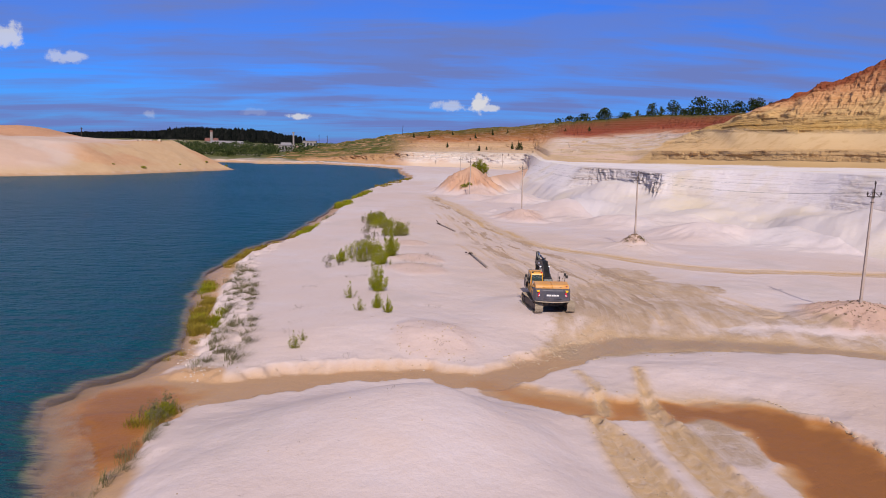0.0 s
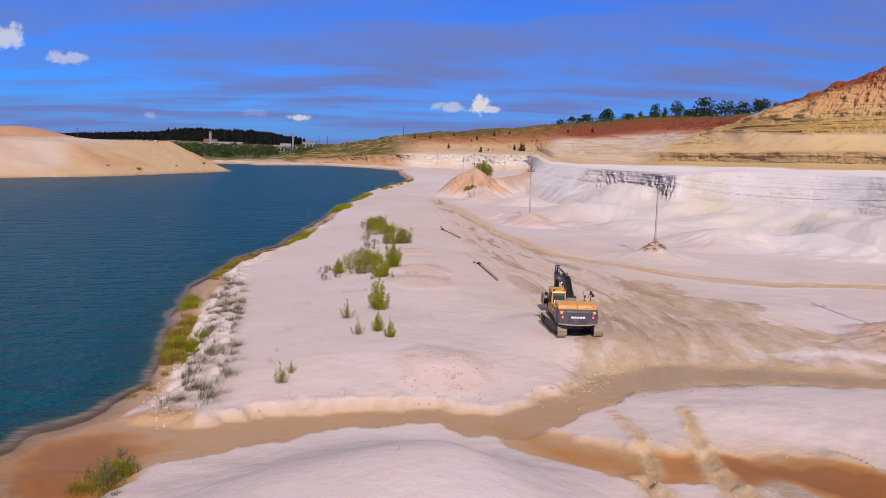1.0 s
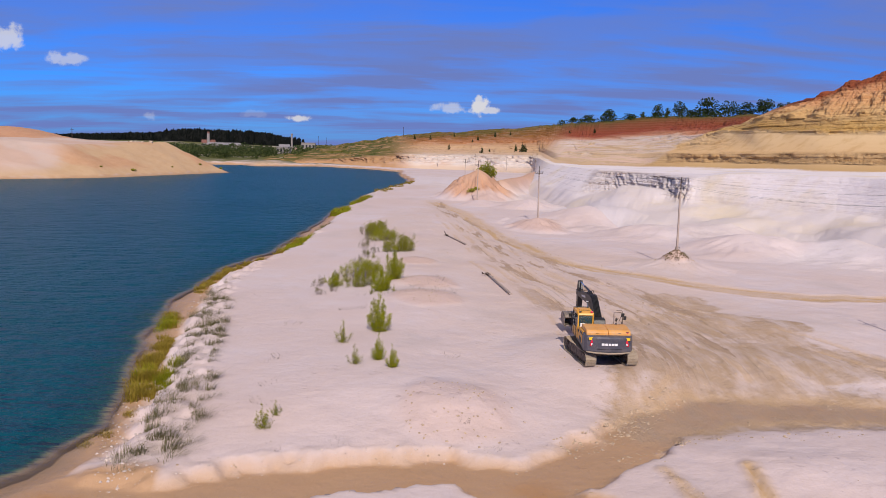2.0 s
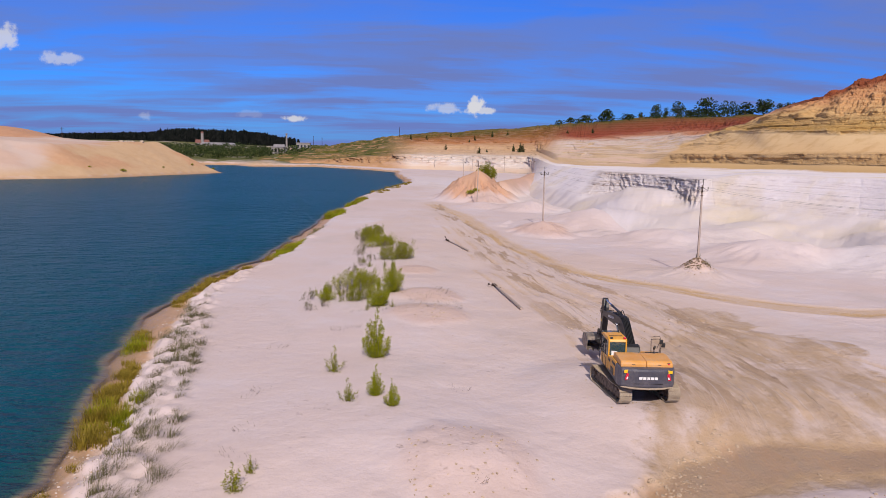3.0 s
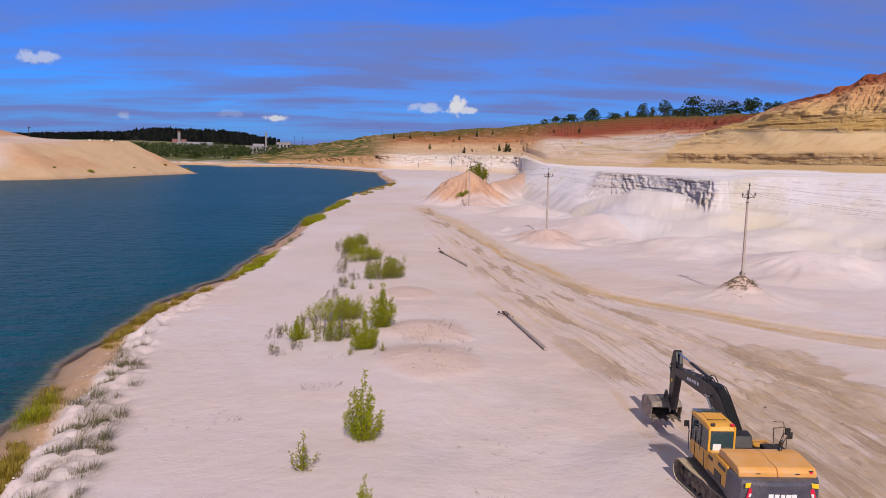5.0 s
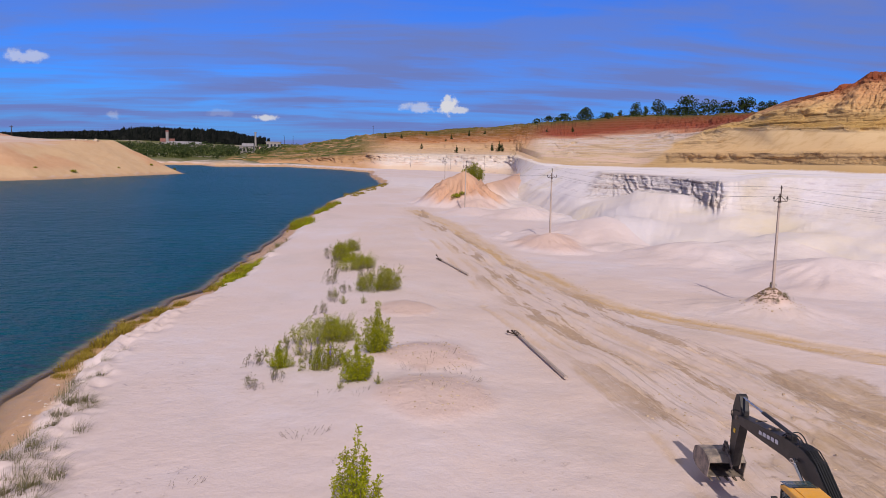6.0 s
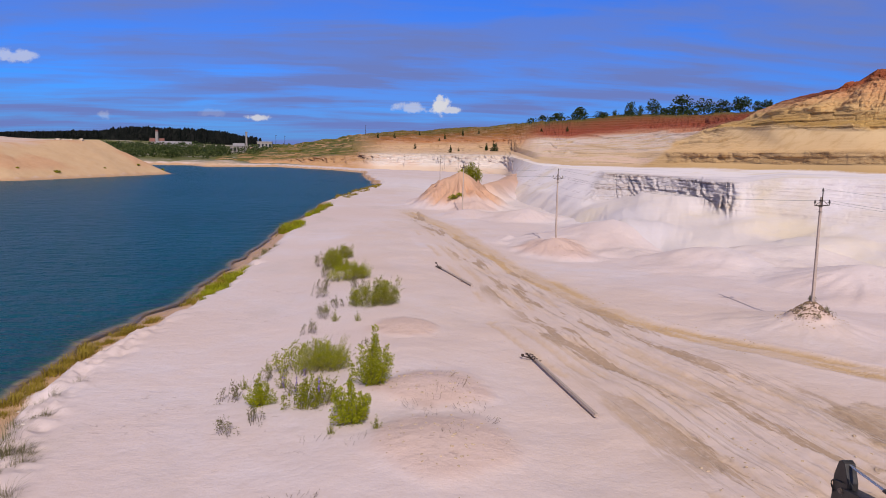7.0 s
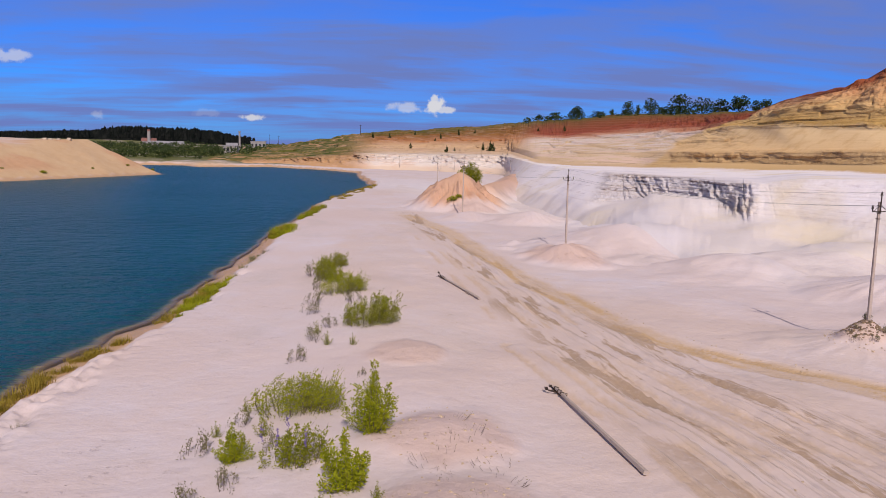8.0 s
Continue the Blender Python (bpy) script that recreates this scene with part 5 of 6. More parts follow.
    for px in (-0.27, 0.43):
        bm = bmesh.new()
        tube(bm, [(px, 1.15, 1.45), (px, 2.45, 2.75)], 0.095, 14)
        ram = put("boom_cylinder", bm, BLACK)
        bm = bmesh.new()
        tube(bm, [(px, 2.44, 2.74), (px, 3.2, 3.5)], 0.055, 12)
        disc(bm, (px, 3.22, 3.53), 0.11, 0.06, 16)
        part("rod", low(bm), CHROME, ram, "bright cylinder rod")
    bm = bmesh.new()
    disc(bm, (ox, 3.22, 3.53), 0.06, 0.42, 12)
    part("pin", low(bm), GRIMY, boom)
    # stick cylinder along the top
    bm = bmesh.new()
    tube(bm, [(ox, 3.9, 4.34), (ox, 5.6, 4.52)], 0.085, 14)
    box(bm, (ox, 3.9, 4.26), (0.22, 0.24, 0.26), 0.03)
    ram = put("stick_cylinder", bm, BLACK)
    bm = bmesh.new()
    tube(bm, [(ox, 5.58, 4.52), (ox, 7.0, 4.66)], 0.05, 12)
    part("rod", low(bm), CHROME, ram)
    # stick
    bm = bmesh.new()
    prism(bm, [(6.72, 3.35), (6.74, 4.0), (6.95, 4.72), (7.12, 4.80), (7.26, 4.68), (7.42, 4.0), (7.46, 3.3), (7.32, 1.4), (7.2, 0.62), (7.06, 0.55), (6.94, 0.66), (6.86, 1.6)], ox - 0.17, ox + 0.17, 0.03)
    stick = put("stick", bm, BLACK, label="black dipper stick")
    for sx in (-1, 1):
        bm = bmesh.new()
        box(bm, (ox + sx * 0.178, 7.1, 2.5), (0.008, 0.16, 0.3), 0, Matrix.Rotation(0.05, 4, "X"))
        part("sticker", low(bm), SIGNAL, stick, "yellow warning sticker")
        bm = bmesh.new()
        disc(bm, (ox + sx * 0.2, 6.95, 3.5), 0.13, 0.04, 16)
        part("pin", low(bm), GRIMY, stick)
    bm = bmesh.new()
    tube(bm, arc((ox - 0.2, 6.9, 3.9), (ox - 0.2, 7.3, 3.2), (ox - 0.2, 7.8, 3.8), 7), 0.022, 6)
    tube(bm, arc((ox - 0.14, 6.5, 3.85), (ox - 0.14, 7.35, 3.9), (ox - 0.14, 7.0, 4.6), 7), 0.022, 6)
    part("hose", low(bm), RUBBER, stick)
    bm = bmesh.new()
    tube(bm, [(ox, 7.5, 3.7), (ox, 7.58, 2.2)], 0.075, 12)
    box(bm, (ox, 7.46, 3.74), (0.2, 0.2, 0.2), 0.03)
    ram = put("bucket_cylinder", bm, BLACK)
    bm = bmesh.new()
    tube(bm, [(ox, 7.58, 2.22), (ox, 7.62, 1.35)], 0.045, 10)
    part("rod", low(bm), CHROME, ram)
    for sx in (-0.22, 0.22):
        bm = bmesh.new()
        tube(bm, [(ox + sx, 7.62, 1.33), (ox + sx, 7.1, 1.05)], 0.05, 8)
        tube(bm, [(ox + sx, 7.62, 1.33), (ox + sx, 7.72, 0.85)], 0.06, 8)
        put("link", bm, GRIMY)
    squeeze[0] = False
    # bucket: curved shell, open to the machine
    shell = [(7.05, 0.72), (7.35, 0.90), (7.8, 0.98), (8.3, 0.94), (8.62, 0.76), (8.72, 0.46), (8.62, 0.18), (8.36, 0.05), (7.8, 0.03), (7.2, 0.05)]
    inner = [(7.2, 0.08), (7.8, 0.065), (8.32, 0.09), (8.55, 0.21), (8.64, 0.46), (8.55, 0.72), (8.27, 0.88), (7.8, 0.925), (7.38, 0.85), (7.08, 0.68)]
    bm = bmesh.new()
    prism(bm, shell + inner, bx - 0.72, bx + 0.72)
    bucket = put("bucket", bm, BUCKET_STEEL, label="wide worn steel bucket resting on the sand")
    for sx in (-0.72, 0.72):
        bm = bmesh.new()
        prism(bm, shell, bx + sx - 0.02, bx + sx + 0.02, 0.008)
        part("cheek", bm, BUCKET_STEEL, bucket)
    for k in range(5):
        bm = bmesh.new()
        prism(bm, [(7.22, 0.015), (7.22, 0.10), (7.0, 0.075), (6.9, 0.03)], bx - 0.69 + 0.32 * k, bx - 0.59 + 0.32 * k, 0.01)
        part("tooth", bm, GRIMY, bucket)
    for k in (-0.16, 0.16):
        bm = bmesh.new()
        prism(bm, [(6.95, 0.5), (6.95, 0.72), (7.6, 1.38), (7.78, 1.36), (7.9, 1.08), (7.4, 0.9)], ox + k - 0.025, ox + k + 0.025)
        part("ear", bm, BUCKET_STEEL, bucket)
    for k in range(3):
        bm = bmesh.new()
        box(bm, (bx - 0.4 + 0.4 * k, 8.7, 0.46), (0.06, 0.06, 0.5), 0.01)
        part("wear_strip", bm, SHOE_STEEL, bucket)
    # the arm is stretched out: boom tip, stick and bucket stand further off, the elbow a little lower
    for ob in ex.children_recursive:
        for v in ob.data.vertices:
            y, z = v.co.y, v.co.z
            if y > 3.0:
                f = min(1.0, (y - 3.0) / 3.8)
                v.co.y = y + 0.85 * f + (0.2 * min(1.0, max(0.0, (2.6 - z) / 2.0)) if y > 6.6 else 0.0)
                v.co.z = z - 0.28 * f * min(1.0, max(0.0, (z - 1.5) / 1.5))
    return ex


excavator(10.95, 58.98, EXCAVATOR_FLOOR, 6.0, -2.5)


# ---- power line ----
def power_pole(m, length, label, group=""):
    pole = thing("power_pole", m, label, "power pole", group)
    bm = bmesh.new()
    rings = []
    for f in (0, 0.45, 1.0):
        w, d = 0.115 - 0.04 * f, 0.095 - 0.03 * f
        rings.append([bm.verts.new((sx * w, sy * d, f * length)) for sx, sy in ((-1, -0.75), (-0.75, -1), (0.75, -1), (1, -0.75), (1, 0.75), (0.75, 1), (-0.75, 1), (-1, 0.75))])
    for a, b in zip(rings, rings[1:]):
        for k in range(8):
            bm.faces.new((a[k], a[(k + 1) % 8], b[(k + 1) % 8], b[k]))
    bm.faces.new(rings[0][::-1])
    bm.faces.new(rings[-1])
    part("shaft", bm, CONCRETE, pole)
    bm = bmesh.new()
    tube(bm, [(-0.62, -0.12, length - 0.45), (-0.62, -0.12, length - 0.62), (0.62, -0.12, length - 0.62), (0.62, -0.12, length - 0.45)], 0.035, 6)
    tube(bm, [(0, -0.12, length - 0.75), (0, -0.12, length + 0.42)], 0.04, 6)
    tube(bm, [(-0.55, -0.12, length - 0.6), (0, -0.12, length - 0.2)], 0.02, 6)
    tube(bm, [(0.55, -0.12, length - 0.6), (0, -0.12, length - 0.2)], 0.02, 6)
    cross = part("crossarm", bm, IRON, pole, "rusty iron crossarm")
    for px, pz in ((-0.62, length - 0.45), (0.62, length - 0.45), (0, length + 0.42)):
        bm = bmesh.new()
        for r, h in ((0.10, 0.0), (0.075, 0.08), (0.05, 0.15)):
            bmesh.ops.create_cone(bm, cap_ends=True, segments=12, radius1=r, radius2=r * 0.6, depth=0.1, matrix=Matrix.Translation((px, -0.12, pz + 0.05 + h)))
        part("insulator", bm, PORCELAIN, cross)
    for bz in (length - 0.25, length - 0.72, length - 1.1):
        bm = bmesh.new()
        box(bm, (0, 0, bz), (0.24, 0.22, 0.05), 0.01)
        part("clamp", bm, IRON, pole)
    return pole


POLES = [(36.9, 58.4, 9.6, 1.0), (30.0, 98.8, 8.1, -0.4), (20.2, 139.3, 8.45, -0.6), (13.8, 189, 9.2, 0.4), (16, 268, 9.0, 0)]
tops = []
for px, py, ph, lean in POLES:
    pz = ground_z(px, py)
    m = pose(px, py, pz - 0.25, 0, lean, 8)
    power_pole(m, ph, "weathered concrete power pole standing in a sand mound", "power line")
    tops.append([m @ Vector(p) for p in ((-0.62, -0.12, ph - 0.25), (0.62, -0.12, ph - 0.25), (0, -0.12, ph + 0.62))])
for a, b in zip(tops, tops[1:]):
    for p, q in zip(a, b):
        bm = bmesh.new()
        mid = (p + q) / 2 - Vector((0, 0, 1.6))
        tube(bm, arc(p, q, mid, 14), 0.008, 5)
        me = bpy.data.meshes.new("power_line_wire")
        bm.to_mesh(me)
        bm.free()
        me.materials.append(WIRE)
        tagged(new("power_line_wire", me), "thin grey aluminium wire hung between the poles", "wire", "wires")


def fallen_pole(ax, ay, bx, by, length, roll):
    """Lies on the sand with its head at a, its foot at b."""
    a, b = Vector((ax, ay, ground_z(ax, ay) + 0.14)), Vector((bx, by, ground_z(bx, by) + 0.13))
    q = (a - b).to_track_quat("Z", "Y").to_matrix().to_4x4()
    m = Matrix.Translation(b) @ q @ Matrix.Rotation(radians(roll), 4, "Z")
    return power_pole(m, (a - b).length, "broken concrete power pole lying on the sand")


fallen_pole(6.95, 91.3, 8.15, 81.0, 10, 20)
fallen_pole(3.95, 125.0, 6.25, 114.6, 10, 60)


# ---- plants ----
def leaf_material(name, a, b, dry=0.0):
    m, n, l, bs = make_material(name)
    g = n.new("ShaderNodeNewGeometry")
    col = blend(n, l, g.outputs["Random Per Island"], a, b)
    col = blend(n, l, range_node(n, l, noise_node(n, l, 1.3), 0.35, 0.7), col, [c * 0.65 for c in b])
    l.new(col, bs.inputs["Base Color"])
    bs.inputs["Roughness"].default_value = 0.6
    bs.inputs["Specular IOR Level"].default_value = 0.15
    tr = n.new("ShaderNodeBsdfTranslucent")
    l.new(col, tr.inputs["Color"])
    mx = n.new("ShaderNodeMixShader")
    mx.inputs[0].default_value = 0.3
    l.new(bs.outputs[0], mx.inputs[1])
    l.new(tr.outputs[0], mx.inputs[2])
    l.new(mx.outputs[0], n["Material Output"].inputs["Surface"])
    return m


LEAF = leaf_material("fresh shrub leaf", (0.13, 0.17, 0.006), (0.46, 0.47, 0.018))
WILLOW = leaf_material("yellowish willow leaf", (0.15, 0.18, 0.01), (0.36, 0.36, 0.02))
OLIVE = leaf_material("olive sedge", (0.18, 0.145, 0.015), (0.42, 0.31, 0.05))
GREYGREEN = leaf_material("dusty grey-green weed", (0.12, 0.12, 0.055), (0.31, 0.28, 0.14))
BLOSSOM = leaf_material("violet blossom", (0.16, 0.10, 0.35), (0.30, 0.22, 0.5))
TWIG = plain("dry twig bark", (0.12, 0.085, 0.06), 0.85, 0, 0.35, 12)


def leaves_mesh(name, points, size, material, rng, slim=0.45, droop=0.0):
    """Small folded leaves, four triangles each, at points with a direction."""
    co, fa = [], []
    for p, d in points:
        s = size * rng.uniform(0.6, 1.35)
        d = Vector(d) + Vector((rng.uniform(-1, 1), rng.uniform(-1, 1), rng.uniform(-0.7, 0.9) - droop)) * 0.9
        d.normalize()
        w = d.cross(Vector((rng.uniform(-1, 1), rng.uniform(-1, 1), rng.uniform(-1, 1)))).normalized() * s * slim
        n = d.cross(w).normalized() * s * 0.12
        p = Vector(p)
        k = len(co)
        co += [p, p + d * s * 0.5 + w * 0.5 + n, p + d * s, p + d * s * 0.5 - w * 0.5 + n, p + d * s * 0.5]
        fa += [(k, k + 1, k + 4), (k + 1, k + 2, k + 4), (k + 2, k + 3, k + 4), (k + 3, k, k + 4)]
    me = bpy.data.meshes.new(name)
    me.from_pydata([tuple(v) for v in co], [], fa)
    me.materials.append(material)
    return me


def shrub(name, label, height, width, stems, leaves, size, material, seed, shape="cone", bare=0.0, flowers=0, wisps=0, lean=0.0):
    """Leafy shoots that rise from a spread base; wisps are thin bare shoots that lean aside."""
    rng = random.Random(seed)
    ob = thing(name, Matrix(), label, name.replace("_", " "))
    bm = bmesh.new()
    pts = []
    for k in range(stems):
        a, r = rng.uniform(0, 6.283), (rng.random() ** (0.72 if shape == "cone" else 0.55) if k else 0.0)
        flat = 0.62 if shape == "dome" else 1.0
        h = height * (rng.uniform(0.62, 1.0) if k else 0.92)
        h *= (1.0 - 0.66 * r) if shape == "cone" else (1.0 - 0.45 * r ** 2)
        foot, top = (0.10, 0.50) if shape == "cone" else (0.40, 0.48)
        base = Vector((math.cos(a) * r * width * foot, math.sin(a) * r * width * foot * flat, -0.05))
        tip = Vector((math.cos(a) * r * width * top + lean * h, math.sin(a) * r * width * top * flat, h))
        mid = (base + tip) / 2 + Vector((math.cos(a) * 0.06 * width, math.sin(a) * 0.06 * width, -0.06 * height)) + Vector((rng.gauss(0, 0.03), rng.gauss(0, 0.03), 0)) * height
        line = arc(base, tip, mid, 6)
        tube(bm, line, 0.010 * height ** 0.5, 4, 0.003)
        spire = width * rng.uniform(0.08, 0.15)
        for i in range(max(1, int(leaves / stems * (0.35 + 1.3 * h / height)))):
            t = bare + (1.0 - bare) * rng.random() ** 0.8
            u = min(0.999, t) * 6
            j = int(u)
            p = line[j].lerp(line[j + 1], u - j)
            side = Vector((rng.gauss(0, 1), rng.gauss(0, 1), rng.gauss(0.35, 0.6)))
            pts.append((p + side.normalized() * spire * (1.1 - 0.85 * t) * rng.random() ** 0.6, side))
    for k in range(wisps):
        a, r = rng.uniform(-0.9, 0.9), rng.random()
        base = Vector((width * rng.uniform(-0.1, 0.36), width * rng.uniform(-0.2, 0.2), -0.03))
        tip = base + Vector((height * rng.uniform(0.05, 0.55), rng.gauss(0, 0.15), height * rng.uniform(0.45, 1.05)))
        line = arc(base, tip, (base + tip) / 2 + Vector((-0.08, 0, 0.12)) * height, 5)
        tube(bm, line, 0.006, 4, 0.002)
        for i in range(9):
            t = rng.uniform(0.3, 1.0)
            pts.append((base.lerp(tip, t) + Vector((rng.gauss(0, 0.03), rng.gauss(0, 0.03), 0.06)), tip - base))
    part("stem", bm, TWIG, ob)
    lv = new("leaves", leaves_mesh("leaves", pts, size, material, rng))
    lv.parent = ob
    if flowers:
        fp = []
        for k in range(flowers):
            a, r = rng.uniform(0, 6.283), rng.uniform(0.2, 0.5) * width
            for i in range(26):
                fp.append(((math.cos(a) * r + rng.gauss(0, 0.02), math.sin(a) * r + rng.gauss(0, 0.02), height * rng.uniform(0.55, 0.95)), (0, 0, 1)))
        fl = new("blossom", leaves_mesh("blossom", fp, 0.07, BLOSSOM, rng, 0.7))
        fl["kind"] = "stuff"
        fl.parent = ob
        tagged(fl, "violet flower spikes")
    return ob


def place(model, m, used):
    """The model itself goes to its first place, copies to the others."""
    if model.name not in used:
        used.add(model.name)
        model.matrix_basis = m
        return model
    return copy_thing(model, m @ Matrix.Diagonal((*(1 / k for k in model.scale), 1)))


def set_plant(model, x, y, scale, turn, sink=0.03, tall=1.0, used=set()):
    m = Matrix.Translation((x, y, ground_z(x, y) - sink)) @ Matrix.Rotation(radians(turn), 4, "Z") @ Matrix.Diagonal((scale, scale, scale * tall, 1))
    return place(model, m, used)


SAPLING = shrub("poplar_shrub", "dense leafy green poplar shrub rooted in sand", 2.9, 2.3, 34, 5200, 0.105, LEAF, 1)
SAPLING_B = shrub("poplar_shrub", "bushy green poplar shrub on bare sand", 2.1, 2.1, 30, 4200, 0.10, LEAF, 2)
SLENDER = shrub("poplar_sapling", "slender upright poplar sapling on bare sand", 3.0, 1.7, 22, 3600, 0.105, LEAF, 3)
SMALL = shrub("small_sapling", "small sparse leafy sapling on bare sand", 1.3, 1.1, 9, 420, 0.09, WILLOW, 4)
SPREADING = shrub("willow_bush", "wide spreading willow bush with thin grey shoots", 1.8, 4.2, 80, 5200, 0.10, LEAF, 5, "dome", 0.05, 0, 90, 0.12)
LIGHT_WILLOW = shrub("willow_bush", "yellow-green willow bush with feathery shoots", 1.7, 2.9, 60, 3600, 0.105, WILLOW, 6, "dome", 0.05, 0, 60, 0.1)
FLOWERING = shrub("flowering_bush", "loose green bush with violet flower spikes", 1.4, 2.2, 22, 1700, 0.10, WILLOW, 7, "dome", 0, 4, 20, 0.15)
WEED = shrub("sand_weed", "thin dusty weed with few leaves", 0.9, 1.5, 12, 150, 0.09, GREYGREEN, 8, "dome", 0.3, 0, 6, 0.3)
DRY = shrub("dry_twigs", "dry leafless twigs lying in the sand", 0.35, 1.6, 12, 14, 0.06, GREYGREEN, 9, "dome", 0.6, 0, 0, 0.8)

# the trees and bushes on the spit, from the near end to the far end
for model, px, py, sc, tn in ((SLENDER, -3.2, 65.0, 1.06, 0), (SMALL, -5.5, 62.2, 1.15, 0), (SLENDER, -2.9, 57.7, 0.56, 90), (SMALL, -4.3, 56.9, 0.95, 150), (SLENDER, -2.05, 56.1, 0.48, 200), (SMALL, -8.0, 48.3, 0.95, 60), (SMALL, -7.6, 49.6, 0.6, 10),
                              (SAPLING, -2.8, 84.3, 1.06, 10), (SAPLING_B, -3.75, 79.4, 1.1, 80), (SPREADING, -6.3, 88.0, 1.0, 0), (SAPLING_B, -8.3, 82.6, 0.78, 200), (FLOWERING, -5.9, 81.8, 1.15, 10), (SMALL, -7.5, 85.2, 0.9, 30), (SMALL, -4.6, 78.2, 0.45, 75), (SMALL, -2.6, 78.2, 0.5, 10),
                              (LIGHT_WILLOW, -6.9, 131.5, 0.95, 0), (SPREADING, -5.3, 116.5, 0.95, 20), (LIGHT_WILLOW, -6.9, 123.5, 1.2, 120), (LIGHT_WILLOW, -2.9, 104.2, 1.25, 10), (SMALL, -3.6, 107.5, 1.0, 77),
                              (SMALL, -5.6, 99.5, 0.7, 10), (SMALL, -4.0, 99.0, 0.6, 75), (SMALL, -6.5, 102.5, 0.7, 200), (SMALL, -9.6, 85.6, 0.6, 75), (SMALL, -8.8, 88.4, 0.6, 190),
                              (WEED, -10.1, 83.8, 1.1, 20), (WEED, -9.2, 79.0, 0.9, 140), (WEED, -8.2, 80.2, 0.9, 100), (WEED, -8.8, 86.8, 0.9, 0), (WEED, -7.0, 83.4, 0.8, 60), (WEED, -7.3, 96.5, 1.1, 30), (WEED, -6.4, 100.5, 1.2, 130), (WEED, -5.6, 104, 1.1, 220), (WEED, -7.4, 109, 1.3, 310),
                              (WEED, -7.6, 113, 1.3, 10), (WEED, -7.6, 119, 1.5, 80), (WEED, -4.2, 112, 1.3, 200), (WEED, -8.4, 126, 1.6, 150), (WEED, -3.4, 92.5, 0.5, 33)):
    set_plant(model, px, py, sc * 1.08, tn)
for px, py, sc, tn in ((-5.4, 71.9, 1.2, 20), (-6.2, 72.2, 1.0, 190), (-5.2, 77.5, 1.0, 0), (-4.0, 69.0, 0.7, 100), (-7.7, 49.5, 1.1, 66), (-8.6, 51.2, 1.0, 150), (1.7, 59.5, 0.8, 12), (1.2, 59.9, 0.6, 80), (1.5, 83.5, 1.4, 40), (-0.6, 81, 1.2, 140),
                       (0.6, 77.5, 1.0, 220), (1.5, 49.0, 1.0, 300), (3.0, 46.7, 0.7, 10), (-1.0, 33.6, 0.5, 60), (-4.5, 29.5, 0.4, 5), (-9.2, 59.6, 0.9, 200), (-9.5, 58.4, 0.8, 40), (-8.8, 39.6, 0.5, 20), (-7.6, 40.5, 0.6, 80), (-6.2, 41.0, 0.45, 160), (-9.8, 38.4, 0.5, 230),
                       (-1.4, 38.6, 0.6, 10), (0.4, 82.6, 1.3, 75), (1.9, 81.4, 1.3, 190), (-0.2, 80.0, 0.9, 250), (-6.8, 92, 0.8, 33), (-9.8, 68, 1.0, 5), (-7.2, 46.4, 0.8, 290), (-4.2, 46.8, 0.8, 99), (-8.9, 54, 0.9, 222), (2.4, 79.8, 1.1, 310), (1.0, 85.2, 1.0, 10), (-3.4, 77.0, 0.9, 44)):
    set_plant(DRY, px, py, sc, tn)


def tuft(name, label, blades, height, spread_r, material, seed, curve=0.6, width=0.024, aside=0.0):
    rng = random.Random(seed)
    co, fa = [], []
    for b in range(blades):
        a, r = rng.uniform(0, 6.283), spread_r * rng.random() ** 0.7
        h, w = height * rng.uniform(0.5, 1.1), width * rng.uniform(0.5, 1.2)
        base = Vector((math.cos(a) * r, math.sin(a) * r, -0.04))
        lean = Vector((math.cos(a) + rng.gauss(0, 0.5), math.sin(a) + rng.gauss(0, 0.5), 0)) * curve * h * rng.uniform(0.2, 1) + Vector((aside * h * rng.uniform(0.3, 1.2), 0, 0))
        side = lean.cross(Vector((0, 0, 1)))
        side = side.normalized() * w if side.length > 1e-6 else Vector((w, 0, 0))
        k = len(co)
        for i, f in enumerate((0, 0.45, 0.8, 1.0)):
            p = base + lean * f * f + Vector((0, 0, h * (f - 0.25 * curve * f * f)))
            co += [p - side * (1 - f), p + side * (1 - f)]
        for i in range(3):
            fa.append((k + 2 * i, k + 2 * i + 1, k + 2 * i + 3, k + 2 * i + 2))
    me = bpy.data.meshes.new(name)
    me.from_pydata([tuple(v) for v in co], [], fa)
    me.materials.append(material)
    return tagged(new(name, me), label, "grass tuft", "grass along the shore")


SEDGE = [tuft("sedge_tuft", "olive and brown sedge tuft at the water's edge", 150, 0.6, 0.7, OLIVE, 21), tuft("sedge_tuft", "olive and brown sedge tuft at the water's edge", 130, 0.75, 0.6, OLIVE, 22)]
REED = [tuft("reed_tuft", "green reed clump on the lake bank", 150, 0.9, 0.55, WILLOW, 23), tuft("reed_tuft", "green reed clump on the lake bank", 130, 0.75, 0.7, LEAF, 24)]
STRAW = [tuft("bank_weed", "dusty grey-green weeds hanging over the bank", 85, 1.15, 0.5, GREYGREEN, 25, 0.7, 0.010, 0.9), tuft("bank_weed", "dusty grey-green weeds hanging over the bank", 70, 1.0, 0.65, GREYGREEN, 26, 0.8, 0.010, 1.1),
         tuft("bank_weed", "dusty grey-green weeds hanging over the bank", 90, 0.8, 0.4, GREYGREEN, 27, 0.6, 0.014, 0.6)]


def shore_x(y):
    pts = EAST_SHORE
    return float(np.interp(y, [p[1] for p in pts], [p[0] for p in pts]))


rng = random.Random(77)
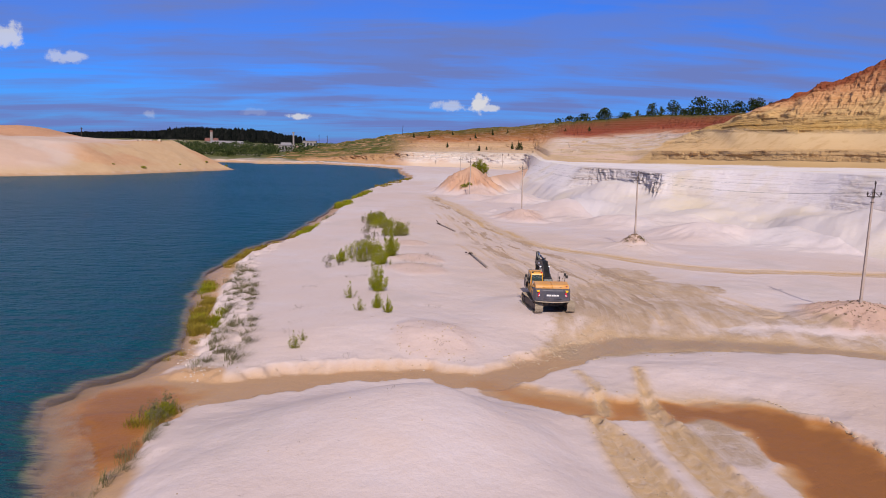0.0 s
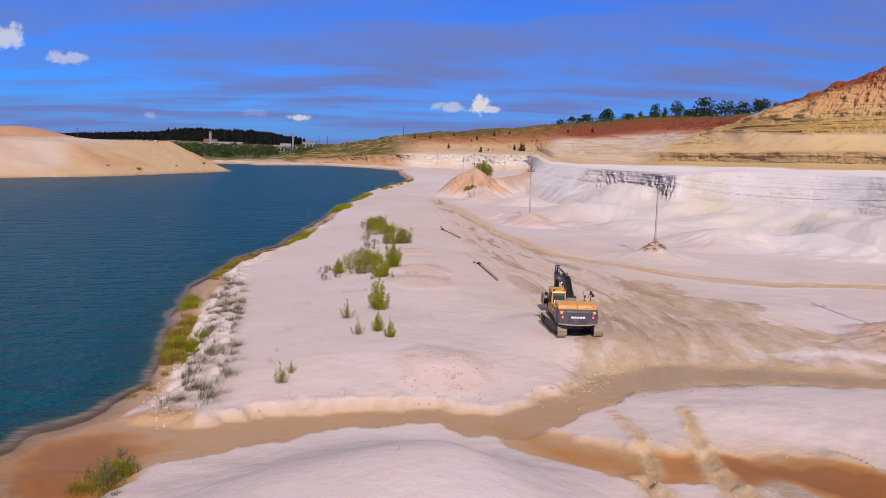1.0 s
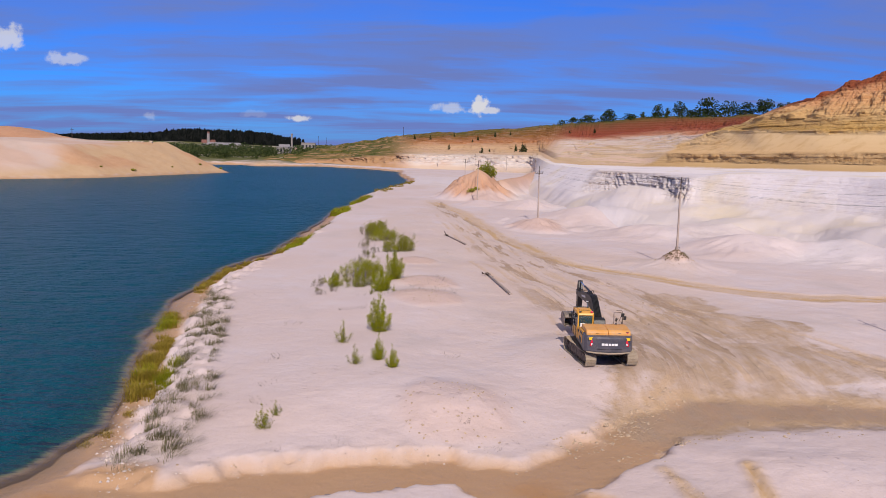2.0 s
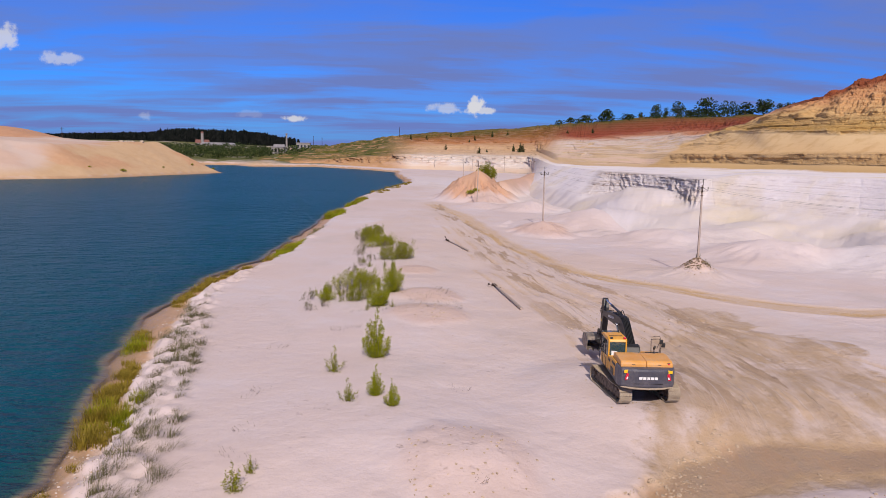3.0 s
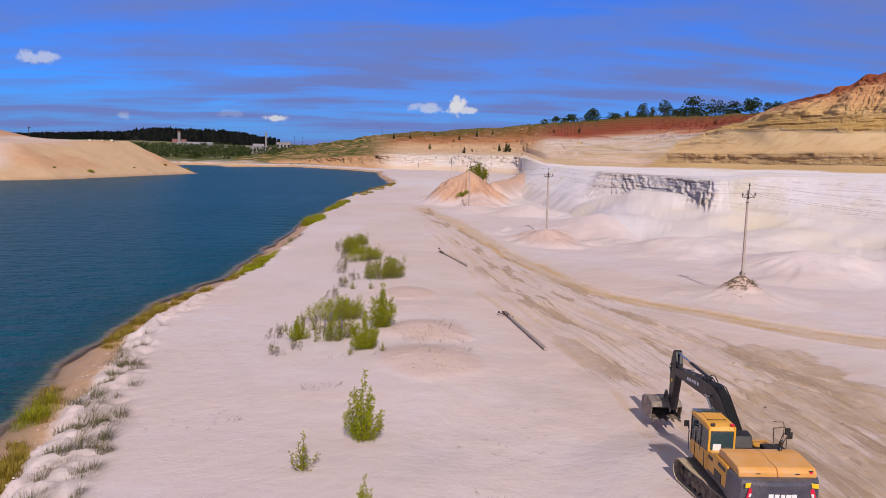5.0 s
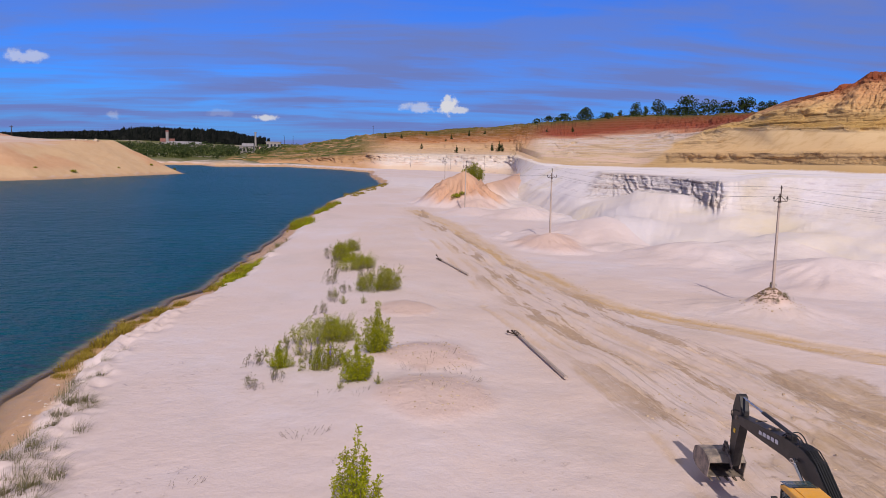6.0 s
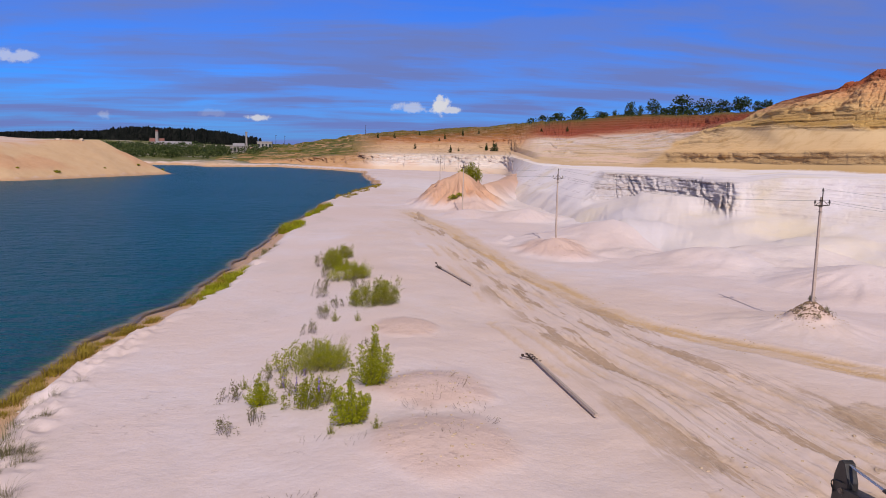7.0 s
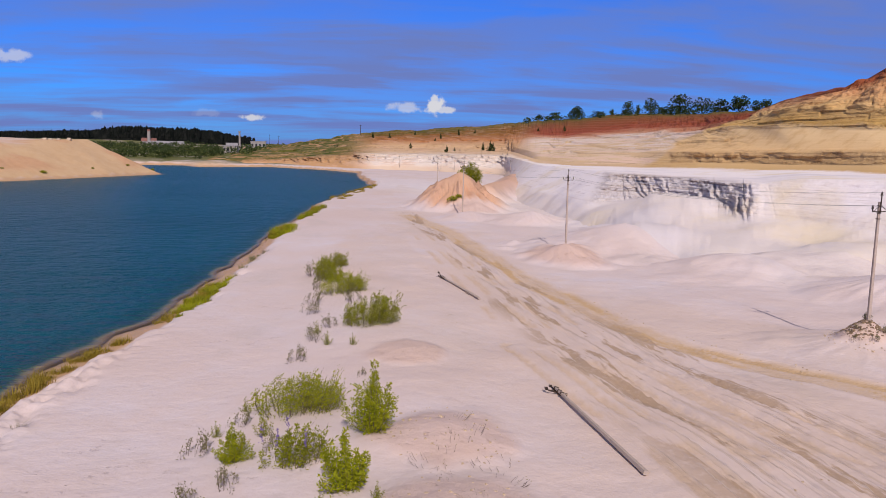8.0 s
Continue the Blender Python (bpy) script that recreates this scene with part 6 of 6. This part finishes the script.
# stretches along the shore: from, to, tufts, distance from the water's edge, models
for y0, y1, count, d0, d1, models in ((47, 52, 7, -1.4, 0.2, SEDGE), (54, 59, 30, -1.2, 0.9, SEDGE), (54.5, 60, 15, -0.4, 1.7, REED), (60, 68, 34, -0.7, 0.5, SEDGE), (70, 74, 8, -1.2, 0.3, REED), (70, 76, 12, -1.4, 0.2, SEDGE), (84, 106, 46, -0.2, 0.8, SEDGE),
                                      (110, 128, 44, 0.1, 1.9, REED), (110, 128, 22, 0.0, 1.4, SEDGE), (160, 174, 24, 0.3, 3.0, REED), (160, 172, 14, 0.0, 2.4, SEDGE), (186, 214, 22, 0.2, 3, REED), (190, 214, 16, 0.2, 3, SEDGE), (130, 146, 10, 1.0, 2.6, STRAW), (230, 300, 44, 0.3, 5, SEDGE)):
    for k in range(count):
        py = rng.uniform(y0, y1)
        px = shore_x(py) + rng.uniform(d0, d1)
        set_plant(rng.choice(models), px, py, rng.uniform(0.5, 1.1) * (1.5 if y0 > 150 else 1), rng.uniform(0, 360), 0.02, rng.uniform(0.75, 1.2))
# weeds on the crest of the bank, all blown the same way
for y0, y1, count, d0, d1 in ((44.5, 52, 34, 1.6, 4.6), (52, 60, 34, 1.6, 4.6), (60, 69, 44, 1.4, 4.4), (69, 79, 34, 1.3, 4.2), (79, 90, 14, 1.4, 3.6)):
    for k in range(count):
        py = rng.uniform(y0, y1)
        set_plant(rng.choice(STRAW), shore_x(py) + rng.uniform(d0, d1), py, rng.uniform(0.45, 1.05), rng.uniform(-35, 25), 0.02, rng.uniform(0.6, 1.1))
for k in range(26):
    py = rng.uniform(24, 35)
    set_plant(rng.choice(STRAW), -12.6 - 0.12 * (35 - py) + rng.uniform(-0.6, 0.7), py, rng.uniform(0.45, 0.9), rng.uniform(-30, 30))
for px, py, sc in ((-13.4, 38.2, 1.3), (-13.9, 37.2, 1.2), (-13.0, 36.4, 1.1)):
    set_plant(WEED, px, py, sc, px * 77)
set_plant(LIGHT_WILLOW, -13.2, 37.4, 0.62, 60, 0.03, 0.8)
for k in range(6):
    set_plant(rng.choice(SEDGE), -13.3 + rng.uniform(-0.8, 0.8), 37.2 + rng.uniform(-1.0, 1.2), rng.uniform(0.6, 1.0), rng.uniform(0, 360))
for k in range(16):
    set_plant(rng.choice((DRY, DRY, WEED)), 30.0 + rng.uniform(-1.6, 1.4), 98.8 + rng.uniform(-1.4, 0.6), rng.uniform(0.4, 0.7), rng.uniform(0, 360))


# ---- loose clods and crumbs of damp sand ----
CLOD = plain("damp sand clod", (0.44, 0.335, 0.24), 0.95, 0, 0.35, 9)


def clods(name, label, spots, seed, material=CLOD):
    rng = random.Random(seed)
    co, fa = [], []
    for x, y, r in spots:
        z = ground_zs.pop(0)
        k = len(co)
        squash, turn = rng.uniform(0.5, 1.0), rng.uniform(0, 3.14)
        cs, sn = math.cos(turn), math.sin(turn)
        for ring, up in ((1.0, -0.2), (rng.uniform(0.5, 0.8), rng.uniform(0.25, 0.5))):
            for i in range(6):
                a = 1.0472 * i + rng.uniform(-0.3, 0.3)
                u, v = math.cos(a) * r * ring * rng.uniform(0.75, 1.15), math.sin(a) * r * squash * ring * rng.uniform(0.75, 1.15)
                co.append((x + u * cs - v * sn, y + u * sn + v * cs, z + r * up * rng.uniform(0.7, 1.2)))
        for i in range(6):
            j = (i + 1) % 6
            fa.append((k + i, k + j, k + 6 + j, k + 6 + i))
        fa.append(tuple(range(k + 6, k + 12)))
    me = bpy.data.meshes.new(name)
    me.from_pydata(co, [], fa)
    me.materials.append(material)
    return tagged(new(name, me), label, "sand clods", kind="stuff")


rng = random.Random(404)
spots = []


def along(line, count, off0, off1, r0, r1):
    for k in range(count):
        i = rng.randrange(len(line) - 1)
        f = rng.random()
        a, b = line[i], line[i + 1]
        w = a[2] + (b[2] - a[2]) * f
        px, py = a[0] + (b[0] - a[0]) * f, a[1] + (b[1] - a[1]) * f
        d = math.hypot(b[0] - a[0], b[1] - a[1])
        off = (w + rng.uniform(off0, off1)) * rng.choice((-1, 1))
        spots.append((px - (b[1] - a[1]) / d * off, py + (b[0] - a[0]) / d * off, rng.uniform(r0, r1) * (0.25 + 1.1 * rng.random() ** 2)))


along(CREEK[2:], 150, 0.1, 1.0, 0.03, 0.10)
along(BRANCH[:5], 110, 0.0, 0.9, 0.03, 0.09)
for line in RUTS:
    along(line[:4], 110, 0.0, 0.4, 0.02, 0.07)
# clods strung along the torn edge to stand for its dark line
along([(19.8, 39.8, 0), (20.7, 38.2, 0), (21.8, 36.5, 0), (22.2, 34, 0), (22.2, 31, 0)], 260, -0.08, 0.08, 0.03, 0.12)
along([(6.5, 47.6, 0), (9.4, 49.4, 0), (11.4, 51.8, 0), (14.6, 55.2, 0)], 330, -0.9, 0.9, 0.04, 0.16)
along([(8.8, 46.6, 0), (14, 48.2, 0), (22, 48.6, 0)], 160, -0.7, 0.5, 0.03, 0.12)
along(HAUL_ROAD[2:8], 160, -0.2, 0.8, 0.04, 0.11)
for hx, hy, hr, count in ((30.0, 98.8, 2.6, 160), (37.2, 58.6, 4.5, 160), (0.2, 84.2, 3.2, 90), (1.6, 50.2, 3.4, 90), (0.2, 77, 3.2, 60), (17, 60, 9, 160), (16, 75, 6, 120), (-16, 52, 2.5, 120)):
    for k in range(count):
        a, r = rng.uniform(0, 6.283), hr * rng.random() ** 0.5
        spots.append((hx + math.cos(a) * r, hy + math.sin(a) * r, rng.uniform(0.03, 0.11)))
for k in range(120):
    spots.append((rng.uniform(-11, 26), rng.uniform(24, 120), rng.uniform(0.02, 0.07)))
ground_zs = list(land(np.array([p[0] for p in spots]), np.array([p[1] for p in spots]))[0])
clods("sand_clods", "crumbled damp sand clods along creek banks and tracks", spots, 7)

PALE_CLOD = plain("pale crumbled sand", (0.56, 0.48, 0.44), 0.95, 0, 0.2, 4)
rng = random.Random(505)
spots = []
along([(-12.6, 43.6, 0), (-13.9, 46, 0), (-15.0, 50, 0), (-16.8, 58, 0), (-17.6, 66, 0), (-19.4, 76, 0), (-20.6, 88, 0)], 900, -0.7, 1.2, 0.03, 0.11)
along([(-13.2, 43.2, 0), (-7.5, 45.2, 0), (-2.5, 46.4, 0), (3, 46.6, 0)], 140, -0.3, 0.5, 0.02, 0.07)
ground_zs = list(land(np.array([p[0] for p in spots]), np.array([p[1] for p in spots]))[0])
clods("bank_rubble", "pale crumbled sand rubble on the lake bank", spots, 8, PALE_CLOD)


TURF = plain("dark dry turf", (0.22, 0.15, 0.095), 0.95, 0, 0.45, 5)
rng = random.Random(606)
spots = []
for hx, hy, count, r0 in ((30.0, 98.9, 260, 1.25), (37.2, 58.6, 150, 2.6), (62.5, 104, 60, 1.9)):
    for k in range(count):
        a, r = rng.uniform(0, 6.283), r0 * rng.random() ** 0.7
        spots.append((hx + math.cos(a) * r * 1.25, hy + math.sin(a) * r, rng.uniform(0.04, 0.15)))
ground_zs = list(land(np.array([p[0] for p in spots]), np.array([p[1] for p in spots]))[0])
clods("turf_crumbs", "dark dry turf crumbs on the mounds round the poles", spots, 9, TURF)


# ---- far things ----
CROWN = leaf_material("dark broadleaf crown", (0.018, 0.035, 0.010), (0.07, 0.10, 0.03))
NEEDLE = leaf_material("dark spruce needles", (0.0008, 0.002, 0.002), (0.003, 0.006, 0.004))
THICKET = leaf_material("grey-green thicket", (0.035, 0.055, 0.018), (0.16, 0.19, 0.06))
BARK = plain("grey bark", (0.09, 0.075, 0.06), 0.9, 0, 0.3, 3)


def clump_points(rng, centre, radius, count, flat=0.75):
    pts = []
    for k in range(count):
        d = Vector((rng.gauss(0, 1), rng.gauss(0, 1), rng.gauss(0, 1))).normalized()
        r = radius * rng.uniform(0.55, 1.0)
        pts.append((Vector(centre) + Vector((d.x * r, d.y * r, d.z * r * flat)), d))
    return pts


def broad_tree(seed, sparse=0.0):
    """A tree one metre high and one wide, to be scaled where it stands."""
    rng = random.Random(seed)
    ob = thing("broadleaf_tree", Matrix(), "dark broadleaf tree on the quarry rim", "tree", "trees on the rim")
    bm = bmesh.new()
    tube(bm, [(0, 0, -0.02), (0.02, 0.01, 0.3), (0.0, 0.02, 0.62)], 0.022, 7, 0.010)
    pts = []
    for k in range(25):
        a, h = rng.uniform(0, 6.283), rng.uniform(0.16, 0.88)
        r = 0.36 * math.sin(min(1.0, (1.02 - h) * 2.0) * 1.57) * rng.uniform(0.5, 1.0)
        c = (math.cos(a) * r, math.sin(a) * r, h)
        tube(bm, arc((0, 0.01, h * 0.5), c, (c[0] * 0.3, c[1] * 0.3, h * 0.85), 4), 0.009, 5, 0.003)
        if rng.random() > sparse:
            pts += clump_points(rng, c, rng.uniform(0.12, 0.22), 46)
    part("trunk", bm, BARK, ob)
    lv = new("crown", leaves_mesh("crown", pts, 0.075, CROWN, rng, 0.8))
    lv.parent = ob
    return ob


RIM_TREES = [broad_tree(31), broad_tree(32), broad_tree(33, 0.35), broad_tree(34, 0.5)]
# x, y, foot, height, width
TREES = [(153, 745, 43.0, 5.7, 7.6), (166, 734, 44.0, 6.8, 12.9), (182, 719, 43.8, 12.2, 14.8), (197, 705, 44.6, 6.6, 15.7), (207, 695, 45.5, 7.6, 5.2), (217, 683, 45.8, 13.4, 10.2), (223, 677, 45.7, 10.7, 6.1), (231, 668, 46.0, 15.9, 12.6), (239, 659, 45.8, 7.9, 12.5), (248, 647, 46.0, 17.7, 18.8), (260, 632, 46.5, 14.3, 13.7), (269, 619, 47.1, 11.1, 16.4), (278, 606, 48.0, 12.5, 14.3), (291, 605, 49.6, 9.1, 8.6), (299, 605, 50.7, 9.1, 8.7)]
used = set()
for k, (tx, ty, tz, th, tw) in enumerate(TREES):
    model = RIM_TREES[(2 if k in (7, 10) else 3 if k in (4, 6) else k % 2)]
    m = Matrix.Translation((tx, ty, tz - (0.8 if k < 13 else 2.2) - 0.12 * th)) @ Matrix.Rotation(k * 1.7, 4, "Z") @ Matrix.Diagonal((tw * 1.15, tw * 1.15, th * 1.08, 1))
    place(model, m, used)


def stuff_leaves(name, label, category, spots, size, material, seed, per=40):
    rng = random.Random(seed)
    pts = []
    for x, y, z, r in spots:
        pts += clump_points(rng, (x, y, z + r * 0.5), r, per, 0.8)
    return tagged(new(name, leaves_mesh(name, pts, size, material, rng, 0.8)), label, category, kind="stuff")


def lay(x, y):
    return land(np.array(x, float), np.array(y, float))[0]


rng = random.Random(5)
# hedge under the rim trees
hx = [rng.uniform(140, 255) for k in range(60)]
stuff_leaves("hedge", "dark low hedge along the quarry rim", "hedge", [(x, 745 - (x - 140) * 1.12 + rng.uniform(-4, 8), 41.2 + (x - 140) * 0.043, rng.uniform(1.2, 2.6)) for x in hx], 1.3, CROWN, 6, 22)
# thicket between lake and village
tx = [rng.uniform(-235, -92) for k in range(330)]
ty = [rng.uniform(575, 720) for k in range(330)]
keep = [(a, b) for a, b in zip(tx, ty) if b > 610 + 0.25 * (a + 150) or a < -120]
gz = lay([a for a, b in keep], [b for a, b in keep])
stuff_leaves("thicket", "grey-green willow thicket between lake and village", "thicket", [(a, b, z, rng.uniform(1.2, 4.6)) for (a, b), z in zip(keep[::2], gz[::2])], 1.3, THICKET, 8, 46)
stuff_leaves("grove", "dark broadleaf grove between lake and village", "grove", [(a, b, z + 1, rng.uniform(1.6, 5.2)) for (a, b), z in zip(keep[1::2], gz[1::2])], 1.3, CROWN, 12, 60)
# grassland scrub on the far slope
tx = [rng.uniform(-130, 30) for k in range(150)]
ty = [rng.uniform(700, 880) for k in range(150)]
gz = lay(tx, ty)
stuff_leaves("scrub", "low green scrub on the far slope", "scrub", [(a, b, z + 0.3, rng.uniform(0.9, 2.4)) for a, b, z in zip(tx, ty, gz)], 1.3, THICKET, 9, 24)


def conifer_wood():
    rng = random.Random(11)
    co, fa = [], []
    xs_, ys_ = [], []
    for k in range(3600):
        xs_.append(rng.uniform(-520, -150))
        ys_.append(880 + 130 * rng.random() ** (6 if k % 3 == 0 else 2))
    zs_ = lay(xs_, ys_)
    stand = fractal(np.array(xs_), np.array(ys_), 26, 3, 93)
    for x, y, z, lump in zip(xs_, ys_, zs_, stand):
        edge = min(1.0, max(0.0, (-146 - x) / 45)) * min(1.0, max(0.2, (x + 355) / 80))
        if edge <= 0:
            continue
        h = (13.0 + 4.0 * lump + rng.gauss(0, 1.0)) * (0.45 + 0.55 * edge)
        w = rng.uniform(2.6, 4.6) * (0.6 + 0.4 * edge)
        for j in range(4):
            zb, zt, r = z + h * (0.0 + 0.2 * j), z + h * min(1, 0.5 + 0.19 * j), w * (1.15 - 0.17 * j)
            k0 = len(co)
            for ring, up in ((r, 0.0), (r * 0.62, 0.55)):
                for i in range(6):
                    a = 1.047 * i + rng.uniform(-0.35, 0.35)
                    rr = ring * rng.uniform(0.65, 1.25)
                    co.append((x + math.cos(a) * rr, y + math.sin(a) * rr, zb + (zt - zb) * up + rng.uniform(-0.5, 0.5)))
            co.append((x + rng.uniform(-0.4, 0.4), y, zt))
            for i in range(6):
                q = (i + 1) % 6
                fa += [(k0 + i, k0 + q, k0 + 6 + q, k0 + 6 + i), (k0 + 6 + i, k0 + 6 + q, k0 + 12)]
    me = bpy.data.meshes.new("conifer_wood")
    me.from_pydata(co, [], fa)
    me.materials.append(NEEDLE)
    return tagged(new("conifer_wood", me), "dark spruce wood on the hill behind the village", "wood", kind="stuff")


conifer_wood()

# small spruces and bushes on the terraces
SPRUCE = shrub("young_spruce", "small dark young spruce on a quarry terrace", 5.0, 2.6, 14, 420, 0.5, CROWN, 61)
tagged(SPRUCE, group="spruces on the terraces")
for k, (px, py, pz, s) in enumerate(((24, 580, 13.9, 0.9), (50, 631, 21, 1.1), (44.7, 532, 11.5, 1.1), (51, 540, 12.4, 0.6), (69.5, 538, 13.1, 1.2), (72.8, 530, 12.9, 1.5), (75, 531, 12.9, 1.3), (67.6, 662, 25.4, 1.1),
                                     (80.6, 661, 26.2, 1.0), (124, 618, 27.8, 0.9), (34, 703, 24.8, 1.0), (86, 516, 15.4, 0.6), (11, 661, 21.3, 1.0), (-2.6, 672, 21.1, 1.2), (44.6, 620, 19.9, 0.6), (140, 600, 29.1, 0.9))):
    m = Matrix.Translation((px, py, pz - 0.3)) @ Matrix.Rotation(k * 2.1, 4, "Z") @ Matrix.Diagonal((s, s, s, 1))
    place(SPRUCE, m, used)
HEAP_BUSH = shrub("willow_bush", "yellow-green willow bush behind the red heap", 4.6, 5.4, 46, 3000, 0.32, WILLOW, 62, "dome")
HEAP_BUSH.matrix_basis = Matrix.Translation((18.3, 213, ground_z(18.3, 213) - 0.2))
set_plant(SPREADING, 13.0, 200.5, 0.6, 30)
set_plant(SPREADING, 14.6, 201.0, 0.45, 130)
for px, py, s in ((-120, 331, 1.4), (-106, 379, 1.0), (-112, 356, 0.7), (-99, 390, 1.2), (-128, 318, 0.7)):
    set_plant(SPREADING, px, py, s * 0.5, px)

# far poles and masts
for px, py, h in ((12.5, 474, 7), (34, 452, 8), (41, 448, 6.5), (51, 438, 8), (61, 408, 8), (57, 372, 7)):
    power_pole(pose(px, py, max(ground_z(px, py), 2.6), 0, 0, 20), h, "thin far power pole before the white terrace", "far power poles")
for px, py, pz, h in ((-14, 742, 22, 12), (-200, 452, 22, 6), (-118, 905, 14, 12), (-105, 880, 14, 11)):
    bm = bmesh.new()
    tube(bm, [(0, 0, -1), (0, 0, h)], 0.28, 6, 0.16)
    tube(bm, [(-0.9, 0, h - 0.8), (0.9, 0, h - 0.8)], 0.12, 5)
    mast = thing("mast", pose(px, py, ground_z(px, py) if py > 760 or py < 500 else pz), "thin dark mast on the skyline", "mast", "masts")
    part("shaft", bm, IRON, mast)

# village and works across the lake
PLASTER = plain("off-white plaster", (0.27, 0.25, 0.25), 0.9, 0, 0.12, 0.5, (0.3, 0.26, 0.22), 0.5)
BRICK = plain("pale brick", (0.45, 0.30, 0.24), 0.9, 0, 0.2, 0.8)
ROOF_RED = plain("faded red roofing", (0.20, 0.085, 0.07), 0.85, 0, 0.2, 0.6)
ROOF_GREY = plain("grey sheet roofing", (0.25, 0.24, 0.26), 0.7, 0, 0.15, 0.6)
PANE = plain("dark window pane", (0.03, 0.035, 0.045), 0.2, 0, 0.2, 2)


def house(x, y, turn, wide, deep, high, roof, roof_mat, wall_mat, windows, label):
    h = thing("house", pose(x, y, ground_z(x, y) - 0.3, 0, 0, turn), label, "house", "village")
    bm = bmesh.new()
    box(bm, (0, 0, high / 2), (wide, deep, high))
    wall = part("wall", bm, wall_mat, h)
    bm = bmesh.new()
    prism(bm, [(-deep / 2 - 0.4, high), (deep / 2 + 0.4, high), (0, high + roof)] if roof > 0.6 else [(-deep / 2 - 0.3, high), (deep / 2 + 0.3, high), (deep / 2 + 0.3, high + roof), (-deep / 2 - 0.3, high + roof)], -wide / 2 - 0.4, wide / 2 + 0.4)
    part("roof", bm, roof_mat, h)
    for k in range(windows):
        bm = bmesh.new()
        box(bm, (-wide / 2 + wide * (k + 0.5) / windows, -deep / 2, high * 0.55), (min(1.6, wide / windows * 0.5), 0.12, high * 0.36))
        part("window", bm, PANE, wall)
    return h


house(-187, 742, 6, 30, 10, 3.4, 2.2, ROOF_GREY, PLASTER, 8, "long low house with a grey sheet roof")
house(-205, 752, 10, 12, 9, 4.5, 3.0, ROOF_RED, PLASTER, 3, "small house with a faded red roof among trees")
house(-117, 668, 0, 11, 8, 6.0, 0.5, ROOF_GREY, PLASTER, 4, "pale works building with a flat grey roof")
house(-114, 700, -4, 13, 10, 4.5, 0.5, ROOF_GREY, BRICK, 8, "brick works hall with a flat grey roof")
house(-105, 735, 4, 13, 9, 7.0, 0.5, ROOF_GREY, PLASTER, 4, "pale two-storey building with a flat roof")
house(-122, 700, 12, 9, 8, 5.0, 2.2, ROOF_GREY, BRICK, 3, "small brick shed beside the works")
tower = thing("water_tower", pose(-204, 748, ground_z(-204, 748) + 1.0), "white round water tower with a rusty cap", "water tower")
bm = bmesh.new()
tube(bm, [(0, 0, 0), (0, 0, 12.5)], 1.45, 16, 1.3)
part("shaft", bm, PLASTER, tower)
bm = bmesh.new()
tube(bm, [(0, 0, 12.5), (0, 0, 13.3), (0, 0, 14.0)], 1.6, 16, 1.0)
part("cap", bm, ROOF_RED, tower, "rusty red cap")
stack = thing("chimney", pose(-108.5, 660, ground_z(-108.5, 660) - 0.3), "tall pale brick factory chimney", "chimney")
bm = bmesh.new()
tube(bm, [(0, 0, 0), (0, 0, 9), (0, 0, 18)], 0.95, 12, 0.7)
part("shaft", bm, PLASTER, stack)
bm = bmesh.new()
tube(bm, [(0, 0, 17.4), (0, 0, 18.2)], 1.05, 12)
part("crown_band", bm, PLASTER, stack)

# boulders on the spoil heap's crest
ROCKMAT = plain("pale limestone boulder", (0.42, 0.34, 0.27), 0.9, 0, 0.2, 0.6)
for k, (px, py, s) in enumerate(((-136.4, 372.0, 1.3), (-135.1, 374.0, 1.0), (-132.2, 375.0, 0.9), (-128.3, 376.0, 1.1))):
    rng = random.Random(90 + k)
    bm = bmesh.new()
    bmesh.ops.create_icosphere(bm, subdivisions=2, radius=s)
    for v in bm.verts:
        v.co *= 0.8 + 0.4 * rng.random()
        v.co.z *= 0.65
    me = bpy.data.meshes.new("boulder")
    bm.to_mesh(me)
    bm.free()
    me.materials.append(ROCKMAT)
    ob = tagged(new("boulder", me), "pale limestone boulder on the heap's crest", "boulder", "boulders")
    ob.location = (px, py, ground_z(px, py) + s * 0.05)
